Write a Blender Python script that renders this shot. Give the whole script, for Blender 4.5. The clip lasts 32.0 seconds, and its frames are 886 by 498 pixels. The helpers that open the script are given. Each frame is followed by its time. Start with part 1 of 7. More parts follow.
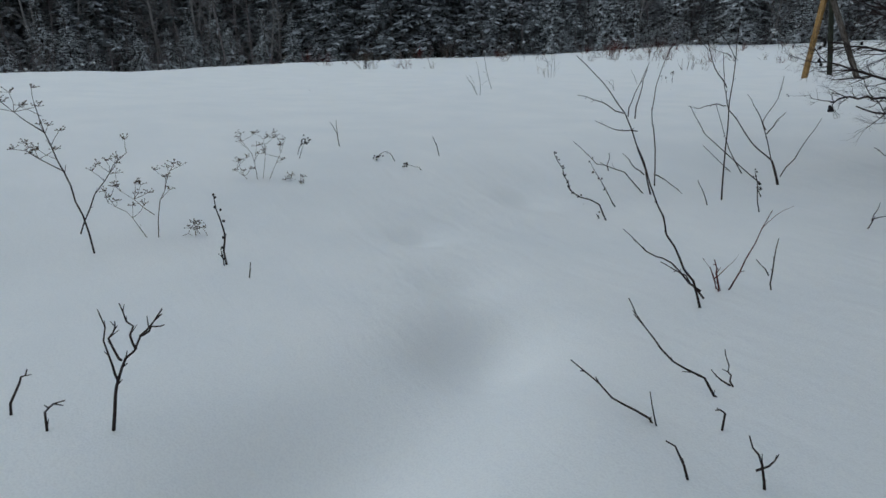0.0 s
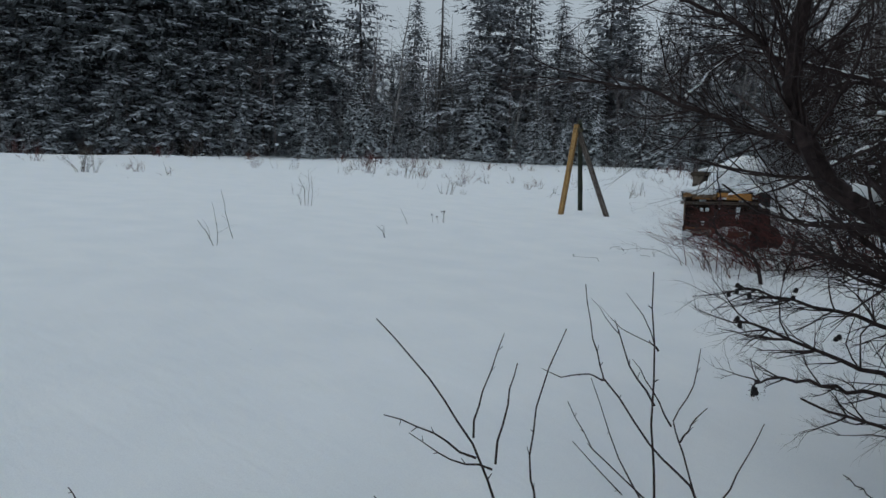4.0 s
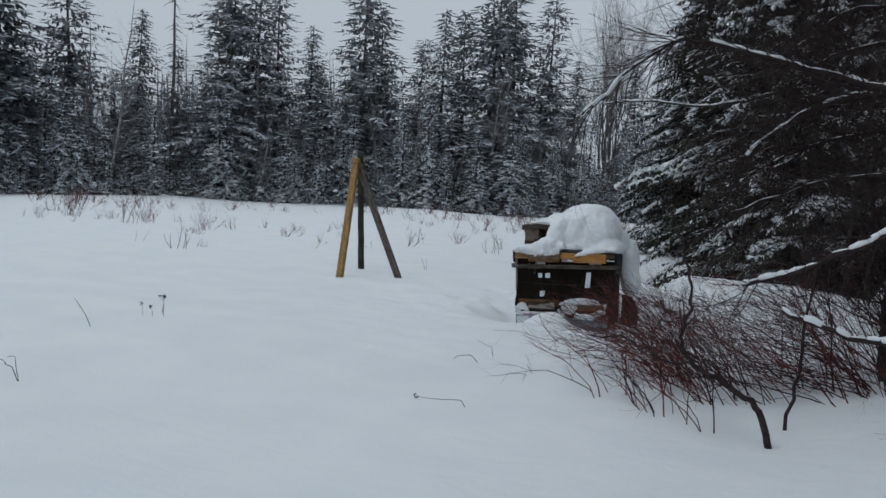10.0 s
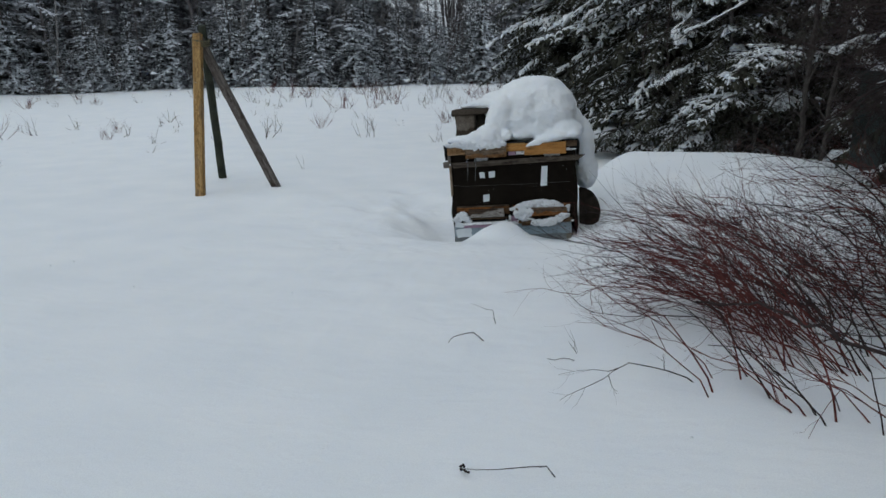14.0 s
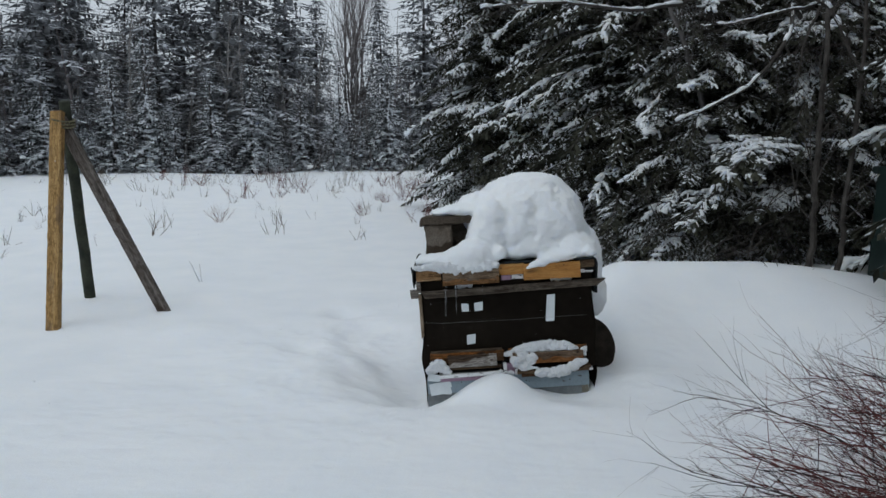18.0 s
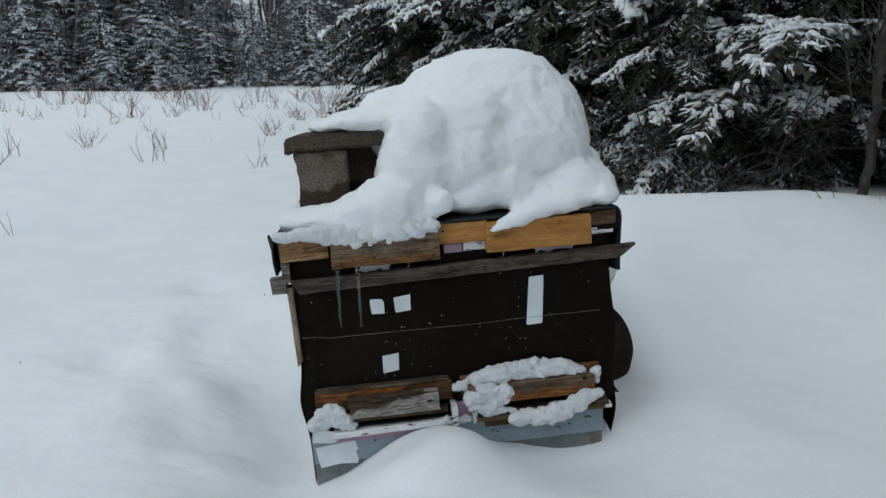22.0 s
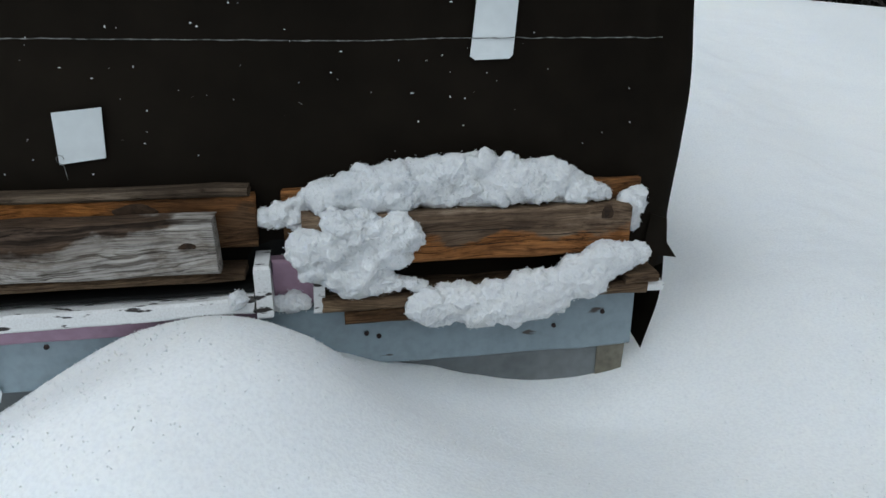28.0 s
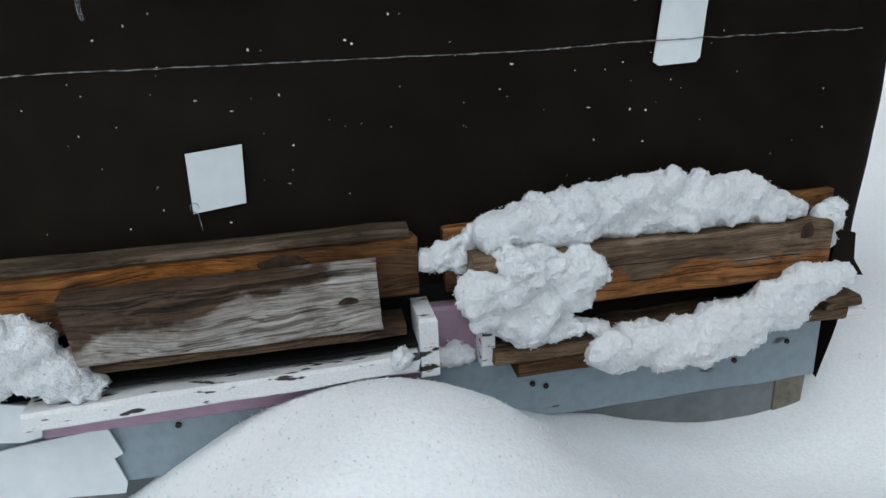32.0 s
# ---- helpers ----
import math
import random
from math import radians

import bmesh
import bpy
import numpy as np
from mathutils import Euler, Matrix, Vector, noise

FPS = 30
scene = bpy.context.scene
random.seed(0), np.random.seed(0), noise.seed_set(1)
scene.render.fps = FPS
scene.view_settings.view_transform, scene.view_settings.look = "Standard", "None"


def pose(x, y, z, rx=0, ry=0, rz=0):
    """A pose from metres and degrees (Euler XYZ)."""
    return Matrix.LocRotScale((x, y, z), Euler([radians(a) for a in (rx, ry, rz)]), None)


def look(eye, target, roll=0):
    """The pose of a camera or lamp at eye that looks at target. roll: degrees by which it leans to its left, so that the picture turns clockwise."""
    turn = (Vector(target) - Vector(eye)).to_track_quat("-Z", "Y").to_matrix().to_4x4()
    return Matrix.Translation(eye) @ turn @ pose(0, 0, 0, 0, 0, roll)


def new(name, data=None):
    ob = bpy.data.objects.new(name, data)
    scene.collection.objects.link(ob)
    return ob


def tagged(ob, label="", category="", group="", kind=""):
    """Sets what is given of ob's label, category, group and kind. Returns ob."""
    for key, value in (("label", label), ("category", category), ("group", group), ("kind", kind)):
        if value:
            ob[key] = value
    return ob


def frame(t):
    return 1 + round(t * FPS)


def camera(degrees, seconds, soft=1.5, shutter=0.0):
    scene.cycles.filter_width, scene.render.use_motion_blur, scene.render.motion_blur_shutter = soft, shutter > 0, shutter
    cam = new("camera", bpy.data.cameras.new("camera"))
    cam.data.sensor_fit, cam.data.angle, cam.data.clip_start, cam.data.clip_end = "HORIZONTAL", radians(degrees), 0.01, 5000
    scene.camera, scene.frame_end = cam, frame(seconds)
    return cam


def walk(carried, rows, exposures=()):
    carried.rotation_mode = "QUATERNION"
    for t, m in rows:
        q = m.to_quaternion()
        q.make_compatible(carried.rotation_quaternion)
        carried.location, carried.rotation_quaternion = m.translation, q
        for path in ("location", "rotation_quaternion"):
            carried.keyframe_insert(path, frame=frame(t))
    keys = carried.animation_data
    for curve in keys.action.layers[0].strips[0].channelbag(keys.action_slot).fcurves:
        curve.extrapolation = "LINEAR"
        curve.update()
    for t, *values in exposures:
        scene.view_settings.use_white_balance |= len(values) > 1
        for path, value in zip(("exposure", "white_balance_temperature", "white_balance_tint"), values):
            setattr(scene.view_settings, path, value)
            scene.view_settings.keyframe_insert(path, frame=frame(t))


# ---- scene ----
cam = camera(65.5, 32.0)
PATH = [
    (0, (-0.398, -0.219, 1.037), (-2.102, 0.641, 0.439), -2.17),
    (0.5, (-0.687, -0.004, 1.039), (-2.362, 1.004, 0.617), -0.80),
    (1, (-0.913, 0.165, 1.049), (-2.641, 1.080, 0.626), -1.97),
    (1.5, (-1.182, 0.262, 1.052), (-2.848, 1.312, 0.705), 0.33),
    (2, (-1.248, 0.334, 1.180), (-2.742, 1.589, 0.738), 0.58),
    (2.5, (-1.324, 0.551, 1.133), (-2.748, 1.876, 0.668), -3.51),
    (3, (-1.414, 0.650, 1.305), (-2.784, 2.034, 0.846), -1.98),
    (3.5, (-1.601, 0.686, 1.290), (-2.928, 2.127, 0.885), -0.83),
    (4, (-1.842, 0.755, 1.370), (-3.172, 2.211, 1.039), 2.50),
    (4.5, (-1.946, 0.908, 1.293), (-3.385, 2.247, 0.920), -2.97),
    (6.5, (-2.719, 1.688, 1.485), (-4.038, 3.105, 0.981), -1.28),
    (7, (-2.927, 1.855, 1.438), (-4.163, 3.345, 0.937), 0.87),
    (7.5, (-3.135, 2.037, 1.367), (-4.174, 3.716, 1.047), 1.93),
    (8, (-3.275, 2.316, 1.303), (-4.134, 4.106, 1.057), 0.73),
    (8.5, (-3.434, 2.593, 1.414), (-4.282, 4.348, 0.967), 0.57),
    (9, (-3.706, 2.750, 1.382), (-4.340, 4.592, 0.929), 0.83),
    (9.5, (-3.791, 2.860, 1.444), (-4.402, 4.715, 1.013), 2.27),
    (10, (-3.900, 3.189, 1.358), (-4.637, 5.039, 1.169), 3.58),
    (10.5, (-3.913, 3.445, 1.344), (-4.595, 5.315, 1.144), 3.95),
    (11, (-4.112, 3.600, 1.203), (-4.814, 5.455, 0.943), -2.69),
    (11.5, (-4.289, 3.653, 1.408), (-4.645, 5.543, 0.859), -0.11),
    (12, (-4.367, 3.763, 1.480), (-4.795, 5.658, 1.006), -0.19),
    (12.5, (-4.461, 4.040, 1.349), (-4.964, 5.970, 1.202), 2.18),
    (13, (-4.654, 4.327, 1.356), (-5.118, 6.226, 0.932), 1.18),
    (13.5, (-4.890, 4.502, 1.183), (-5.356, 6.400, 0.757), -0.62),
    (14, (-5.037, 4.596, 1.419), (-5.315, 6.499, 0.872), -0.38),
    (14.5, (-5.096, 4.807, 1.393), (-5.444, 6.738, 1.004), -2.64),
    (15, (-5.160, 5.142, 1.344), (-5.428, 7.077, 0.914), 0.17),
    (15.5, (-5.300, 5.340, 1.361), (-5.542, 7.290, 0.986), -1.17),
    (17.5, (-5.486, 5.935, 1.465), (-5.557, 7.891, 1.053), -2.60),
    (18, (-5.639, 6.125, 1.429), (-5.627, 8.100, 1.116), 0.36),
    (18.5, (-5.771, 6.324, 1.406), (-5.745, 8.272, 0.953), -0.24),
    (19, (-5.724, 6.668, 1.334), (-5.840, 8.646, 1.062), -2.05),
    (19.5, (-5.678, 6.852, 1.301), (-5.690, 8.806, 0.874), -4.10),
    (20, (-5.748, 7.030, 1.237), (-5.590, 8.978, 0.810), -0.79),
    (20.5, (-5.784, 7.219, 1.295), (-5.540, 9.168, 0.919), 0.97),
    (21, (-5.676, 7.487, 1.230), (-5.461, 9.419, 0.758), 0.61),
    (21.5, (-5.515, 7.737, 1.168), (-5.384, 9.692, 0.767), -0.04),
    (22, (-5.494, 7.917, 1.224), (-5.298, 9.832, 0.683), -0.14),
    (22.5, (-5.501, 8.165, 1.257), (-5.273, 10.063, 0.669), 0.71),
    (23, (-5.598, 8.295, 1.231), (-5.168, 10.149, 0.614), 4.83),
    (23.5, (-5.513, 8.474, 1.123), (-5.260, 10.328, 0.417), 2.24),
    (24, (-5.255, 8.701, 1.088), (-5.343, 10.612, 0.504), 0.12),
    (24.5, (-5.339, 8.850, 1.002), (-5.434, 10.685, 0.212), 0.01),
    (25, (-5.323, 9.012, 0.799), (-5.311, 10.858, 0.029), 1.63),
    (25.5, (-5.367, 9.058, 0.667), (-5.448, 10.860, -0.195), 0.89),
    (27.5, (-5.266, 9.060, 0.563), (-4.929, 10.849, -0.265), 5.89),
    (28, (-5.224, 9.050, 0.555), (-4.834, 10.840, -0.246), 5.52),
    (28.5, (-5.205, 9.017, 0.557), (-4.795, 10.822, -0.199), 4.67),
    (29, (-5.205, 8.985, 0.515), (-4.767, 10.840, -0.090), 5.24),
    (29.5, (-5.174, 9.006, 0.495), (-4.758, 10.874, -0.086), 5.90),
    (30, (-5.168, 9.081, 0.464), (-4.736, 10.895, -0.261), 6.82),
    (30.5, (-5.141, 9.158, 0.448), (-4.805, 10.979, -0.307), 7.00),
    (31, (-5.164, 9.200, 0.467), (-4.824, 11.001, -0.332), 8.40),
    (31.5, (-5.256, 9.210, 0.489), (-4.841, 10.984, -0.335), 7.37),
    (32, (-5.387, 9.192, 0.530), (-4.982, 10.990, -0.247), 2.45),
]
EXPOSURES = ((0, -0.60, 5800, 2), (2, -0.78, 5750, 2), (4.5, -0.60, 5750, 2), (8, -0.66, 5750, 2), (9, -0.5, 5800, 3), (10, -0.42, 5850, 4), (11, -0.36, 5850, 4), (13, -0.3, 5900, 5), (14, -0.36, 5900, 4), (18, -0.22, 5950, 5), (20, -0.28, 5950, 4), (22, -0.14, 5950, 4), (24, -0.12, 5950, 4), (25, 0.22, 5950, 4), (28, 0.25, 6000, 3), (31, 0.18, 5950, 4), (32, 0.42, 6050, 4))
walk(cam, [(t, look(eye, target, roll)) for t, eye, target, roll in PATH], EXPOSURES)

# ---- world, sun ----
world = bpy.data.worlds.new("overcast_sky")
scene.world = world
world.use_nodes = True
wn = world.node_tree
wn.nodes.clear()
sky = wn.nodes.new("ShaderNodeTexSky")
sky.sky_type, sky.sun_disc = "NISHITA", False
sky.sun_elevation, sky.sun_rotation = radians(55), radians(215)
sky.air_density, sky.dust_density, sky.ozone_density = 1.0, 6.0, 1.0
pale = wn.nodes.new("ShaderNodeHueSaturation")
pale.inputs["Saturation"].default_value = 0.25
back = wn.nodes.new("ShaderNodeBackground")
back.inputs["Strength"].default_value = 0.11
wout = wn.nodes.new("ShaderNodeOutputWorld")
wn.links.new(sky.outputs[0], pale.inputs["Color"])
veil = wn.nodes.new("ShaderNodeMix")
veil.data_type = "RGBA"
veil.inputs[0].default_value, veil.inputs[7].default_value = 0.75, (6.9, 7.05, 7.35, 1)
wn.links.new(pale.outputs[0], veil.inputs[6])
wn.links.new(veil.outputs[2], back.inputs["Color"])
wn.links.new(back.outputs[0], wout.inputs["Surface"])
sun = new("sun", bpy.data.lights.new("sun", "SUN"))
sun.data.energy, sun.data.angle, sun.data.color = 0.35, radians(100), (1.0, 0.98, 0.95)
sun.matrix_world = look((0, 0, 30), (7, 10, 6))


# ---- materials ----
def material(name, rough=0.7, spec=0.3):
    m = bpy.data.materials.new(name)
    m.use_nodes = True
    b = m.node_tree.nodes["Principled BSDF"]
    b.inputs["Roughness"].default_value = rough
    b.inputs["Specular IOR Level"].default_value = spec
    return m, m.node_tree, b


def noise_node(t, scale, detail=4.0, coord="Object", stretch=None):
    co = t.nodes.new("ShaderNodeTexCoord")
    n = t.nodes.new("ShaderNodeTexNoise")
    n.inputs["Scale"].default_value, n.inputs["Detail"].default_value = scale, detail
    if stretch:
        mp = t.nodes.new("ShaderNodeMapping")
        mp.inputs["Scale"].default_value = stretch
        t.links.new(co.outputs[coord], mp.inputs[0])
        t.links.new(mp.outputs[0], n.inputs["Vector"])
    else:
        t.links.new(co.outputs[coord], n.inputs["Vector"])
    return n


def ramp_node(t, source, stops):
    r = t.nodes.new("ShaderNodeValToRGB")
    while len(r.color_ramp.elements) < len(stops):
        r.color_ramp.elements.new(0.5)
    for e, (p, c) in zip(r.color_ramp.elements, stops):
        e.position, e.color = p, (*c, 1) if len(c) == 3 else (c[0], c[0], c[0], 1)
    t.links.new(source, r.inputs[0])
    return r


def mix_node(t, fac, a, b, mode="MIX"):
    m = t.nodes.new("ShaderNodeMix")
    m.data_type, m.blend_type = "RGBA", mode
    for sock, v in ((m.inputs[0], fac), (m.inputs[6], a), (m.inputs[7], b)):
        if isinstance(v, (int, float)):
            sock.default_value = v
        elif isinstance(v, tuple):
            sock.default_value = (*v, 1)
        else:
            t.links.new(v, sock)
    return m.outputs[2]


def bump(t, b, heights, dist=0.01):
    last = None
    for source, strength in heights:
        n = t.nodes.new("ShaderNodeBump")
        n.inputs["Strength"].default_value, n.inputs["Distance"].default_value = strength, dist
        t.links.new(source, n.inputs["Height"])
        if last:
            t.links.new(last.outputs[0], n.inputs["Normal"])
        last = n
    t.links.new(last.outputs[0], b.inputs["Normal"])


def snow_material(name, fine=0.25, coarse=0.35, soft=0.006, tone=1.0, ripple=0.0):
    m, t, b = material(name, 0.75, 0.25)
    n1, n2, n3, n4 = noise_node(t, 2.2, 3), noise_node(t, 26.0, 5), noise_node(t, 260.0, 3), noise_node(t, 85.0, 4)
    c = ramp_node(t, n1.outputs[0], [(0.3, (0.86 * tone, 0.885 * tone, 0.91 * tone)), (0.7, (0.92 * tone, 0.935 * tone, 0.95 * tone))])
    c2 = ramp_node(t, n3.outputs[0], [(0.3, (0.93, 0.93, 0.94)), (0.6, (1.0, 1.0, 1.0))])
    t.links.new(mix_node(t, 1.0, c.outputs[0], c2.outputs[0], "MULTIPLY"), b.inputs["Base Color"])
    layers = [(n2.outputs[0], coarse), (n4.outputs[0], fine * 0.3), (n3.outputs[0], fine)]
    if ripple:
        drift = noise_node(t, 2.6, 3, stretch=(1.0, 2.6, 1.0))
        drift.inputs["Distortion"].default_value = 0.6
        pock = noise_node(t, 9.0, 4, stretch=(1.0, 1.7, 1.0))
        layers += [(drift.outputs[0], ripple), (pock.outputs[0], ripple * 0.45)]
    bump(t, b, layers, 0.012 if not ripple else 0.016)
    b.inputs["Subsurface Weight"].default_value = 0.6
    b.inputs["Subsurface Radius"].default_value = (1.0, 1.05, 1.15)
    b.inputs["Subsurface Scale"].default_value = soft
    return m


def plain_material(name, dark, light, scale, rough=0.8, bumps=0.3, stretch=None, spec=0.2, dist=0.004, wear=0.72):
    m, t, b = material(name, rough, spec)
    n1, n2 = noise_node(t, scale, 5, stretch=stretch), noise_node(t, scale * 7, 4, stretch=stretch)
    c = ramp_node(t, n1.outputs[0], [(0.32, dark), (0.68, light)])
    k = ramp_node(t, n2.outputs[0], [(0.3, (wear, wear, wear)), (0.65, (1.0, 1.0, 1.0))])
    t.links.new(mix_node(t, 1.0, c.outputs[0], k.outputs[0], "MULTIPLY"), b.inputs["Base Color"])
    bump(t, b, [(n1.outputs[0], bumps), (n2.outputs[0], bumps)], dist)
    return m


def wood_material(name, dark, mid, light, stain=0.0, stain_colour=(0.05, 0.035, 0.025), rough=0.75, ring=0.60, warm=None, soak=None, depth=1.0):
    """Long wavy grain along the object's x, with fine streaks and patches of stain. soak: height, slope, side and colour of a wet part with a ragged rim."""
    m, t, b = material(name, rough, 0.14)
    co = t.nodes.new("ShaderNodeTexCoord")
    bend = noise_node(t, 5.0, 3, stretch=(1.0, 2.5, 2.5))
    off = t.nodes.new("ShaderNodeVectorMath")
    off.operation = "MULTIPLY_ADD"
    t.links.new(bend.outputs["Color"], off.inputs[0])
    off.inputs[1].default_value = (0.0, 0.03, 0.045)
    t.links.new(co.outputs["Object"], off.inputs[2])

    def grain(scale, detail, along, rough_=0.5):
        mp = t.nodes.new("ShaderNodeMapping")
        mp.inputs["Scale"].default_value = (along, 1.0, 1.0)
        n = t.nodes.new("ShaderNodeTexNoise")
        n.inputs["Scale"].default_value, n.inputs["Detail"].default_value, n.inputs["Roughness"].default_value = scale, detail, rough_
        t.links.new(off.outputs[0], mp.inputs[0])
        t.links.new(mp.outputs[0], n.inputs["Vector"])
        return n

    g1, g2, g3, g4 = grain(60.0, 6, 0.05, 0.6), grain(170.0, 8, 0.035, 0.62), grain(620.0, 4, 0.016, 0.6), grain(95.0, 3, 0.02)
    blot, grime = noise_node(t, 5.5, 7, stretch=(1.0, 2.6, 2.6)), noise_node(t, 38.0, 8, stretch=(0.6, 1.0, 1.0))
    grime.inputs["Roughness"].default_value = 0.68
    c = ramp_node(t, g1.outputs[0], [(0.30, dark), (0.50, mid), (0.70, light)])
    w = ramp_node(t, g2.outputs[0], [(0.36, (ring * 0.72, ring * 0.67, ring * 0.62)), (0.46, (0.97, 0.96, 0.95)), (0.58, (1.12, 1.10, 1.06)), (0.66, (0.80, 0.77, 0.74))])
    k = ramp_node(t, g3.outputs[0], [(0.38, (0.58, 0.55, 0.52)), (0.50, (1.0, 1.0, 1.0)), (0.64, (1.16, 1.14, 1.12))])
    line = ramp_node(t, g4.outputs[0], [(0.476, (1.0, 1.0, 1.0)), (0.492, (ring * 0.7, ring * 0.63, ring * 0.57)), (0.508, (1.0, 1.0, 1.0))])
    dirt = ramp_node(t, grime.outputs[0], [(0.34, (0.52, 0.48, 0.44)), (0.52, (1.0, 1.0, 1.0)), (0.68, (1.12, 1.11, 1.10))])
    fine = mix_node(t, 1.0, mix_node(t, 1.0, k.outputs[0], w.outputs[0], "MULTIPLY"), mix_node(t, 1.0, line.outputs[0], dirt.outputs[0], "MULTIPLY"), "MULTIPLY")
    if depth < 1.0:
        fine = mix_node(t, depth, (1.0, 1.0, 1.0), fine)
    col = mix_node(t, 1.0, c.outputs[0], fine, "MULTIPLY")
    if warm:
        wn_ = noise_node(t, 8.0, 5, stretch=(0.6, 3.4, 3.4))
        wf = ramp_node(t, wn_.outputs[0], [(0.47, (0.0,)), (0.60, (0.85,))])
        col = mix_node(t, wf.outputs[0], col, mix_node(t, 1.0, warm, fine, "MULTIPLY"))
    s = ramp_node(t, blot.outputs[0], [(0.62 - stain * 0.4, (0.0,)), (0.76 - stain * 0.3, (0.9,))])
    col = mix_node(t, s.outputs[0], col, mix_node(t, 0.5, stain_colour, mix_node(t, 1.0, stain_colour, fine, "MULTIPLY")))
    if soak:
        height, slope, side, wet = soak
        rim = noise_node(t, 22.0, 5, stretch=(1.0, 1.0, 2.2))
        dot = t.nodes.new("ShaderNodeVectorMath")
        dot.operation = "DOT_PRODUCT"
        t.links.new(co.outputs["Object"], dot.inputs[0])
        dot.inputs[1].default_value = (-slope * side * 20, 0.0, side * 20)
        add = t.nodes.new("ShaderNodeMath")
        add.operation = "MULTIPLY_ADD"
        t.links.new(rim.outputs[0], add.inputs[0])
        add.inputs[1].default_value = 1.5
        t.links.new(dot.outputs["Value"], add.inputs[2])
        lift = t.nodes.new("ShaderNodeMath")
        lift.operation = "ADD"
        t.links.new(add.outputs[0], lift.inputs[0])
        lift.inputs[1].default_value = -0.75 + 0.5 - side * 20 * height
        f = ramp_node(t, lift.outputs[0], [(0.42, (0.0,)), (0.60, (0.92,))])
        col = mix_node(t, f.outputs[0], col, mix_node(t, 1.0, wet, fine, "MULTIPLY"))
    t.links.new(col, b.inputs["Base Color"])
    bump(t, b, [(g2.outputs[0], 0.6), (g3.outputs[0], 0.6), (line.outputs[0], 0.5)], 0.003)
    return m


def chipped_material(name, under, paint, scale, amount, rough=0.6, spec=0.3, stretch=(0.6, 2.0, 2.0)):
    """Old paint flaked off in sharp-edged chips."""
    m, t, b = material(name, rough, spec)
    n1, n2, n3 = noise_node(t, scale, 7, stretch=stretch), noise_node(t, 6.0, 3), noise_node(t, scale * 6, 3)
    c = ramp_node(t, n2.outputs[0], [(0.3, tuple(v * 0.86 for v in paint)), (0.7, paint)])
    k = ramp_node(t, n3.outputs[0], [(0.3, (0.88, 0.87, 0.86)), (0.6, (1.0, 1.0, 1.0))])
    f = ramp_node(t, n1.outputs[0], [(amount, (1.0,)), (amount + 0.03, (0.0,))])
    t.links.new(mix_node(t, f.outputs[0], mix_node(t, 1.0, c.outputs[0], k.outputs[0], "MULTIPLY"), under), b.inputs["Base Color"])
    bump(t, b, [(f.outputs[0], 0.4), (n3.outputs[0], 0.15)], -0.002)
    return m


def needle_material(name, dark, light, amount, snow=(0.82, 0.85, 0.89)):
    """Needles with fallen snow lying on what faces up."""
    m, t, b = material(name, 0.8, 0.15)
    n1, n2 = noise_node(t, 3.0, 4), noise_node(t, 0.9, 3)
    n3 = noise_node(t, 22.0, 3)
    c = ramp_node(t, n1.outputs[0], [(0.3, dark), (0.7, light)])
    geo = t.nodes.new("ShaderNodeNewGeometry")
    xyz = t.nodes.new("ShaderNodeSeparateXYZ")
    t.links.new(geo.outputs["Normal"], xyz.inputs[0])
    a = t.nodes.new("ShaderNodeMath")
    a.operation = "MULTIPLY_ADD"
    t.links.new(n2.outputs[0], a.inputs[0])
    a.inputs[1].default_value = 1.1
    t.links.new(xyz.outputs["Z"], a.inputs[2])
    a2 = t.nodes.new("ShaderNodeMath")
    a2.operation = "MULTIPLY_ADD"
    t.links.new(n3.outputs[0], a2.inputs[0])
    a2.inputs[1].default_value = 0.9
    t.links.new(a.outputs[0], a2.inputs[2])
    f = ramp_node(t, a2.outputs[0], [(min(0.97, (1.95 - amount) / 2), (0.0,)), (min(1.0, (2.15 - amount) / 2), (1.0,))])
    half = t.nodes.new("ShaderNodeMath")
    half.operation = "MULTIPLY"
    half.inputs[1].default_value = 0.5
    t.links.new(a2.outputs[0], half.inputs[0])
    t.links.new(half.outputs[0], f.inputs[0])
    t.links.new(mix_node(t, f.outputs[0], c.outputs[0], snow), b.inputs["Base Color"])
    return m


SNOW = snow_material("snow", 0.15, 0.05, 0.005, ripple=0.4)
CAP_SNOW = snow_material("packed_snow", 0.34, 0.16, 0.004)
CRUST = snow_material("crusted_snow", 0.50, 0.30, 0.0016, 0.84)
# distance haze put into the colour of both: paler needles, greyer snow
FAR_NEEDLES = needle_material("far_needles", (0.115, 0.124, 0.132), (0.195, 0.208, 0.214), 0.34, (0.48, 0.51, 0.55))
FROSTED_HAZE = needle_material("frosted_haze_needles", (0.185, 0.190, 0.200), (0.285, 0.293, 0.305), 0.40, (0.54, 0.56, 0.60))
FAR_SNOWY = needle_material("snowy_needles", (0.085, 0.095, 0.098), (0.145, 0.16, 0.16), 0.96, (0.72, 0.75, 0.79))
NEAR_NEEDLES = needle_material("near_needles", (0.022, 0.023, 0.017), (0.058, 0.058, 0.041), 0.12)
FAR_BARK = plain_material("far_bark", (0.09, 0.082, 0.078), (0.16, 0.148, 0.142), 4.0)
BIRCH_BARK = plain_material("birch_bark", (0.16, 0.15, 0.145), (0.38, 0.36, 0.35), 5.0)
BARK = plain_material("dark_bark", (0.035, 0.03, 0.027), (0.10, 0.09, 0.08), 14.0, bumps=0.7)
TWIG = plain_material("dark_twig", (0.022, 0.016, 0.016), (0.06, 0.042, 0.040), 40.0)
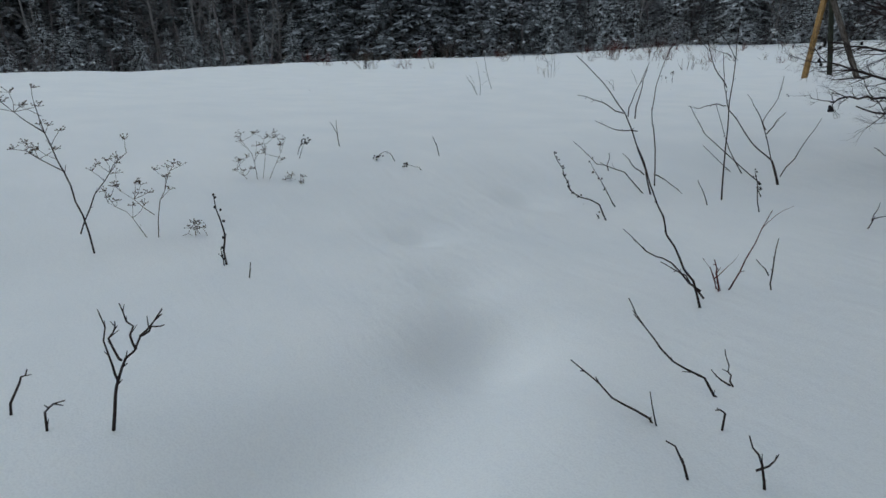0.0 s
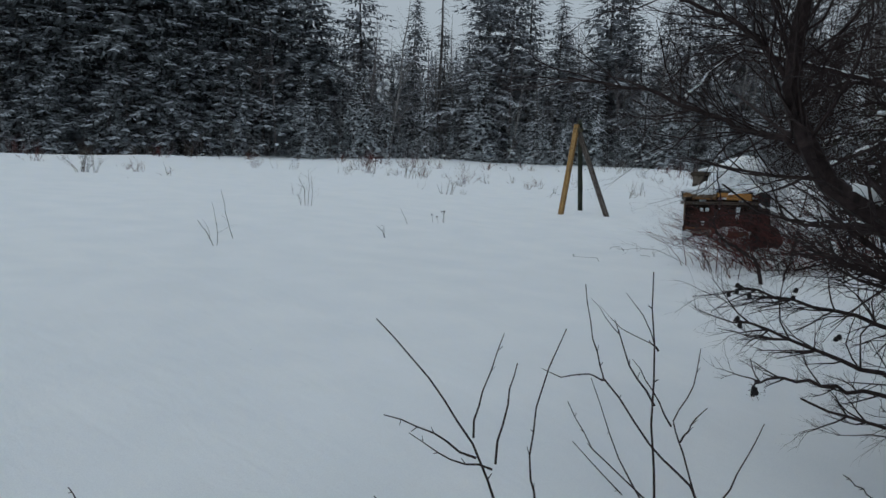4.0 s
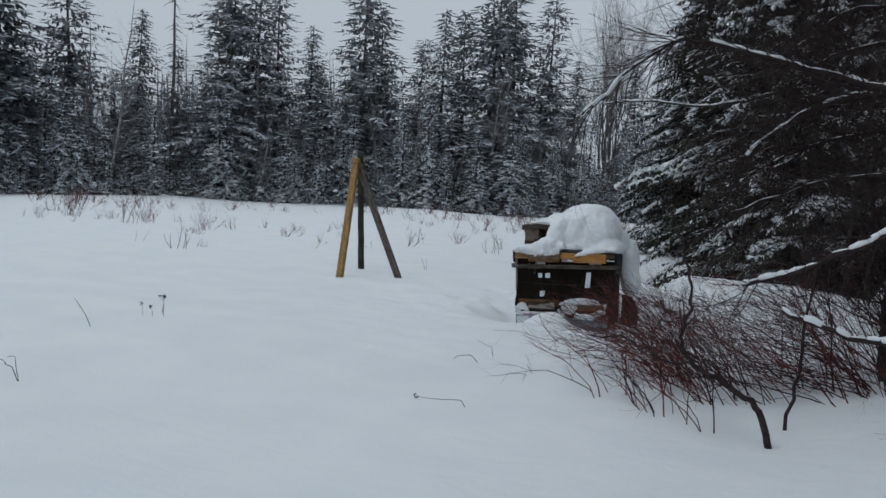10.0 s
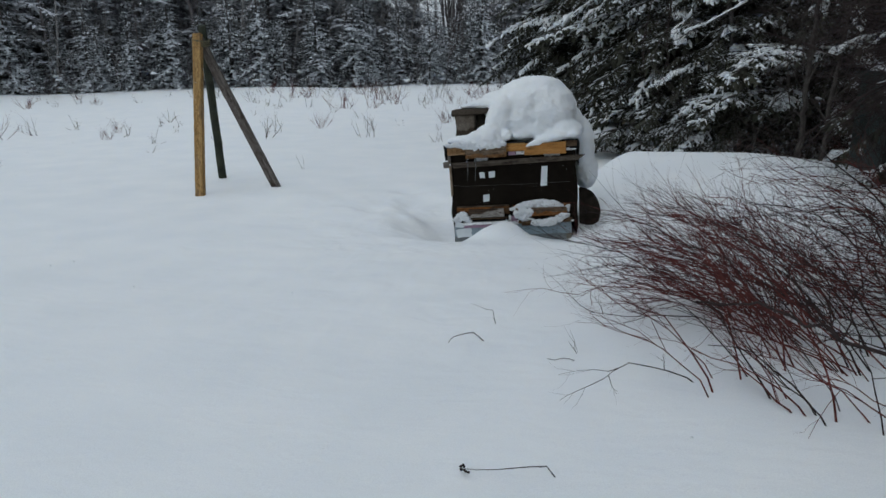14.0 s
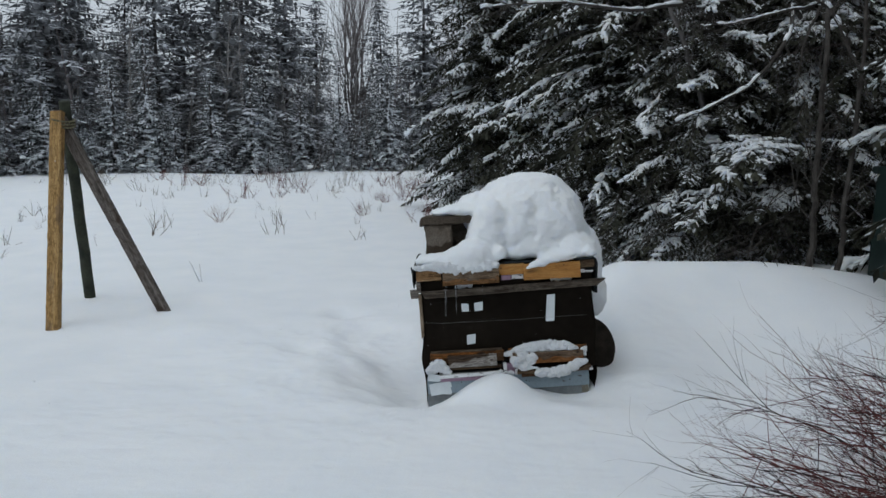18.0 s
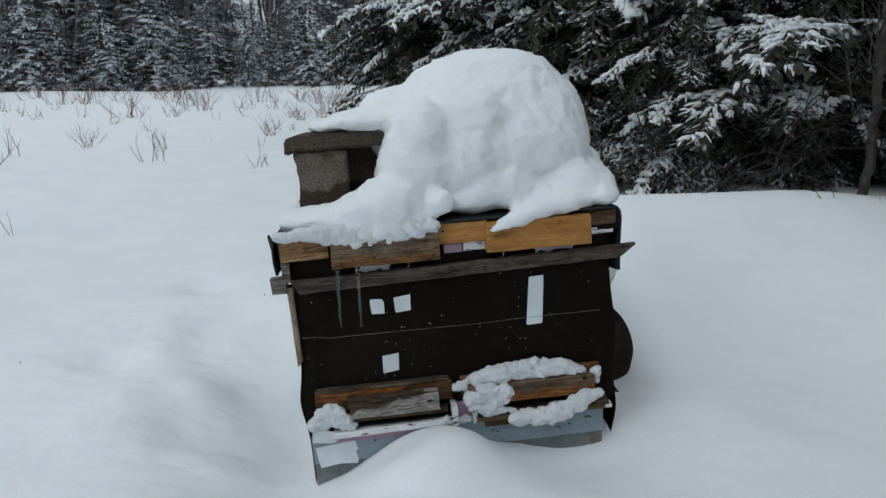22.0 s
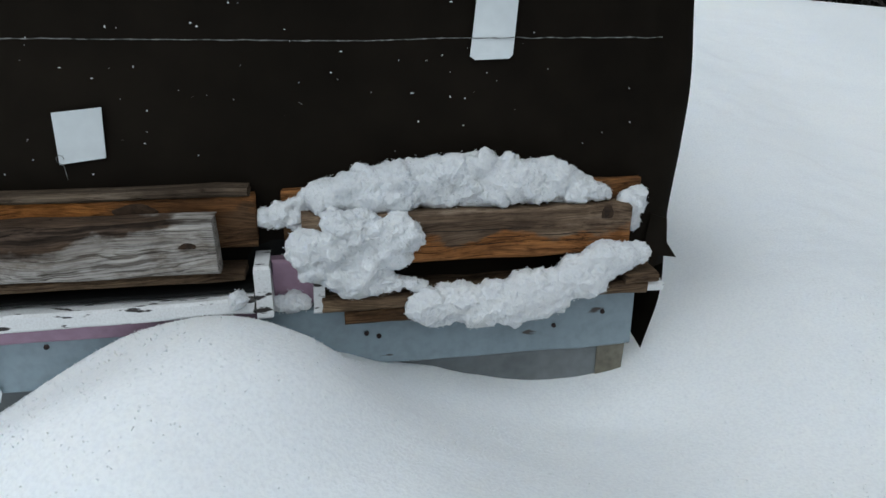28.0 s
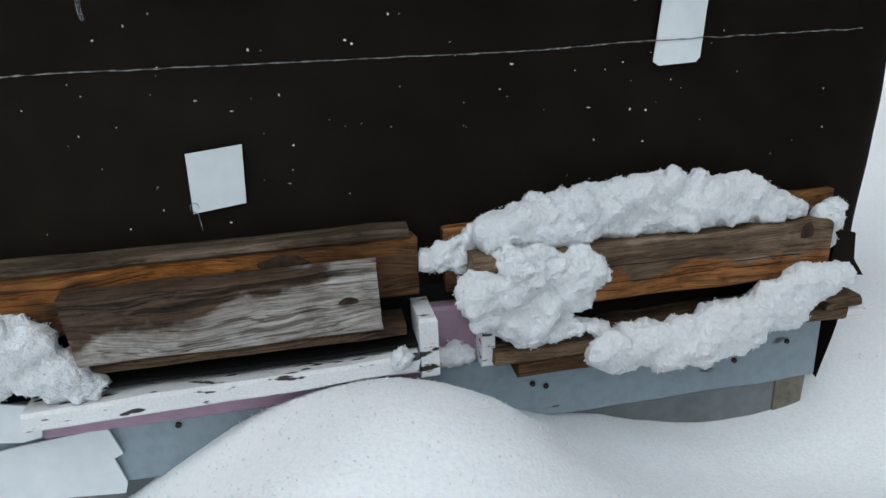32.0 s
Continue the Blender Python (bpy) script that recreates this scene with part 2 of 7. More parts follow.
RED_TWIG = plain_material("red_twig", (0.060, 0.017, 0.016), (0.19, 0.060, 0.052), 18.0)
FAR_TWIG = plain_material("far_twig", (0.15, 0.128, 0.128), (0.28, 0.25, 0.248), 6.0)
WEED = plain_material("dry_weed", (0.05, 0.035, 0.025), (0.15, 0.11, 0.08), 60.0)
BERRY = plain_material("dried_berry", (0.010, 0.008, 0.009), (0.03, 0.022, 0.022), 80.0, rough=0.6)


# ---- mesh helpers ----
class Soup:
    """Vertices and faces gathered for one mesh."""

    def __init__(self):
        self.v, self.f, self.n = [], [], 0

    def add(self, verts, faces):
        self.v.extend(tuple(p) for p in verts)
        self.f.extend(tuple(i + self.n for i in f) for f in faces)
        self.n += len(verts)

    def tube(self, points, radii, sides=5):
        pts = [Vector(p) for p in points]
        ring = []
        for i, p in enumerate(pts):
            d = (pts[min(i + 1, len(pts) - 1)] - pts[max(i - 1, 0)]).normalized()
            a = d.orthogonal().normalized() if i == 0 else (side - d * side.dot(d)).normalized()
            side = a
            b = d.cross(a)
            for k in range(sides):
                w = 2 * math.pi * k / sides
                ring.append(p + (a * math.cos(w) + b * math.sin(w)) * radii[i])
        faces = []
        for i in range(len(pts) - 1):
            for k in range(sides):
                k2 = (k + 1) % sides
                faces.append((i * sides + k, i * sides + k2, (i + 1) * sides + k2, (i + 1) * sides + k))
        faces.append(tuple(range(sides))[::-1])
        faces.append(tuple((len(pts) - 1) * sides + k for k in range(sides)))
        self.add(ring, faces)

    def leaf(self, base, tip, width, normal):
        """A folded diamond from base to tip."""
        base, tip = Vector(base), Vector(tip)
        d = tip - base
        s = d.cross(Vector(normal))
        if s.length < 1e-6:
            return
        s = s.normalized() * width * 0.5
        m = base + d * 0.45
        sag = Vector(normal) * width * -0.12
        self.add((base, m + s + sag, tip, m - s + sag), ((0, 1, 2), (0, 2, 3)))

    def blob(self, centre, size, seed, rough=0.25, rings=6, seg=10, freq=2.0):
        """A lumpy closed ball, flat below."""
        c = Vector(centre)
        vs = []
        for i in range(rings + 1):
            th = math.pi * i / rings
            for k in range(seg):
                ph = 2 * math.pi * k / seg
                u = Vector((math.sin(th) * math.cos(ph), math.sin(th) * math.sin(ph), math.cos(th)))
                r = 1 + rough * noise.noise(u * freq + Vector((seed * 7.3, seed * 1.7, 0)))
                p = Vector((u.x * size[0], u.y * size[1], max(u.z, -0.45) * size[2])) * r
                vs.append(c + p)
        fs = [(i * seg + k, (i + 1) * seg + k, (i + 1) * seg + (k + 1) % seg, i * seg + (k + 1) % seg) for i in range(rings) for k in range(seg)]
        self.add(vs, fs)

    def mesh(self, name, smooth=False):
        me = bpy.data.meshes.new(name)
        me.from_pydata(self.v, [], self.f)
        if smooth:
            me.shade_smooth()
        me.update()
        return me


def part(name, source, mat, parent=None, label="", smooth=False):
    """One mesh object from a Soup, a bmesh or a mesh, under parent."""
    if isinstance(source, Soup):
        me = source.mesh(name, smooth)
    elif isinstance(source, bmesh.types.BMesh):
        me = bpy.data.meshes.new(name)
        source.to_mesh(me)
        source.free()
        if smooth:
            me.shade_smooth()
    else:
        me = source
    if not me.materials:
        me.materials.append(mat)
    ob = new(name, me)
    if parent:
        ob.parent = parent
    if label:
        tagged(ob, label)
    return ob


def thing(name, label, category, m=None, group="", kind=""):
    ob = new(name)
    ob.empty_display_size = 0.2
    if m is not None:
        ob.matrix_basis = m
    return tagged(ob, label, category, group, kind)


# ---- ground ----
def smooth01(a):
    a = np.clip(a, 0, 1)
    return a * a * (3 - 2 * a)


def dent(x, y, cx, cy, sx, sy, turn=0.0):
    c, s = math.cos(radians(turn)), math.sin(radians(turn))
    u, v = (x - cx) * c + (y - cy) * s, -(x - cx) * s + (y - cy) * c
    return np.exp(-(u / sx) ** 2 - (v / sy) ** 2)


def ground_z(x, y):
    """Height of the snow: a slope that runs out into a level field, drifts, an old trail and the hollow round the hive."""
    x, y = np.asarray(x, float), np.asarray(y, float)
    w = 1.3
    z = 0.0375 * w * np.log1p(np.exp(np.clip((12.6 - np.maximum(y, -4.0)) / w, -30, 30))) * smooth01((x + 32) / 20)
    z = z - 0.12 * smooth01((x + 3.5) / 1.3) * smooth01((4.6 - y) / 2.2)
    z = z + 0.055 * smooth01((8.9 - y) / 2.2) + 0.06 * smooth01((1.6 - y) / 1.8)
    z = z + 0.21 * smooth01((x + 3.8) / 1.2) * smooth01((y - 5.2) / 2.0) * smooth01((15.0 - y) / 2.5)
    z = z + 0.03 * np.sin(x * 0.9 + 0.6 * np.sin(y * 0.5)) * np.sin(y * 0.7 + 1.0) + 0.012 * np.sin(x * 2.3 + y * 1.1) * np.sin(y * 1.9 - x * 0.7)
    far = smooth01((np.hypot(x + 4, y - 8) - 9) / 10)
    z = z + far * (0.10 * np.sin(x * 0.21 + 1.3) * np.sin(y * 0.17) + 0.05 * np.sin(x * 0.5 + y * 0.33))
    z = z - 0.42 * smooth01((-x - 24) / 14) * smooth01((30 - y) / 12)
    # trail near the start
    for cx, cy, sx, sy, turn, h in ((-1.25, 0.0, 0.17, 0.26, 20, -0.10), (-1.58, 0.47, 0.13, 0.21, 45, -0.10), (-1.56, 0.53, 0.03, 0.04, 0, -0.02), (-2.42, 0.70, 0.08, 0.08, 0, -0.05), (-1.95, 0.62, 0.10, 0.12, 30, -0.04),
                                    (-2.74, 1.37, 0.14, 0.10, 0, -0.04), (-1.2, 0.42, 0.16, 0.12, 0, 0.03)):
        z = z + h * dent(x, y, cx, cy, sx, sy, turn)
    # level crest of the drift before the firs
    crest = smooth01((x + 4.85) / 0.7) * smooth01((-1.3 - x) / 1.3) * np.exp(-((y - 11.40) / np.where(y < 11.40, 0.80, 0.78)) ** 2)
    z = z - 0.07 * dent(x, y, -5.2, 9.8, 1.7, 0.9)
    # hollow and drifts round the hive
    for cx, cy, sx, sy, turn, h in ((-5.92, 10.06, 0.30, 0.50, 5, -0.05), (-5.39, 9.65, 0.22, 0.17, -8, 0.088), (-6.10, 10.80, 0.26, 0.42, 14, -0.06)):
        c, s_ = math.cos(radians(turn)), math.sin(radians(turn))
        u, v = ((x - cx) * c + (y - cy) * s_) / sx, (-(x - cx) * s_ + (y - cy) * c) / sy
        z = z + h * np.exp(-(u * u + v * v) ** 2)
    for cx, cy, sx, sy, turn, h in ((-5.76, 10.06, 0.27, 0.46, 4, -0.115), (-5.60, 9.70, 0.15, 0.11, 0, -0.008), (-6.42, 10.1, 0.16, 0.28, 10, 0.04), (-6.62, 9.75, 0.20, 0.16, 0, 0.03), (-6.40, 11.55, 0.14, 0.16, 0, -0.06), (-6.55, 10.55, 0.12, 0.12, 0, -0.03), (-6.85, 10.35, 0.22, 0.28, 0, 0.03),
                                    (-5.95, 9.50, 0.30, 0.12, 0, 0.02), (-5.76, 9.70, 0.13, 0.13, 0, -0.02), (-6.15, 10.30, 0.10, 0.09, 0, 0.035), (-6.05, 9.85, 0.12, 0.10, 0, 0.02),
                                    (-5.56, 9.66, 0.11, 0.13, 0, -0.02), (-5.26, 9.63, 0.25, 0.15, -6, 0.045), (-5.45, 9.45, 0.18, 0.12, 10, 0.015), (-5.02, 9.42, 0.22, 0.10, -12, 0.02), (-4.95, 9.68, 0.16, 0.14, 0, -0.035), (-4.85, 9.74, 0.18, 0.15, 0, -0.035), (-4.45, 9.75, 0.28, 0.35, 15, 0.06),
                                    (-5.15, 9.25, 0.55, 0.22, -8, 0.03), (-4.25, 10.5, 0.25, 0.5, 0, 0.05), (-4.62, 10.2, 0.10, 0.3, 0, -0.05),
                                    (-5.50, 9.69, 0.11, 0.10, 0, -0.028), (-4.45, 10.75, 0.26, 0.5, 0, 0.13), (-7.35, 10.9, 0.25, 0.25, 0, 0.04), (-8.3, 11.0, 0.3, 0.3, 0, 0.03)):
        z = z + h * dent(x, y, cx, cy, sx, sy, turn)
    return z + crest * (0.495 - 0.075 * smooth01((x + 3.2) / 0.9) - z)


def gz(x, y):
    return float(ground_z(x, y))


def steps(marks):
    out = [marks[0][0]]
    for (a, _), (b, n) in zip(marks, marks[1:]):
        out.extend(a + (b - a) * (i + 1) / n for i in range(n))
    return np.array(out)


gx = steps([(-900, 0), (-200, 6), (-60, 14), (-20, 40), (-9, 60), (-6.7, 60), (-4.1, 130), (-2.8, 26), (0.2, 50), (6, 24), (30, 20), (200, 8), (900, 6)])
gy = steps([(-900, 0), (-100, 6), (-12, 12), (-1.5, 40), (2.2, 66), (8.9, 90), (10.9, 110), (14, 50), (24, 50), (50, 40), (200, 10), (900, 6)])
GX, GY = np.meshgrid(gx, gy)
GZ = ground_z(GX, GY)
near = (np.hypot(GX + 5.2, (GY - 9.4) * 1.0) < 2.4) & (GY < 11.2)
for j, i in np.argwhere(near):
    p = Vector((GX[j, i], GY[j, i], 0.0))
    GZ[j, i] += 0.008 * noise.noise(p * 5) + 0.0035 * noise.noise(p * 14) + 0.0018 * noise.noise(p * 31)
    if GX[j, i] < -5.75:
        GZ[j, i] += 0.008 * noise.noise(p * 5 + Vector((3, 1, 0))) + 0.003 * noise.noise(p * 15)
nx, ny = len(gx), len(gy)
idx = np.arange(nx * ny).reshape(ny, nx)
quads = np.stack([idx[:-1, :-1], idx[:-1, 1:], idx[1:, 1:], idx[1:, :-1]], -1).reshape(-1, 4)
gme = bpy.data.meshes.new("ground")
gme.from_pydata(np.stack([GX, GY, GZ], -1).reshape(-1, 3).tolist(), [], quads.tolist())
gme.shade_smooth()
gme.materials.append(SNOW)
tagged(new("ground", gme), "deep soft white snow lying over an open field", "snow", kind="structure")
rnd = random.Random(31)
grains = Soup()
for i in range(30000):
    x, y = rnd.uniform(-6.0, -4.2), 9.82 - 0.75 * rnd.random() ** 1.3
    d = Vector((rnd.gauss(0, 0.7), rnd.gauss(0, 0.7), 1)).normalized() * rnd.uniform(0.0012, 0.0034)
    o = Vector((x, y, gz(x, y) - 0.001))
    o.z += 0.008 * noise.noise(Vector((x, y, 0)) * 5) + 0.0035 * noise.noise(Vector((x, y, 0)) * 14) + 0.0018 * noise.noise(Vector((x, y, 0)) * 31)
    grains.leaf(o, o + d, 0.0018, (rnd.gauss(0, 1), rnd.gauss(0, 1), rnd.gauss(0, 1)))
tagged(part("snow_grain", grains, SNOW), "loose grains lying on the snow before the hive", "snow", kind="stuff")


# ---- the hive ----
TAR = plain_material("tar_paper", (0.0078, 0.0060, 0.0042), (0.0155, 0.0120, 0.0085), 3.0, rough=0.72, bumps=0.14, spec=0.05)
WHITE_TAPE = plain_material("white_tape", (0.62, 0.66, 0.68), (0.72, 0.76, 0.78), 12.0, rough=0.6, bumps=0.03, wear=0.95)
CHALK = plain_material("chalk", (0.03, 0.03, 0.03), (0.34, 0.34, 0.33), 160.0, bumps=0.2)
GREY_WOOD = wood_material("grey_weathered_wood", (0.08, 0.066, 0.054), (0.20, 0.185, 0.17), (0.34, 0.325, 0.31), 0.30, (0.10, 0.085, 0.07))
BROWN_WOOD = wood_material("stained_brown_wood", (0.10, 0.045, 0.016), (0.23, 0.10, 0.032), (0.32, 0.16, 0.06), 0.40, (0.036, 0.022, 0.013), warm=(0.36, 0.145, 0.036), soak=(0.262, 0.02, -1, (0.085, 0.050, 0.026)))
LEDGE_WOOD = wood_material("brown_grey_ledge", (0.05, 0.036, 0.025), (0.105, 0.080, 0.058), (0.19, 0.155, 0.12), 0.34, (0.035, 0.023, 0.015))
SILVER_WOOD = wood_material("silvery_wood_half_soaked", (0.22, 0.205, 0.19), (0.35, 0.335, 0.32), (0.46, 0.445, 0.43), 0.05, (0.14, 0.12, 0.10), ring=0.42, soak=(0.204, 0.19, 1, (0.060, 0.034, 0.017)))
DULL_WOOD = wood_material("dull_brown_wood", (0.06, 0.038, 0.024), (0.13, 0.088, 0.055), (0.21, 0.155, 0.10), 0.34, (0.045, 0.030, 0.02))
PORCH_WOOD = wood_material("grey_brown_wood_with_orange_edge", (0.10, 0.068, 0.044), (0.20, 0.145, 0.10), (0.30, 0.24, 0.185), 0.25, (0.07, 0.046, 0.030), soak=(0.226, 0.01, -1, (0.27, 0.115, 0.034)))
BEIGE_WOOD = wood_material("beige_sawn_edge", (0.20, 0.155, 0.11), (0.29, 0.235, 0.175), (0.36, 0.30, 0.235), 0.1, (0.15, 0.12, 0.09))
WET_WOOD = wood_material("wet_weathered_wood", (0.07, 0.048, 0.031), (0.155, 0.112, 0.074), (0.25, 0.195, 0.14), 0.30, (0.17, 0.15, 0.13), soak=(0.694, 0.01, -1, (0.20, 0.105, 0.042)))
PINE = wood_material("fresh_pine", (0.36, 0.165, 0.045), (0.45, 0.225, 0.066), (0.53, 0.30, 0.105), 0.0, ring=0.80, depth=0.40)
PINE_DIRTY = wood_material("dirty_pine", (0.18, 0.10, 0.045), (0.32, 0.19, 0.09), (0.42, 0.30, 0.18), 0.3, (0.11, 0.085, 0.07))
SLAT_WOOD = wood_material("dark_grey_slat", (0.045, 0.038, 0.03), (0.095, 0.08, 0.065), (0.15, 0.13, 0.11), 0.2)
BLUE_PAINT = chipped_material("pale_blue_paint", (0.07, 0.06, 0.055), (0.27, 0.335, 0.375), 16.0, 0.27, 0.5, 0.35, (0.8, 1.6, 2.4))
PINK_PAINT = chipped_material("faded_pink_paint", (0.12, 0.09, 0.09), (0.39, 0.26, 0.345), 14.0, 0.25)
WHITE_PAINT = chipped_material("chipped_white_paint", (0.035, 0.03, 0.028), (0.80, 0.81, 0.82), 70.0, 0.37, stretch=(0.45, 1.6, 1.6))
GREY_PLASTIC = plain_material("grey_plastic", (0.13, 0.145, 0.15), (0.19, 0.205, 0.21), 7.0, rough=0.35, bumps=0.05, spec=0.5)
BEIGE = plain_material("mouldy_beige_board", (0.14, 0.13, 0.10), (0.30, 0.28, 0.23), 16.0)
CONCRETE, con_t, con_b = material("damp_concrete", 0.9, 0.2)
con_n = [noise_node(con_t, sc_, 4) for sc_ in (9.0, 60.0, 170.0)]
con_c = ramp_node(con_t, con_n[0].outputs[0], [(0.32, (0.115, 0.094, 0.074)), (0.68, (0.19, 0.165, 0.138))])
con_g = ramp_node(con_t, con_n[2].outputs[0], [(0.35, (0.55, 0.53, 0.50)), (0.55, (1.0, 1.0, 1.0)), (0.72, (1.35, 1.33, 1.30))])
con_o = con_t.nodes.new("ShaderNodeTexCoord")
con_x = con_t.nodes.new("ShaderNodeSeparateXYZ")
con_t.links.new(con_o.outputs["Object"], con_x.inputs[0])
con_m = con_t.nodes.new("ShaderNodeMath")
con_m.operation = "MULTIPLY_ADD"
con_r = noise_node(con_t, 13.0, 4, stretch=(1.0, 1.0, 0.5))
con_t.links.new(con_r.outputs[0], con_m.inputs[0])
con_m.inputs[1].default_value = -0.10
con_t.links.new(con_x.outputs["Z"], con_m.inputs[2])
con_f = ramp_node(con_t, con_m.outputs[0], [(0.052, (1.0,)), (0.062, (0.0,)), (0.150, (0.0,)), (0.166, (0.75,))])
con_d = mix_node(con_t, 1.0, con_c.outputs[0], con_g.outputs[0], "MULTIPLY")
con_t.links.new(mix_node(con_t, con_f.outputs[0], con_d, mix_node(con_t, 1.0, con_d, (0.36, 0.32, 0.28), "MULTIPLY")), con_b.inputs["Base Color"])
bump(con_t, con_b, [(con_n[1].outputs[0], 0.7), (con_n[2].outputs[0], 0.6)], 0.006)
# near black: shade inside the hive's gaps put into the colour
BLACK = plain_material("gap_shade", (0.004, 0.004, 0.004), (0.008, 0.008, 0.008), 9.0)
ROOF_FELT = plain_material("green_black_felt", (0.012, 0.016, 0.018), (0.03, 0.036, 0.038), 20.0, rough=0.7)
ICE, ice_t, ice_b = material("ice", 0.06, 0.5)
ice_b.inputs["Transmission Weight"].default_value = 0.96
ice_b.inputs["Roughness"].default_value = 0.02
ice_b.inputs["IOR"].default_value = 1.31
ice_b.inputs["Base Color"].default_value = (0.93, 0.96, 0.98, 1)


def plank(u0, u1, w0, w1, y0, y1, seed=0, bevel=0.003, wobble=0.0025, cut=0.0, rise=0.0, cut0=0.0):
    """A board from u0 to u1, w0 to w1, front y0 to back y1, with worn edges; cut and cut0 slant its ends, rise lifts it."""
    bm = bmesh.new()
    n = max(2, int((u1 - u0) / 0.035))
    cols = [u0 + (u1 - u0) * i / n for i in range(n + 1)]
    rnd = random.Random(seed)
    ph = rnd.random() * 9
    sec = []
    for i, u in enumerate(cols):
        k = (u - u0) / (u1 - u0)
        wv = wobble * noise.noise(Vector((u * 14 + ph, 0, 0)))
        wt = wobble * noise.noise(Vector((u * 17 + ph, 5, 0)))
        lift = rise * k
        ct = cut if i == n else (cut0 if i == 0 else 0.0)
        b = bevel
        prof = ((y0, w0 + b), (y0 + b, w0), (y1 - b, w0), (y1, w0 + b), (y1, w1 - b), (y1 - b, w1), (y0 + b, w1), (y0, w1 - b))
        row = []
        for y, w in prof:
            top = (w - w0) / max(w1 - w0, 1e-6)
            end = (rnd.random() - 0.5) * 0.004 if i in (0, n) else 0.0
            row.append(bm.verts.new((u + ct * top + end, y + wv * 0.6, w + lift + (wt if top > 0.5 else wv))))
        sec.append(row)
    for a, c in zip(sec, sec[1:]):
        for k in range(8):
            bm.faces.new((a[k], a[(k + 1) % 8], c[(k + 1) % 8], c[k]))
    bm.faces.new(sec[0])
    bm.faces.new(sec[-1][::-1])
    bmesh.ops.recalc_face_normals(bm, faces=bm.faces)
    return bm


def sheet(u0, u1, w0, w1, y, thick, seed=0, rag=0.002, n=6):
    """A thin patch with slightly ragged edges."""
    rnd = random.Random(seed)
    ring = []
    for i in range(n):
        ring.append((u0 + (u1 - u0) * i / n, w0 + rnd.uniform(-rag, rag)))
    for i in range(n):
        ring.append((u1 + rnd.uniform(-rag, rag), w0 + (w1 - w0) * i / n))
    for i in range(n):
        ring.append((u1 - (u1 - u0) * i / n, w1 + rnd.uniform(-rag, rag)))
    for i in range(n):
        ring.append((u0 + rnd.uniform(-rag, rag), w1 - (w1 - w0) * i / n))
    bm = bmesh.new()
    front = [bm.verts.new((u, y - thick, w)) for u, w in ring]
    rear = [bm.verts.new((u, y, w)) for u, w in ring]
    bm.faces.new(front)
    for i in range(len(ring)):
        j = (i + 1) % len(ring)
        bm.faces.new((front[i], rear[i], rear[j], front[j]))
    bmesh.ops.recalc_face_normals(bm, faces=bm.faces)
    return bm


def patch(corners, y, thick):
    """A thin flat patch with the given outline."""
    bm = bmesh.new()
    front = [bm.verts.new((u, y - thick, w)) for u, w in corners]
    rear = [bm.verts.new((u, y, w)) for u, w in corners]
    bm.faces.new(front)
    for i in range(len(corners)):
        j = (i + 1) % len(corners)
        bm.faces.new((front[i], rear[i], rear[j], front[j]))
    bmesh.ops.recalc_face_normals(bm, faces=bm.faces)
    return bm


HIVE = pose(-5.702, 9.798, -0.031, -3.36, -3.74, 0.2)
hive = thing("beehive", "double wooden beehive wrapped in black tar paper, half buried in snow", "beehive", HIVE)
W, D, TOP = 0.925, 0.66, 0.69


def left_edge(w):
    """Where the front of the wrap turns the left corner: it bags out low down."""
    return 0.004 - 0.016 * math.exp(-((w - 0.25) / 0.075) ** 2)


def right_fold(w):
    """How far the loose fold stands out at the right corner."""
    return 0.038 * (0.35 + 0.65 * float(smooth01((w + 0.02) / 0.16))) * (0.9 + 0.1 * math.sin(w * 21)) - 0.012 * float(smooth01((w - 0.45) / 0.2))


def wrap_front():
    bm = bmesh.new()
    n, m = 80, 48
    grid = []
    for j in range(m + 1):
        w = 0.165 + (TOP - 0.165) * j / m
        u0, u1 = left_edge(w), W + right_fold(w)
        row = []
        for i in range(n + 1):
            u = u0 + (u1 - u0) * i / n
            y = -0.004 - 0.004 * noise.noise(Vector((u * 5, w * 5, 1.0)))
            y += 0.020 * max(0.0, (0.045 - (u - u0)) / 0.045) ** 2 + 0.010 * max(0.0, (u - u1 + 0.02) / 0.02) ** 2
            y -= 0.006 * math.exp(-((u - 0.905 - 0.02 * noise.noise(Vector((0, w * 4, 7)))) / 0.008) ** 2)
            y += 0.0015 * noise.noise(Vector((u * 3, w * 22, 4.0)))
            row.append(bm.verts.new((u, y, w)))
        grid.append(row)
    for j in range(m):
        for i in range(n):
            bm.faces.new((grid[j][i], grid[j][i + 1], grid[j + 1][i + 1], grid[j + 1][i]))
    return bm


def wrap_side(turn):
    """A side sheet that runs back from the corner; the right one stands off in a loose fold."""
    bm = bmesh.new()
    n, m = 30, 40
    grid = []
    for j in range(m + 1):
        w = -0.06 + (TOP + 0.06) * j / m
        row = []
        for i in range(n + 1):
            k = (i / n) ** 1.6
            y = 0.006 + (D - 0.02) * k
            if turn > 0:
                lip = right_fold(w) * math.exp(-(k / 0.2) ** 2)
                u = W + lip + 0.004 * noise.noise(Vector((k * 8, w * 9, 2)))
            else:
                u = left_edge(w) * math.exp(-(k / 0.3) ** 2) - 0.004 * noise.noise(Vector((k * 8, w * 9, 5))) * k
            row.append(bm.verts.new((u, y, w)))
        grid.append(row)
    for j in range(m):
        for i in range(n):
            q = (grid[j][i], grid[j][i + 1], grid[j + 1][i + 1], grid[j + 1][i])
            bm.faces.new(q if turn > 0 else q[::-1])
    return bm


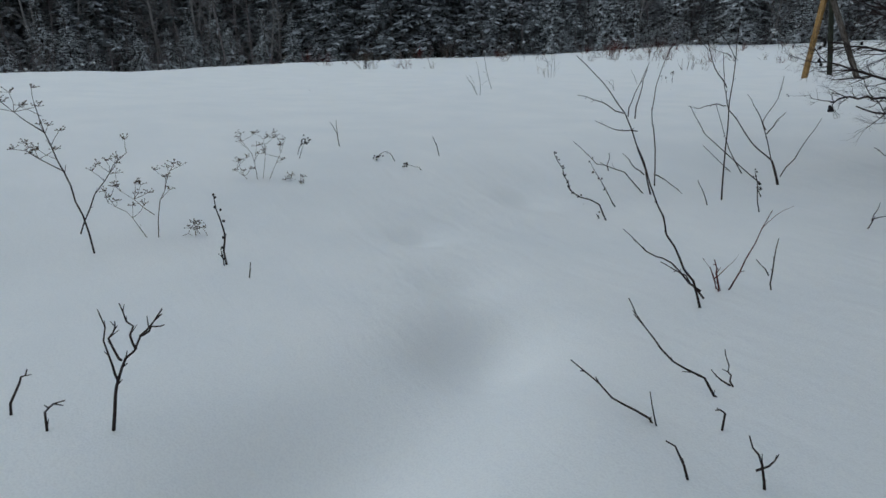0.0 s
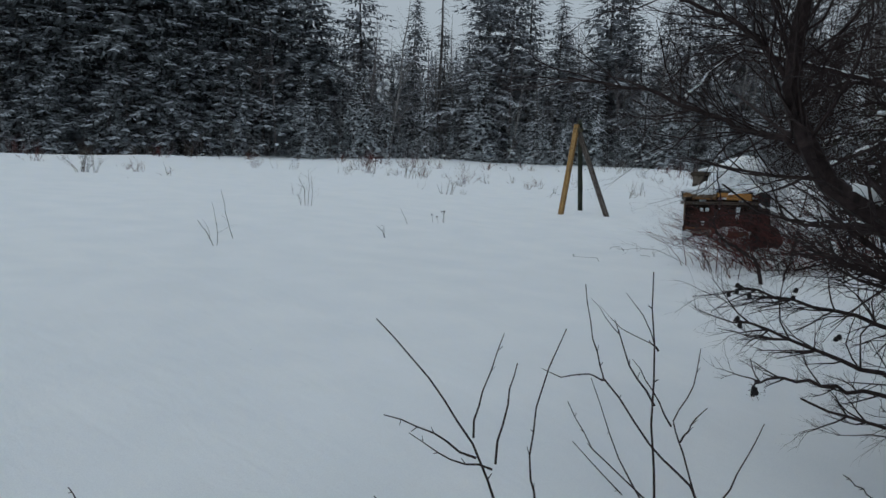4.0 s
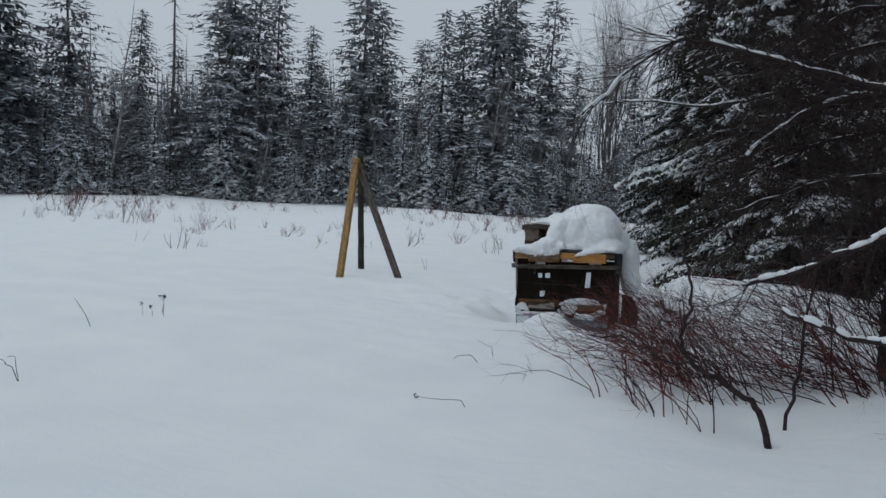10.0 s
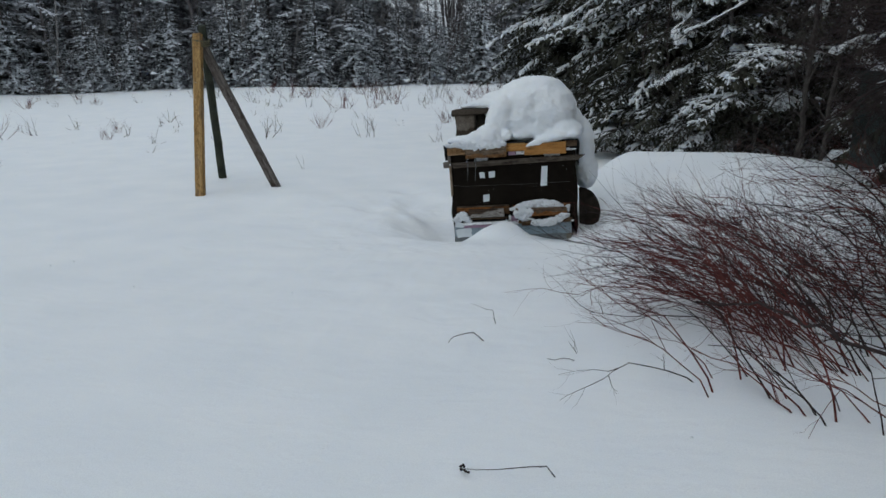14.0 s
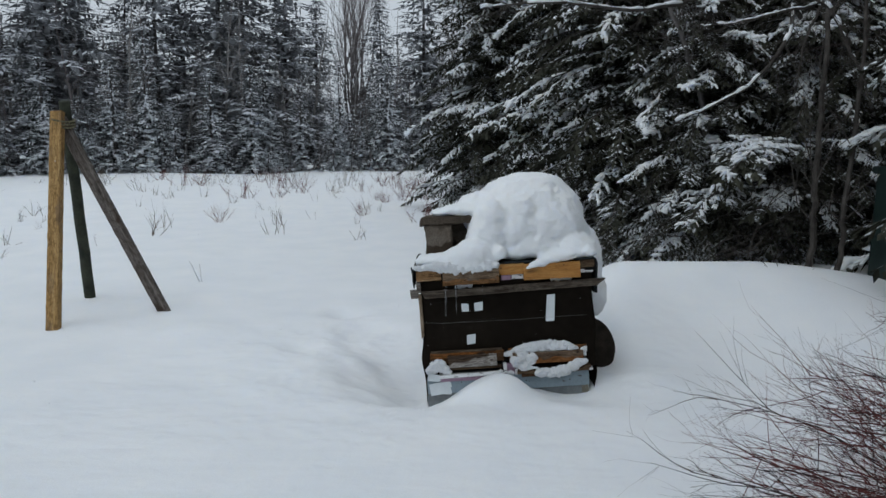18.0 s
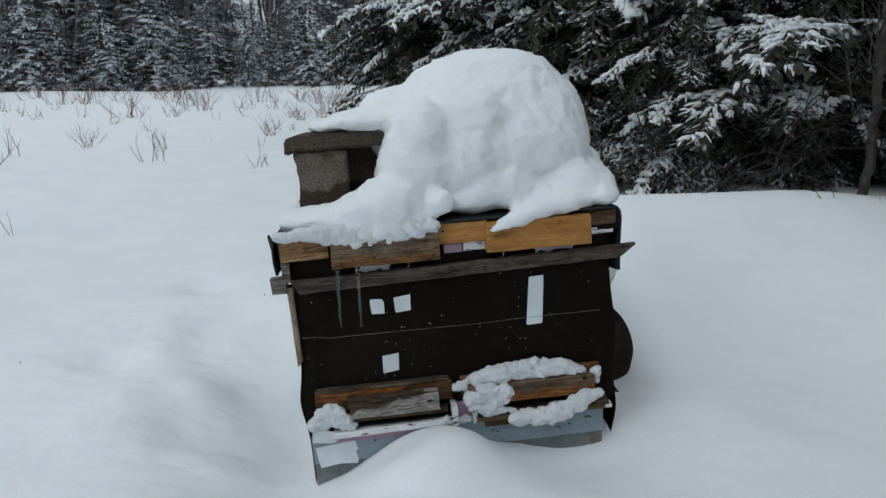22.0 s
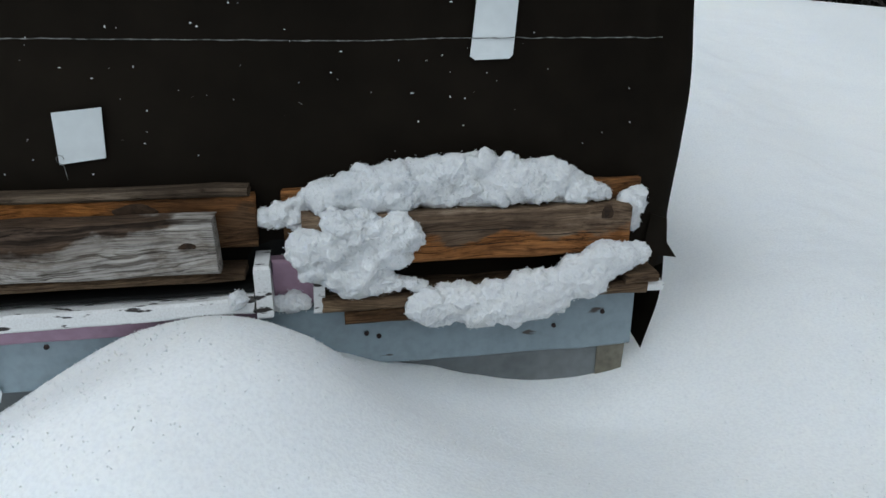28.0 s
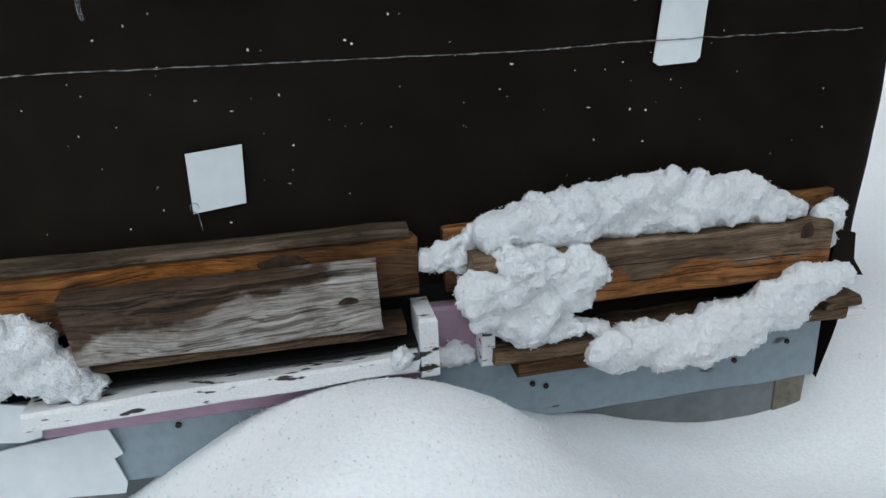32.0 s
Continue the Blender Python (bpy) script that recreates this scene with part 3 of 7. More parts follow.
def hung_felt(profile, y0, y1, seed, thick=0.005):
    """A strip of felt bent over the roof's edge, its outline (u, w) swept back from y0 to y1, the hem uneven."""
    bm = bmesh.new()
    n = 30
    rows = []
    for i in range(n + 1):
        y = y0 + (y1 - y0) * i / n
        row = []
        for j, (u, w) in enumerate(profile):
            f = j / (len(profile) - 1)
            q = noise.noise(Vector((y * 7, f * 2, seed)))
            row.append(Vector((u + 0.006 * q * f, y, w + 0.016 * q * f * f)))
        rows.append(row)
    grids = []
    for side in (0.0, thick):
        grids.append([[bm.verts.new(v + Vector((side if profile[-1][0] < 0.4 else -side, 0, -side * 0.6))) for v in row] for row in rows])
    a, b = grids
    m = len(profile)
    for i in range(n):
        for j in range(m - 1):
            bm.faces.new((a[i][j], a[i + 1][j], a[i + 1][j + 1], a[i][j + 1]))
            bm.faces.new((b[i][j], b[i][j + 1], b[i + 1][j + 1], b[i + 1][j]))
        bm.faces.new((a[i][m - 1], a[i + 1][m - 1], b[i + 1][m - 1], b[i][m - 1]))
    for j in range(m - 1):
        bm.faces.new((a[0][j], a[0][j + 1], b[0][j + 1], b[0][j]))
    bmesh.ops.recalc_face_normals(bm, faces=bm.faces)
    return bm


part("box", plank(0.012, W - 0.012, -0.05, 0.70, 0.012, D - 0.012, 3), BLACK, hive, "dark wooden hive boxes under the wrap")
part("front_wrap", wrap_front(), TAR, hive, "black tar paper with a chalk line", smooth=True)
part("side_wrap", wrap_side(1), TAR, hive, "loose black tar paper fold", smooth=True)
part("side_wrap", wrap_side(-1), TAR, hive, smooth=True)
part("back_wrap", plank(0.01, W, 0.0, TOP, D - 0.01, D, 5), TAR, hive)
chalk = Soup()
cl_u = (0.006, 0.05, 0.075, 0.10, 0.16, 0.28, 0.43, 0.57, 0.65, 0.78, 0.91)
cl_w = (0.462, 0.461, 0.457, 0.453, 0.4535, 0.4525, 0.4515, 0.4505, 0.4535, 0.454, 0.4545)
cl = [(0.008 + 0.902 * i / 150, -0.0115 + 0.001 * noise.noise(Vector((i * 0.5, 1, 0))), float(np.interp(0.008 + 0.902 * i / 150, cl_u, cl_w)) + 0.0012 * noise.noise(Vector((i * 0.31, 3, 0)))) for i in range(151)]
chalk.tube(cl, [max(0.00012, 0.00062 + 0.0011 * noise.noise(Vector((i * 0.73, 9, 0)))) for i in range(151)], 4)
part("chalk_line", chalk, CHALK, hive, "thin broken pale chalk line")
for k, corners in enumerate((((0.227, 0.5125), (0.264, 0.511), (0.2645, 0.546), (0.258, 0.5555), (0.226, 0.557), (0.2235, 0.548)),
                             ((0.296, 0.511), (0.304, 0.5105), (0.341, 0.514), (0.343, 0.5615), (0.294, 0.556)),
                             ((0.244, 0.325), (0.291, 0.331), (0.294, 0.3845), (0.270, 0.382), (0.245, 0.3795)),
                             ((0.684, 0.434), (0.690, 0.430), (0.729, 0.4315), (0.733, 0.436), (0.742, 0.5805), (0.698, 0.5785)))):
    part("tape_patch", patch(corners, -0.0095, 0.0014), WHITE_TAPE, hive, "white tape square stuck on the wrap" if k < 3 else "tall slanting white tape strip")
thread = Soup()
thread.tube([(0.246 + 0.004 * math.cos(a * 0.9), -0.012, 0.331 + 0.0045 * math.sin(a * 0.9)) for a in range(6)] + [(0.2485, -0.012, 0.3245), (0.2500, -0.012, 0.309)], [0.0004] * 8, 4)
part("loose_thread", thread, CHALK, hive, "loose pale thread at the tape")
part("slat", plank(0.030, 0.968, 0.598, 0.637, -0.030, -0.008, 11, cut=0.052, rise=0.018, cut0=-0.024), SLAT_WOOD, hive, "dark weathered slat nailed across the wrap")
part("corner_slat", plank(0.0, 0.245, -0.009, 0.008, -0.006, 0.03, 12, cut=-0.02, rise=0.004), BEIGE_WOOD, hive, "thin pale corner strip").matrix_basis = pose(0.0, 0.0, 0.615, 0, 90, 0)
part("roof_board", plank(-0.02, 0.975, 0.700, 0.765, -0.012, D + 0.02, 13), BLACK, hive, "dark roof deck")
part("roof_felt", plank(-0.018, 0.962, 0.765, 0.772, -0.03, D + 0.03, 14, 0.002, 0.006), ROOF_FELT, hive, "black roofing felt")
for u0, u1, w0, w1, y0, mat_, seed, lab in ((-0.012, 0.124, 0.696, 0.762, -0.034, PINE_DIRTY, 21, "short weathered pine board end"),
                                            (0.131, 0.437, 0.668, 0.748, -0.056, WET_WOOD, 22, "wet weathered edge board"),
                                            (0.428, 0.580, 0.704, 0.764, -0.026, PINE, 23, "orange pine edge board"),
                                            (0.574, 0.880, 0.671, 0.757, -0.046, PINE, 24, "fresh orange pine edge board"),
                                            (0.880, 0.962, 0.718, 0.762, -0.022, DULL_WOOD, 25, "dark board end")):
    part("edge_board", plank(u0, u1, w0, w1, y0, -0.004, seed), mat_, hive, lab)
part("inner_board", plank(0.510, 0.60, 0.675, 0.705, -0.010, 0.0, 26), WHITE_PAINT, hive, "white painted board end")
part("inner_board", plank(0.452, 0.505, 0.674, 0.702, -0.012, -0.002, 27), PINK_PAINT, hive, "pink painted board end")
part("inner_board", plank(0.885, 0.955, 0.690, 0.712, -0.012, 0.0, 28), WHITE_PAINT, hive, "white painted board end")
part("corner_slat", plank(-0.016, 0.006, 0.630, 0.688, -0.010, 0.02, 112), GREY_WOOD, hive, "short grey stub of wood")
part("roof_flap", hung_felt(((-0.010, 0.774), (-0.022, 0.770), (-0.031, 0.757), (-0.034, 0.735), (-0.034, 0.70), (-0.031, 0.66)), -0.026, D + 0.02, 29), ROOF_FELT, hive, "black felt bent down over the roof's end", smooth=True)
part("roof_flap", hung_felt(((0.955, 0.773), (0.968, 0.769), (0.978, 0.757), (0.983, 0.735), (0.981, 0.69), (0.977, 0.64), (0.974, 0.575)), -0.016, D + 0.02, 129), ROOF_FELT, hive, "black felt bent down over the roof's end", smooth=True)
part("felt_tatter", patch(((-0.036, 0.735), (-0.030, 0.740), (-0.029, 0.762), (-0.035, 0.779), (-0.041, 0.772)), -0.020, 0.003), ROOF_FELT, hive, "torn corner of felt standing up")
part("wrap_tear", patch(((0.918, 0.170), (0.938, 0.163), (0.943, 0.182), (0.968, 0.178), (0.952, 0.200), (0.948, 0.232), (0.925, 0.240)), -0.008, 0.002), TAR, hive, "torn black corner of the wrap")
part("side_peg", plank(-0.048, -0.010, 0.600, 0.643, -0.012, 0.03, 30, cut=0.004, cut0=-0.006), GREY_WOOD, hive, "sawn wooden peg end")
# entrances
part("porch_board", plank(0.038, 0.441, 0.230, 0.289, -0.034, -0.008, 31), BROWN_WOOD, hive, "stained brown porch board")
part("porch_ledge", plank(0.042, 0.436, 0.2895, 0.299, -0.037, -0.008, 131), LEDGE_WOOD, hive, "worn top edge of the porch")
part("porch_front", plank(0.140, 0.401, 0.213, 0.276, -0.066, -0.036, 32, cut0=-0.008), SILVER_WOOD, hive, "silvery grey board with a knot")
part("porch_shelf", plank(0.09, 0.425, 0.196, 0.207, -0.050, -0.006, 33), DULL_WOOD, hive)
part("porch_board", plank(0.47, 0.899, 0.222, 0.291, -0.024, -0.008, 34), BROWN_WOOD, hive, "brown board behind a snowy ledge")
part("porch_front", plank(0.490, 0.874, 0.209, 0.269, -0.056, -0.026, 35), PORCH_WOOD, hive, "weathered brown board with clear grain")
# solid panel whose near-black colour stands for the slot's shade
part("entrance_gap", plank(0.04, 0.90, 0.172, 0.23, -0.004, 0.01, 36), BLACK, hive, "near-black panel for the shade in the hive's entrance slot")
part("landing_strip", plank(0.082, 0.434, 0.1535, 0.173, -0.062, -0.004, 37, rise=0.007), WHITE_PAINT, hive, "chipped white landing strip")
# sheet added over the white strip to draw the entrance gap's shade
part("entrance_dark_sheet", plank(0.085, 0.436, 0.181, 0.185, -0.050, -0.002, 56), BLACK, hive, "near-black sheet for the dark gap above the landing strip")
part("pink_strip", plank(0.085, 0.437, 0.128, 0.151, -0.034, -0.004, 38), PINK_PAINT, hive, "faded pink strip")
part("cleat", plank(0.437, 0.453, 0.152, 0.214, -0.060, -0.004, 39), WHITE_PAINT, hive, "white painted upright cleat")
part("pink_block", plank(0.453, 0.500, 0.150, 0.208, -0.022, -0.002, 40), PINK_PAINT, hive, "faded pink block")
part("cleat", plank(0.500, 0.512, 0.150, 0.216, -0.050, -0.004, 41), WHITE_PAINT, hive)
part("sill_board", plank(0.510, 0.905, 0.156, 0.171, -0.064, -0.002, 42), DULL_WOOD, hive, "dark brown landing board")
part("sill_board", plank(0.535, 0.622, 0.137, 0.156, -0.060, -0.020, 43), BROWN_WOOD, hive)
part("base_board", plank(0.012, 0.909, 0.062, 0.147, -0.026, 0.012, 44), BLUE_PAINT, hive, "pale blue painted base board")
part("lower_board", plank(0.012, 0.870, -0.06, 0.0615, -0.014, 0.012, 45), GREY_PLASTIC, hive, "grey plastic sheet")
part("lower_board", plank(0.870, 0.905, -0.06, 0.0615, -0.016, 0.012, 46), BEIGE, hive, "mouldy beige strip")
part("tag", patch(((0.016, 0.142), (0.070, 0.134), (0.086, 0.137), (0.092, 0.168), (0.060, 0.176), (0.020, 0.196)), -0.040, 0.002), WHITE_TAPE, hive, "white plastic sheet piece")
part("tag", patch(((0.030, 0.052), (0.090, 0.060), (0.141, 0.055), (0.145, 0.067), (0.138, 0.096), (0.147, 0.100), (0.138, 0.131), (0.060, 0.124), (0.020, 0.118)), -0.030, 0.002), WHITE_TAPE, hive, "white plastic sheet piece")
for u, w in ((0.20, 0.14), (0.56, 0.128), (0.80, 0.12), (0.865, 0.135), (0.575, 0.123)):
    nail = Soup()
    nail.tube([(u, -0.0265, w - 0.02), (u, -0.029, w - 0.02)], [0.0032, 0.0028], 8)
    part("nail", nail, TWIG, hive)

part("sill_end", plank(0.872, 0.916, 0.170, 0.184, -0.070, -0.002, 52), DULL_WOOD, hive, "splintered grey end of the landing board")
part("sill_chip", plank(0.902, 0.926, 0.158, 0.169, -0.064, -0.030, 53), WHITE_PAINT, hive, "white painted wood chip")
part("paper_scrap", sheet(0.205, 0.290, 0.642, 0.668, -0.006, 0.001, 54, 0.006), WHITE_TAPE, hive, "torn white paper scrap under the board")
part("paper_scrap", sheet(0.720, 0.835, 0.652, 0.672, -0.006, 0.001, 55, 0.005), WHITE_TAPE, hive, "torn white paper scrap under the board")
KNOT = plain_material("dark_knot", (0.02, 0.013, 0.009), (0.075, 0.045, 0.026), 90.0, bumps=0.5)
for u, y, w, ru, rw, lab in ((0.318, -0.0345, 0.2765, 0.022, 0.009, "large dark knot"), (0.372, -0.0665, 0.246, 0.0085, 0.0045, "small ochre knot"), (0.845, -0.0565, 0.258, 0.007, 0.011, "grey knot"), (0.452, -0.0265, 0.742, 0.004, 0.004, "tiny knot"),
                             (0.790, -0.0465, 0.744, 0.004, 0.003, "tiny knot"), (0.60, -0.0465, 0.735, 0.003, 0.003, "tiny knot"), (0.25, -0.0565, 0.69, 0.006, 0.004, "tiny knot"), (0.10, -0.0345, 0.735, 0.004, 0.004, "tiny knot")):
    kn = Soup()
    kn.blob((u, y, w), (ru, 0.0012, rw), int(u * 100), 0.22, 10, 20, 1.2)
    part("knot", kn, KNOT, hive, lab, smooth=True)
# slits and chips where snow and paint have worn the boards
for u, w, ln in ((0.62, 0.228, 0.20), (0.60, 0.246, 0.18), (0.70, 0.236, 0.14)):
    cr = Soup()
    yy = -0.0662 if u < 0.45 else -0.0562
    cr.tube([(u + ln * q / 8, yy, w + 0.0022 * noise.noise(Vector((q * 0.9, u * 40, 0)))) for q in range(9)], [0.0004] * 9, 4)
    part("crack", cr, BLACK, hive)

# block of concrete with a core hole through its side
block = thing("concrete_block", "old wet grey concrete block with a hollow core", "concrete block", HIVE @ pose(0.03, 0.085, 0.772, 0, 0, -2))


def slab(bm, x0, x1, y0, y1, z0, z1):
    vs = bmesh.ops.create_cube(bm, size=1)["verts"]
    for v in vs:
        v.co = Vector(((x0 + x1) / 2 + v.co.x * (x1 - x0), (y0 + y1) / 2 + v.co.y * (y1 - y0), (z0 + z1) / 2 + v.co.z * (z1 - z0)))
    return vs


BH = 0.265
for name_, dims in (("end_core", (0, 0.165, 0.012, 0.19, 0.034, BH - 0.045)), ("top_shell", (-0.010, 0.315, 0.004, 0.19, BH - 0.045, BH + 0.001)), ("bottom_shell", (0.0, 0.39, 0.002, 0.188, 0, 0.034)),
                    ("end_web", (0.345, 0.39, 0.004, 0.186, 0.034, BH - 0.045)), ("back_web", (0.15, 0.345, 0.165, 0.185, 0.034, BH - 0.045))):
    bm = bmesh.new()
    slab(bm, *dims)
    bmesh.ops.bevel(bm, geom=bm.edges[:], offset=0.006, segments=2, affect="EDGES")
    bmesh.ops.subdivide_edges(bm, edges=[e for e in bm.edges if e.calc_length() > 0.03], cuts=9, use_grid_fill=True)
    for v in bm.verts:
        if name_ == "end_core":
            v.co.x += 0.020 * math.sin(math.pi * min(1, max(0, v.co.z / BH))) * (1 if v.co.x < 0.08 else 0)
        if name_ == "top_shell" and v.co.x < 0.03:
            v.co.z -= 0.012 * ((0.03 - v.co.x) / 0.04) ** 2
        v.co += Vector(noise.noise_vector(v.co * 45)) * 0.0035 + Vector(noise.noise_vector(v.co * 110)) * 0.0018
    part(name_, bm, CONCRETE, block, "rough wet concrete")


def snow_mass(name, label, spots, m, voxel, rough, mat_=None, group="", flat=-1.0, soften=2, lump=0.22):
    """Overlapping round lumps fused into one skin, smoothed, then roughened at two scales."""
    so = Soup()
    for i, (u, y, w, ru, ry, rw) in enumerate(spots):
        vs = []
        for j in range(11):
            th = math.pi * j / 10
            for k in range(16):
                ph = 2 * math.pi * k / 16
                d = Vector((math.sin(th) * math.cos(ph), math.sin(th) * math.sin(ph), math.cos(th)))
                r = 1 + lump * noise.noise(d * 1.6 + Vector((i * 5.1, 0, 0)))
                vs.append((u + d.x * ru * r, y + d.y * ry * r, w + max(d.z, flat) * rw * r))
        so.add(vs, [(j * 16 + k, (j + 1) * 16 + k, (j + 1) * 16 + (k + 1) % 16, j * 16 + (k + 1) % 16) for j in range(10) for k in range(16)])
    raw = new("raw", so.mesh("raw"))
    mod = raw.modifiers.new("skin", "REMESH")
    mod.mode, mod.voxel_size = "VOXEL", voxel
    me = bpy.data.meshes.new_from_object(raw.evaluated_get(bpy.context.evaluated_depsgraph_get()))
    bpy.data.objects.remove(raw)
    bm = bmesh.new()
    bm.from_mesh(me)
    for _ in range(soften):
        bmesh.ops.smooth_vert(bm, verts=bm.verts, factor=0.5, use_axis_x=True, use_axis_y=True, use_axis_z=True)
    bm.normal_update()
    for v in bm.verts:
        q = 0.0
        for f, a in rough:
            q += a * noise.noise(v.co * f)
        v.co += v.normal * q
    bm.to_mesh(me)
    bm.free()
    me.name = name
    me.shade_smooth()
    me.materials.clear()
    me.materials.append(mat_ or CAP_SNOW)
    ob = new(name, me)
    ob.matrix_basis = m
    return tagged(ob, label, "snow", group)


CAP = ((0.665, 0.33, 0.985, 0.315, 0.30, 0.275), (0.58, 0.32, 1.02, 0.255, 0.27, 0.225), (0.78, 0.33, 0.98, 0.20, 0.28, 0.225), (0.40, 0.28, 1.03, 0.15, 0.21, 0.135), (0.44, 0.17, 0.95, 0.155, 0.14, 0.17), (0.46, 0.20, 1.04, 0.14, 0.15, 0.13),
       (0.27, 0.19, 1.065, 0.14, 0.16, 0.042), (0.17, 0.20, 1.055, 0.09, 0.12, 0.024), (0.35, 0.26, 1.085, 0.11, 0.16, 0.075), (0.38, 0.14, 0.87, 0.115, 0.12, 0.12), (0.62, 0.17, 0.93, 0.27, 0.165, 0.155), (0.72, 0.20, 0.95, 0.24, 0.19, 0.17),
       (0.62, 0.30, 0.835, 0.335, 0.32, 0.075), (0.86, 0.22, 0.84, 0.135, 0.22, 0.085), (0.92, 0.26, 0.825, 0.105, 0.27, 0.065), (0.90, 0.08, 0.805, 0.10, 0.10, 0.042), (0.955, 0.12, 0.795, 0.055, 0.12, 0.035),
       (0.84, 0.02, 0.792, 0.09, 0.06, 0.032), (0.76, -0.005, 0.782, 0.075, 0.05, 0.026), (0.69, -0.028, 0.766, 0.06, 0.034, 0.023), (0.635, -0.046, 0.750, 0.045, 0.026, 0.020), (0.600, -0.052, 0.738, 0.026, 0.020, 0.016),
       (1.02, 0.54, 0.68, 0.11, 0.18, 0.24), (1.05, 0.54, 0.48, 0.10, 0.15, 0.16), (0.90, 0.48, 0.86, 0.15, 0.20, 0.16),
       (0.07, 0.04, 0.800, 0.085, 0.075, 0.040), (0.16, 0.03, 0.800, 0.10, 0.085, 0.046), (0.255, 0.035, 0.815, 0.105, 0.085, 0.066), (0.31, 0.05, 0.83, 0.09, 0.085, 0.06), (0.36, 0.03, 0.805, 0.075, 0.075, 0.05), (0.24, -0.035, 0.768, 0.15, 0.034, 0.038),
       (0.35, -0.034, 0.765, 0.08, 0.034, 0.034), (0.455, -0.035, 0.830, 0.042, 0.034, 0.042), (0.425, -0.02, 0.802, 0.028, 0.030, 0.026), (0.05, 0.2, 0.79, 0.06, 0.2, 0.035),
       (0.385, 0.13, 0.975, 0.085, 0.10, 0.12), (0.40, 0.06, 0.93, 0.12, 0.10, 0.13), (0.42, 0.08, 1.01, 0.10, 0.12, 0.11), (0.53, 0.12, 0.94, 0.17, 0.14, 0.16), (0.55, 0.16, 1.02, 0.18, 0.16, 0.14), (0.54, 0.055, 0.815, 0.13, 0.07, 0.040), (0.66, 0.06, 0.82, 0.12, 0.07, 0.045), (0.60, 0.10, 0.86, 0.20, 0.11, 0.08),
       (0.31, 0.0, 0.835, 0.105, 0.085, 0.080), (0.235, 0.0, 0.82, 0.09, 0.075, 0.055), (0.38, 0.01, 0.81, 0.055, 0.06, 0.05), (0.80, 0.005, 0.793, 0.10, 0.065, 0.036), (0.72, -0.02, 0.775, 0.075, 0.045, 0.030), (0.655, -0.040, 0.757, 0.055, 0.032, 0.026), (0.93, 0.04, 0.80, 0.06, 0.08, 0.036))
mound = snow_mass("snow_mound", "deep rounded cap of fresh snow piled on the hive roof", CAP, HIVE, 0.0095, ((5, 0.006), (14, 0.005), (34, 0.005), (80, 0.0034)), None, "", -1.0, 6, 0.06)


def fluff(ob, count, size, seed):
    """Loose snow crystals standing on the skin of a lump of snow."""
    rnd = random.Random(seed)
    me = ob.data
    polys = [(p.center.copy(), p.normal.copy()) for p in me.polygons]
    so = Soup()
    for _ in range(count):
        c, n = polys[rnd.randrange(len(polys))]
        d = (n + Vector((rnd.gauss(0, 0.6), rnd.gauss(0, 0.6), rnd.gauss(0, 0.6)))).normalized()
        k = size * rnd.uniform(0.5, 1.5)
        o = c - n * size * 0.3 + Vector((rnd.gauss(0, size), rnd.gauss(0, size), rnd.gauss(0, size))) * 0.5
        so.leaf(o, o + d * k, k * 0.7, (rnd.gauss(0, 1), rnd.gauss(0, 1), rnd.gauss(0, 1)))
    return tagged(part("snow_crystal", so, CRUST, ob), "loose snow crystals", kind="stuff")


fluff(mound, 14000, 0.0022, 4)


def crust(name, label, spots, m):
    ob = snow_mass(name, label, spots, m, 0.0024, ((40, 0.004), (95, 0.0038), (210, 0.0024), (420, 0.0011)), CRUST, "snow on the hive boards", -1.0, 2)
    fluff(ob, int(len(ob.data.polygons) * 0.45), 0.0017, len(spots))
    return ob


rnd = random.Random(77)


def heap(outline_u, outline_lo, outline_hi, y, size, count):
    """Lumps strewn between a lower and an upper line."""
    out = []
    for _ in range(count):
        u = rnd.uniform(outline_u[0], outline_u[-1])
        lo, hi = float(np.interp(u, outline_u, outline_lo)), float(np.interp(u, outline_u, outline_hi))
        r = size * rnd.uniform(0.7, 1.25)
        r = min(r, max(0.005, (hi - lo) * 0.5))
        w = rnd.uniform(lo + r * 0.8, max(lo + r * 0.81, hi - r * 0.9))
        out.append((u, y + rnd.uniform(-0.35, 0.35) * size, w, r * 1.15, r * 0.9, r))
    return out


spots = heap((0.505, 0.56, 0.62, 0.684, 0.74, 0.78, 0.82, 0.852), (0.272, 0.268, 0.266, 0.268, 0.268, 0.270, 0.272, 0.272), (0.300, 0.318, 0.330, 0.338, 0.332, 0.320, 0.302, 0.284), -0.036, 0.017, 120)
crust("snow_clump", "icy snow heaped along the top of the porch board", spots, HIVE)
spots = heap((0.448, 0.485, 0.51, 0.55, 0.60), (0.252, 0.242, 0.258, 0.268, 0.275), (0.276, 0.288, 0.306, 0.320, 0.328), -0.028, 0.0065, 85)
crust("snow_clump", "thin glazed snow frozen to the wrap", spots, HIVE)
spots = heap((0.492, 0.51, 0.53, 0.56, 0.58, 0.60, 0.616), (0.215, 0.178, 0.172, 0.170, 0.176, 0.218, 0.222), (0.255, 0.272, 0.280, 0.280, 0.272, 0.270, 0.258), -0.056, 0.016, 62) + heap((0.565, 0.60, 0.63), (0.174, 0.176, 0.172), (0.196, 0.196, 0.186), -0.058, 0.009, 14)
crust("snow_clump", "lumpy wet snow stuck between the two porches", spots, HIVE)
spots = heap((0.612, 0.63, 0.69, 0.75, 0.80, 0.85, 0.892), (0.150, 0.134, 0.130, 0.130, 0.146, 0.172, 0.204), (0.172, 0.182, 0.184, 0.194, 0.206, 0.230, 0.222), -0.062, 0.019, 90)
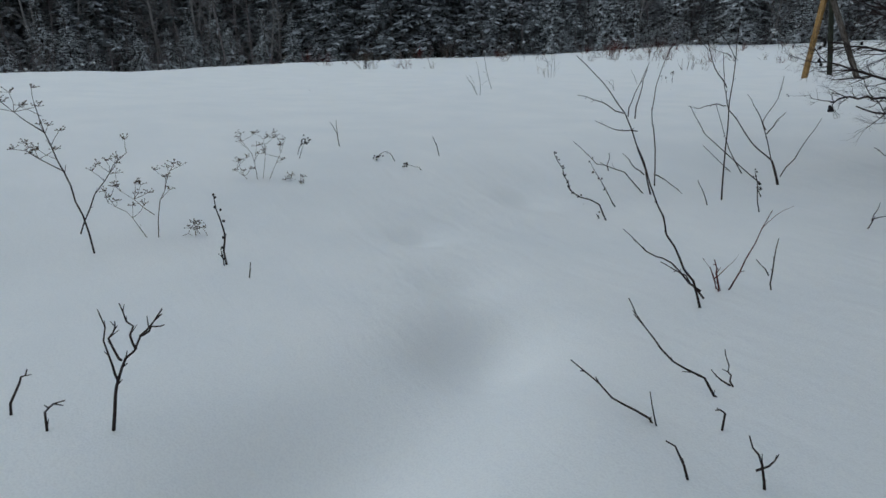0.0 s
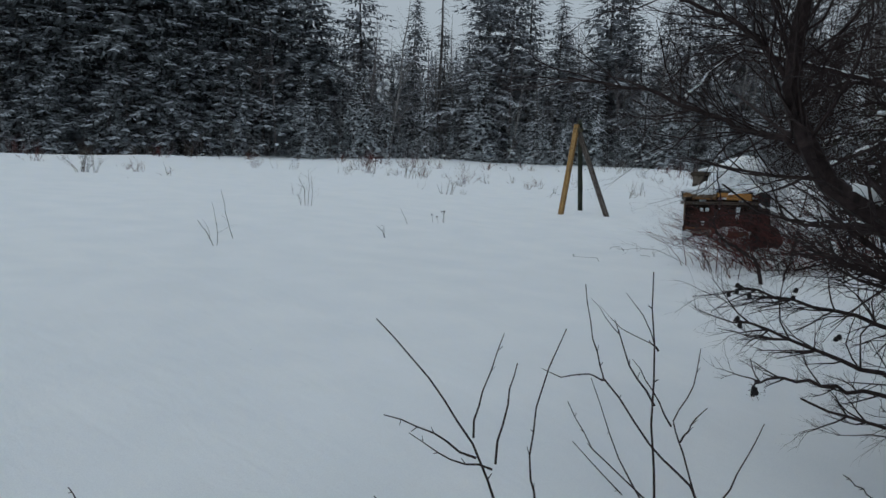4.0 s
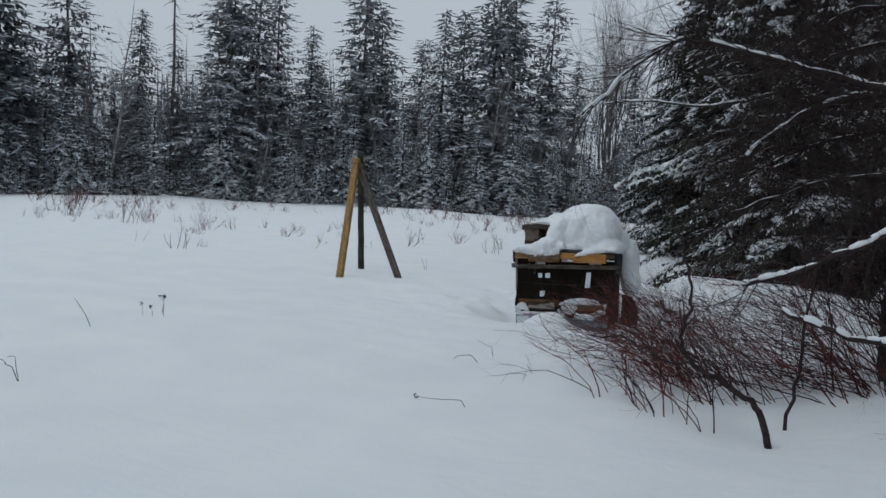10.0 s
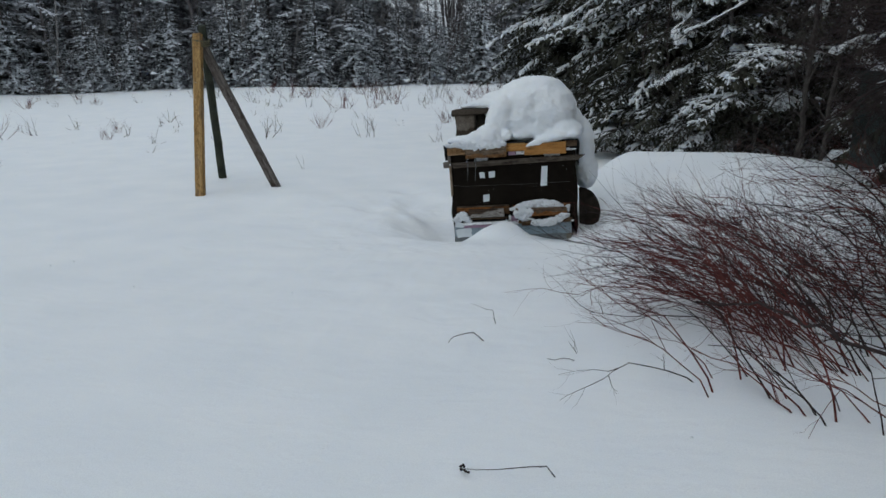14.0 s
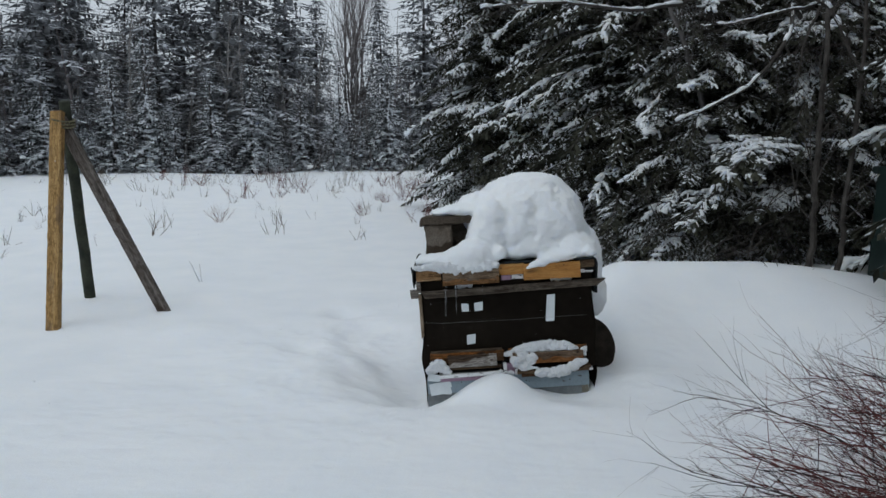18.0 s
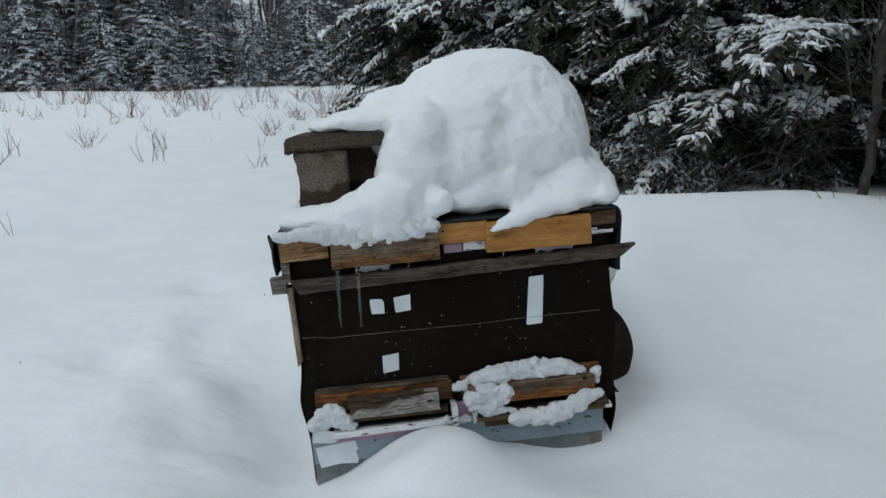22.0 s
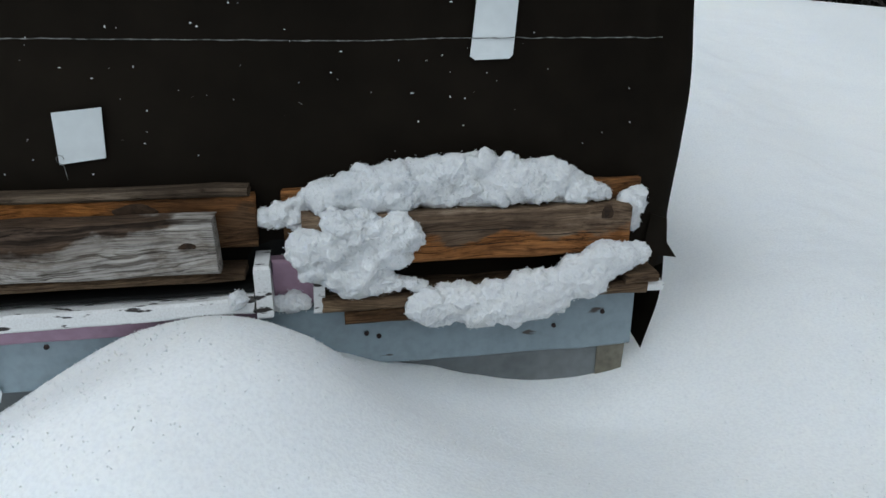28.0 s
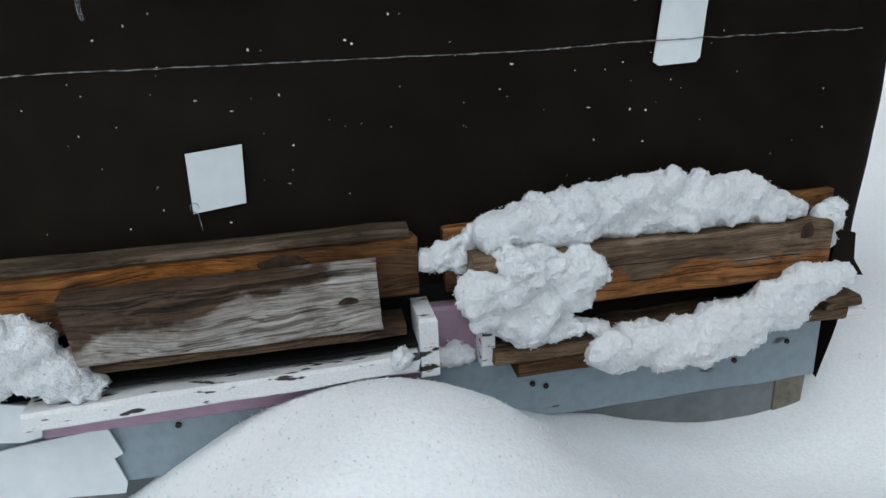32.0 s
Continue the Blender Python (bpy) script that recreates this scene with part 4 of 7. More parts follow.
crust("snow_clump", "band of fresh snow on the landing board", spots, HIVE)
crust("snow_clump", "small clump of snow at the end of the board", [(0.888, -0.034, 0.246, 0.010, 0.012, 0.014), (0.884, -0.034, 0.262, 0.016, 0.014, 0.014), (0.892, -0.036, 0.276, 0.010, 0.010, 0.010), (0.876, -0.036, 0.270, 0.010, 0.010, 0.010)], HIVE)
spots = heap((0.022, 0.05, 0.085, 0.11, 0.135, 0.150), (0.186, 0.182, 0.178, 0.176, 0.176, 0.176), (0.215, 0.252, 0.274, 0.250, 0.205, 0.190), -0.046, 0.015, 70)
crust("snow_clump", "melting snow at the end of the porch board", spots, HIVE)
crust("snow_clump", "pinch of snow in the painted entrance", [(0.462, -0.030, 0.157, 0.012, 0.012, 0.012), (0.476, -0.030, 0.160, 0.014, 0.012, 0.014), (0.488, -0.030, 0.156, 0.010, 0.012, 0.010), (0.418, -0.062, 0.178, 0.012, 0.010, 0.009)], HIVE)
spots = heap((-0.01, 0.10, 0.15, 0.25, 0.34, 0.43), (0.757, 0.750, 0.726, 0.722, 0.728, 0.744), (0.79, 0.80, 0.80, 0.80, 0.80, 0.79), -0.048, 0.016, 130)
snow_mass("snow_clump", "wet lumpy snow hanging over the roof's front edge", spots, HIVE, 0.005, ((30, 0.007), (90, 0.004), (220, 0.0025)), CRUST, "snow on the hive boards", -1.0, 2)
specks = Soup()
for i in range(130):
    r_ = rnd.choice((0.0004, 0.0005, 0.0006, 0.0008, 0.0011))
    specks.blob((rnd.uniform(0.02, 0.91), -0.0105, rnd.uniform(0.31, 0.60)), (r_ * rnd.uniform(0.6, 1.6), r_ * 0.5, r_ * rnd.uniform(0.6, 1.6)), i, 0.6, 4, 6)
tagged(part("snow_speck", specks, CRUST, hive, "tiny snowflakes stuck to the tar paper"), kind="stuff")

# icicles
for u, ln in ((0.143, 0.178), (0.201, 0.174), (0.345, 0.045), (0.62, 0.035)):
    ic = Soup()
    ic_n = 26
    thick = 0.0062 if ln > 0.1 else 0.003
    ic.tube([(-0.006 * i / ic_n + 0.003 * noise.noise(Vector((i * 0.43, u * 40, 0))), 0, -ln * i / ic_n) for i in range(ic_n + 1)],
            [max(0.001, thick * (1 - 0.72 * i / ic_n) * (1 + 0.55 * noise.noise(Vector((i * 0.77, u * 70, 3))) + 0.35 * noise.noise(Vector((i * 2.3, u * 70, 8))))) for i in range(ic_n + 1)], 10)
    o = part("icicle", ic, ICE, None, smooth=True)
    o.matrix_basis = HIVE @ pose(u, -0.050, 0.668 if u < 0.5 else 0.676)
    tagged(o, "thin clear icicle hanging from the roof edge", "icicle", group="icicles on the hive")

# prop leaning on the side
prop = thing("leaning_plank", "dark round-ended wet plank leaning against the hive", "plank", HIVE)
bmp = bmesh.new()
outline = [(0.987, 0.0), (0.987, 0.360), (1.03, 0.352), (1.075, 0.330), (1.108, 0.298), (1.135, 0.252), (1.152, 0.200), (1.158, 0.150), (1.148, 0.105), (1.12, 0.0)]
lo = [bmp.verts.new((x, 0.360, y)) for x, y in outline]
hi = [bmp.verts.new((x, 0.405, y)) for x, y in outline]
bmp.faces.new(lo)
bmp.faces.new(hi[::-1])
for i in range(len(outline)):
    bmp.faces.new((lo[i], hi[i], hi[(i + 1) % len(outline)], lo[(i + 1) % len(outline)]))
bmesh.ops.recalc_face_normals(bmp, faces=bmp.faces)
bmesh.ops.bevel(bmp, geom=bmp.edges[:], offset=0.008, segments=2, affect="EDGES")
part("board", bmp, plain_material("dark_wet_board", (0.012, 0.009, 0.006), (0.036, 0.028, 0.020), 16.0, bumps=0.6), prop)

# ---- pole tripod ----
YELLOW = wood_material("yellow_pine_pole", (0.28, 0.17, 0.065), (0.42, 0.27, 0.11), (0.52, 0.36, 0.17), 0.10, (0.22, 0.15, 0.09), ring=0.7)
MOSSY = plain_material("mossy_dark_pole", (0.02, 0.024, 0.018), (0.06, 0.065, 0.045), 7.0, bumps=0.6)
GREY_POLE = wood_material("grey_split_board", (0.08, 0.07, 0.065), (0.15, 0.135, 0.125), (0.23, 0.21, 0.2), 0.1)
tripod = thing("pole_tripod", "three weathered poles tied together at the top, standing in snow", "tripod")


def leg(name, foot, head, size, mat_, label, round_=False, seed=0):
    foot, head = Vector(foot), Vector(head)
    d = head - foot
    ln = d.length
    if round_:
        s = Soup()
        s.tube([(ln * i / 12, 0.006 * noise.noise(Vector((i * 0.6, seed, 0))), 0.006 * noise.noise(Vector((i * 0.6, 0, seed)))) for i in range(13)], [size[0] * (1 - 0.15 * i / 12) for i in range(13)], 12)
        ob = part(name, s, mat_, tripod, label, smooth=True)
    else:
        ob = part(name, plank(0, ln, -size[0], size[0], -size[1], size[1], seed, 0.006, 0.004), mat_, tripod, label)
    x = d.normalized()
    y = (Vector((0, 1, 0)) - x * x.y).normalized()
    ob.matrix_basis = Matrix((x, y, x.cross(y))).transposed().to_4x4()
    ob.matrix_basis.translation = foot
    return ob


tripod_top = Vector((-8.51, 11.47, 1.64))
leg("pole", (-8.385, 10.86, -0.15), (-8.525, 11.44, 1.62), (0.044, 0.030), YELLOW, "yellow square pine pole", seed=71)
leg("pole", (-8.715, 12.10, -0.15), (-8.49, 11.48, 1.70), (0.047,), MOSSY, "dark mossy round pole", True, 72)
leg("pole", (-7.755, 11.54, -0.15), (-8.52, 11.46, 1.57), (0.046, 0.020), GREY_POLE, "grey weathered split board", seed=73)
rope = Soup()
for k in range(3):
    rope.tube([tripod_top + Vector((0.085 * math.cos(a), 0.085 * math.sin(a), -0.13 + k * 0.022 + 0.01 * math.sin(a * 2))) for a in [2 * math.pi * i / 16 for i in range(17)]], [0.008] * 17, 5)
part("rope", rope, plain_material("old_rope", (0.09, 0.08, 0.05), (0.2, 0.18, 0.11), 60.0), tripod, "old rope lashing")


# ---- trees ----
def spruce_soups(height, reach, seed, spacing=0.34, arms=7, low=0.06, spray=0.30, droop=0.35, thin=1.0, ragged=0.25, shape=0.66):
    """Trunk and crown of a spruce: whorls of drooping boughs set with flat sprays."""
    rnd = random.Random(seed)
    trunk, crown = Soup(), Soup()
    tr = 0.011 * height + 0.02
    lean = (rnd.uniform(-0.02, 0.02), rnd.uniform(-0.02, 0.02))
    trunk.tube([(lean[0] * height * i / 6, lean[1] * height * i / 6, -0.4 + (height + 0.3) * i / 6) for i in range(7)], [tr * (1 - i / 6.3) + 0.008 for i in range(7)], 7)
    z = height * low
    while z < height * 0.985:
        k = z / height
        full = reach * (1 - k) ** shape * (0.82 + 0.30 * math.sin(z * 2.1 + seed) * math.sin(z * 0.9 + seed * 2)) * (0.55 + 0.45 * min(1, (k - low) / 0.12 + 0.3))
        a0 = rnd.random() * 6.283
        for j in range(max(3, int(arms * (0.5 + 0.5 * (1 - k)) * thin))):
            if rnd.random() < ragged * 0.5:
                continue
            a = a0 + 6.283 * j / max(3, int(arms * (0.5 + 0.5 * (1 - k)) * thin)) + rnd.uniform(-0.3, 0.3)
            ln = max(0.12, full * rnd.uniform(1 - ragged * 1.6, 1.12))
            c, s = math.cos(a), math.sin(a)
            n = max(2, int(ln / (spray * 0.42)))
            side = Vector((-s, c, 0))
            up0 = rnd.uniform(0.05, 0.3) + 0.5 * k
            for i in range(1, n + 1):
                q = i / n
                r = ln * q
                zz = z + r * up0 * 0.5 - droop * ln * q * q + rnd.uniform(-0.03, 0.03)
                base = Vector((lean[0] * z + c * r, lean[1] * z + s * r, zz))
                out = Vector((c, s, 0.25 - 0.9 * droop * q))
                w = spray * (1.15 - 0.55 * q) * (0.55 + 0.45 * min(1, ln / 1.0))
                for sg in (1, -1):
                    d = (out * rnd.uniform(0.35, 0.8) + side * sg * rnd.uniform(0.5, 0.9) + Vector((0, 0, rnd.uniform(-0.45, 0.05)))).normalized()
                    crown.leaf(base, base + d * w * rnd.uniform(0.8, 1.3), w * rnd.uniform(0.28, 0.45), (rnd.uniform(-0.4, 0.4), rnd.uniform(-0.4, 0.4), 1))
                if rnd.random() < 0.6:
                    d = Vector((out.x * 0.3 + rnd.uniform(-0.2, 0.2), out.y * 0.3 + rnd.uniform(-0.2, 0.2), -1)).normalized()
                    crown.leaf(base, base + d * w * rnd.uniform(0.5, 0.9), w * 0.4, (c, s, 0.1))
            crown.leaf(base, base + Vector((c, s, 0.1 - droop)).normalized() * spray * 0.9, spray * 0.35, (0, 0, 1))
        z += spacing * rnd.uniform(0.75, 1.25) * (0.65 + 0.35 * (1 - k))
    return trunk, crown


def twiggy(soup, base, direction, length, radius, depth, rnd, spread=0.6, up=0.15, sides=4, kids=4, segs=4, wander=0.18):
    """A bare limb that forks."""
    d = Vector(direction).normalized()
    pts, p = [Vector(base)], Vector(base)
    for i in range(segs):
        d = (d + Vector((rnd.gauss(0, wander), rnd.gauss(0, wander), rnd.gauss(0, wander) + up * 0.25))).normalized()
        p = p + d * length / segs
        pts.append(p.copy())
    soup.tube(pts, [radius * (1 - 0.72 * i / segs) for i in range(segs + 1)], sides)
    if depth > 0:
        for k in range(kids):
            q = rnd.uniform(0.25, 0.98)
            i = min(segs - 1, int(q * segs))
            o = pts[i].lerp(pts[i + 1], q * segs - i)
            ax = (pts[i + 1] - pts[i]).normalized()
            sd = Vector((rnd.gauss(0, 1), rnd.gauss(0, 1), rnd.gauss(0, 1)))
            sd = (sd - ax * sd.dot(ax)).normalized()
            twiggy(soup, o, ax + sd * spread + Vector((0, 0, up)), length * rnd.uniform(0.4, 0.65), radius * (1 - 0.6 * q) * 0.55, depth - 1, rnd, spread, up, max(3, sides - 1), kids, max(2, segs - 1), wander)


def bare_soup(height, seed, sides=5):
    rnd = random.Random(seed)
    s = Soup()
    lean = Vector((rnd.uniform(-0.10, 0.10), rnd.uniform(-0.10, 0.10), 1))
    pts = [Vector((lean.x * height * i / 6 + rnd.gauss(0, 0.05), lean.y * height * i / 6 + rnd.gauss(0, 0.05), -0.3 + height * i / 6)) for i in range(7)]
    r0 = 0.008 * height + 0.015
    s.tube(pts, [r0 * (1 - i / 6.6) for i in range(7)], sides)
    for k in range(int(height * 3.2)):
        q = rnd.uniform(0.22, 0.98)
        i = min(5, int(q * 6))
        o = pts[i].lerp(pts[i + 1], q * 6 - i)
        a = rnd.random() * 6.283
        twiggy(s, o, (math.cos(a), math.sin(a), 0.9), height * 0.2 * (1.15 - q) + 0.35, r0 * 0.33 * (1.1 - q), 1, rnd, 0.5, 0.25, 3, 4, 3)
    return s


def proto(trunk_name, trunk, trunk_mat, crown=None, crown_mat=None):
    """Meshes of a tree to be shared."""
    a = trunk.mesh(trunk_name)
    a.materials.append(trunk_mat)
    b = None
    if crown:
        b = crown.mesh("crown")
        b.materials.append(crown_mat)
    return a, b


def plant_tree(name, label, category, pr, m, group):
    t = thing(name, label, category, m, group)
    part("trunk", pr[0], None, t)
    if pr[1]:
        part("crown", pr[1], None, t)
    return t


# second copy of each spruce has the haze-paled needles, for directions above -54
tall = [[proto("trunk", *(lambda s: (s[0], FAR_BARK, s[1], mt_))(spruce_soups(h, r, 100 + i, 0.27, 14, lw, 0.52, dr, th_, 0.42, sh))) for mt_, th_ in ((FAR_NEEDLES, 1.0), (FROSTED_HAZE, 0.8))] for i, (h, r, lw, dr, sh) in enumerate(((10.0, 3.3, 0.04, 0.30, 0.60), (10.0, 2.7, 0.04, 0.22, 0.52), (10.0, 2.6, 0.10, 0.36, 0.66), (10.0, 3.6, 0.04, 0.30, 0.66), (10.0, 2.2, 0.12, 0.20, 0.5)))]
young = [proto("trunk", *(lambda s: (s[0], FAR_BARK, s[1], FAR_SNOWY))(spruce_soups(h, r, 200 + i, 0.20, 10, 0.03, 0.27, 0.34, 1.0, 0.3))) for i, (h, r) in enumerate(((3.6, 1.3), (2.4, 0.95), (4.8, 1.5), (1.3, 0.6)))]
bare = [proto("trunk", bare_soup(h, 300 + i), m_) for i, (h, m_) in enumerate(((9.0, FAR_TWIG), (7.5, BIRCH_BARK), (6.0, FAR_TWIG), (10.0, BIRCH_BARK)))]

# the wood that closes the field: an arc round the walk
rnd = random.Random(5)
CX, CY = -4.0, 3.0


def edge_radius(az):
    """Distance of the wood's edge by direction, degrees clockwise from +y."""
    return 36.5 + 1.6 * math.sin(radians(az * 3.1)) + 0.9 * math.sin(radians(az * 7.3 + 40)) - 3.0 * max(0.0, (az + 4) / 14)


def on_edge(az, deep):
    r = edge_radius(az) + deep
    x, y = CX + r * math.sin(radians(az)), CY + r * math.cos(radians(az))
    return x, y, gz(x, y)


def stand(kind, a, deep, height, turn=None):
    x, y, z = on_edge(a, deep)
    sc = height / 10.0
    m = Matrix.Translation((x, y, z - 0.1)) @ pose(0, 0, 0, rnd.uniform(-2, 2), rnd.uniform(-2, 2), rnd.uniform(0, 360)) @ Matrix.Diagonal((sc, sc, sc, 1))
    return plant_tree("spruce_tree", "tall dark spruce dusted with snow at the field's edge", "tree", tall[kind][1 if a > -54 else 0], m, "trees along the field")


# the trees that make the skyline: kind, direction, depth, height
for kind, a, deep, height in ((0, -54.3, 1.5, 12.8), (1, -49.8, 2.0, 11.6), (2, -45.8, 1.8, 9.3), (3, -39.6, 1.0, 12.2), (0, -37.4, 2.2, 11.6), (1, -35.4, 1.4, 10.8), (2, -33.0, 1.6, 9.2), (0, -28.7, 1.2, 12.4), (1, -27.0, 2.4, 10.4),
                              (2, -22.3, 1.6, 10.2), (1, -24.6, 2.6, 9.0), (4, -20.4, 2.8, 10.6), (2, -11.6, 2.8, 8.4), (3, -18.6, 1.2, 12.4), (0, -16.2, 2.4, 12.0), (1, -13.9, 1.6, 11.2), (2, -6.6, 1.0, 8.2), (0, -3.6, 1.4, 10.8), (3, 0.5, 1.0, 11.5), (1, 4.5, 1.0, 11.0), (0, 9.0, 1.0, 11.5)):
    stand(kind, a, deep, height)
az = -114.0
while az < 12:
    open_side = az > -57
    for row in range(3 if open_side else 4):
        deep = 1.0 + row * (2.6 if open_side else 2.2) + rnd.uniform(-0.9, 0.9)
        a = az + rnd.uniform(-1.3, 1.3)
        pick = rnd.random()
        if pick < ((0.50 if az < -34 else 0.26) if open_side else (0.74 if az > -80 else 0.35)):
            stand(rnd.randrange(5), a, deep + (0.8 if open_side else 0), (rnd.uniform(5.0, 8.0) if abs(a + 10) > 4 else rnd.uniform(3.5, 5.5)) if open_side else rnd.uniform(11.0, 15.0))
        elif pick < 0.86 or not open_side:
            x, y, z = on_edge(a, deep)
            sc = rnd.uniform(0.62, 0.95) * (1.0 if open_side else 1.2)
            m = Matrix.Translation((x, y, z - 0.1)) @ pose(0, 0, 0, rnd.uniform(-4, 4), rnd.uniform(-4, 4), rnd.uniform(0, 360)) @ Matrix.Diagonal((sc, sc, sc, 1))
            plant_tree("bare_tree", "thin leafless tree at the field's edge", "tree", bare[rnd.randrange(4)], m, "trees along the field")
    for k in range(8 if open_side else 2):
        x, y, z = on_edge(az + rnd.uniform(-1.3, 1.3), rnd.uniform(-0.6, 1.6) if k < 4 else rnd.uniform(1.5, 9.0))
        sc = rnd.uniform(0.35, 0.95) if k < 4 else rnd.uniform(0.6, 0.95)
        m = Matrix.Translation((x, y, z - 0.1)) @ pose(0, 0, 0, rnd.uniform(-7, 7), rnd.uniform(-7, 7), rnd.uniform(0, 360)) @ Matrix.Diagonal((sc, sc, sc, 1))
        plant_tree("bare_tree", "thin leafless tree at the field's edge", "tree", bare[rnd.randrange(4)], m, "trees along the field")
    for k in range(5 if open_side else 3):
        a = az + rnd.uniform(-1.4, 1.4)
        x, y, z = on_edge(a, rnd.uniform(-0.9, 0.8))
        sc = rnd.uniform(0.5, 1.1)
        m = Matrix.Translation((x, y, z - 0.1)) @ pose(0, 0, 0, 0, 0, rnd.uniform(0, 360)) @ Matrix.Diagonal((sc, sc, sc, 1))
        plant_tree("young_spruce", "small spruce with snow-laden boughs", "tree", young[rnd.randrange(4)], m, "young spruces along the field")
    az += 2.7
# a dead pole that stands above the wood
snag = Soup()
rs = random.Random(17)
snag.tube([(0.03 * math.sin(i * 1.7), 0, -0.3 + 1.5 * i) for i in range(9)], [0.13 - 0.013 * i for i in range(9)], 7)
for i in range(60):
    zz, aa = rs.uniform(5.0, 11.2), rs.uniform(0, 6.283)
    snag.tube([(0, 0, zz), (math.cos(aa) * 0.25, math.sin(aa) * 0.25, zz - 0.05), (math.cos(aa) * rs.uniform(0.4, 0.8), math.sin(aa) * 0.6, zz - rs.uniform(0.1, 0.3))], [0.02, 0.014, 0.006], 3)
sx_, sy_, sz_ = on_edge(-43.2, 2.0)
plant_tree("dead_tree", "dead branchless spruce pole above the wood", "tree", proto("trunk", snag, FAR_BARK), Matrix.Translation((sx_, sy_, sz_)), "trees along the field")

# a spreading bare tree that stands out above the others
wide = Soup()
rw = random.Random(91)
for k in range(7):
    twiggy(wide, (rw.gauss(0, 0.15), rw.gauss(0, 0.15), -0.2), (rw.gauss(0, 0.16), rw.gauss(0, 0.16), 1), rw.uniform(6.5, 9.0), 0.09, 3, rw, 0.45, 0.35, 5, 6, 6, 0.08)
plant_tree("bare_tree", "wide many-stemmed leafless tree above the spruces", "tree", proto("trunk", wide, FAR_TWIG), Matrix.Translation((-9.9, 41.3, 0)), "trees along the field")

# wood behind, too far in to tell trees apart, haze put into its colour
deepwood = Soup()
rnd = random.Random(8)
for k in range(1250):
    # from 620 on: wood mostly out of view, right and behind, added to dim skylight
    a = rnd.uniform(-118, 16) if k < 620 else rnd.uniform(16, 242)
    x, y, z = on_edge(a, rnd.uniform(10, 22))
    if k >= 620:
        r_ = rnd.uniform(13, 24) if a < 120 else rnd.uniform(26, 40)
        x, y = CX + r_ * math.sin(radians(a)), CY + r_ * math.cos(radians(a))
        z = gz(x, y)
    h = (rnd.uniform(11, 15) if a > -80 else rnd.uniform(5, 9)) if a < -57 or a > 16 else (rnd.uniform(5.0, 7.6) if a < -34 else (rnd.uniform(3.6, 5.6) if abs(a + 10) > 3.5 else rnd.uniform(2.8, 4.2)))
    deepwood.tube([(x, y, z - 0.3), (x + rnd.gauss(0, 0.2), y, z + h * 0.5), (x + rnd.gauss(0, 0.3), y, z + h)], [0.14, 0.1, 0.03], 4)
    for i in range(30):
        q = rnd.uniform(0.08, 1.0)
        b = rnd.random() * 6.283
        L = (2.6 if a > -57 else 3.2) * (1.12 - q)
        o = Vector((x, y, z + h * q))
        deepwood.leaf(o, o + Vector((math.cos(b), math.sin(b), -0.35)) * L, L * 0.55, (0, 0, 1))
tagged(part("far_wood", deepwood, FROSTED_HAZE), "dense frosted spruce wood behind the field, paled for haze", "forest", kind="stuff")

# brush along the wood's edge
brush, brush_snow = Soup(), Soup()
rnd = random.Random(21)
for k in range(1500):
    a = rnd.uniform(-112, 14)
    x, y, z = on_edge(a, rnd.uniform(-1.2, 2.2))
    h = rnd.uniform(0.5, 2.2)
    twiggy(brush, (x, y, z - 0.1), (rnd.gauss(0, 0.25), rnd.gauss(0, 0.25), 1), h, 0.012 + 0.004 * h, 1, rnd, 0.6, 0.2, 3, 3, 3)
    if rnd.random() < 0.45:
        brush_snow.blob((x + rnd.gauss(0, 0.3), y + rnd.gauss(0, 0.3), z + rnd.uniform(-0.05, 0.7)), (rnd.uniform(0.06, 0.2), rnd.uniform(0.06, 0.2), rnd.uniform(0.03, 0.09)), k, 0.5, 4, 7)
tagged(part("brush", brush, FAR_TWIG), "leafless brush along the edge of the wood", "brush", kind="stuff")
tagged(part("brush_snow", brush_snow, CAP_SNOW, smooth=True), "snow caught in the brush at the wood's edge", "snow", kind="stuff")


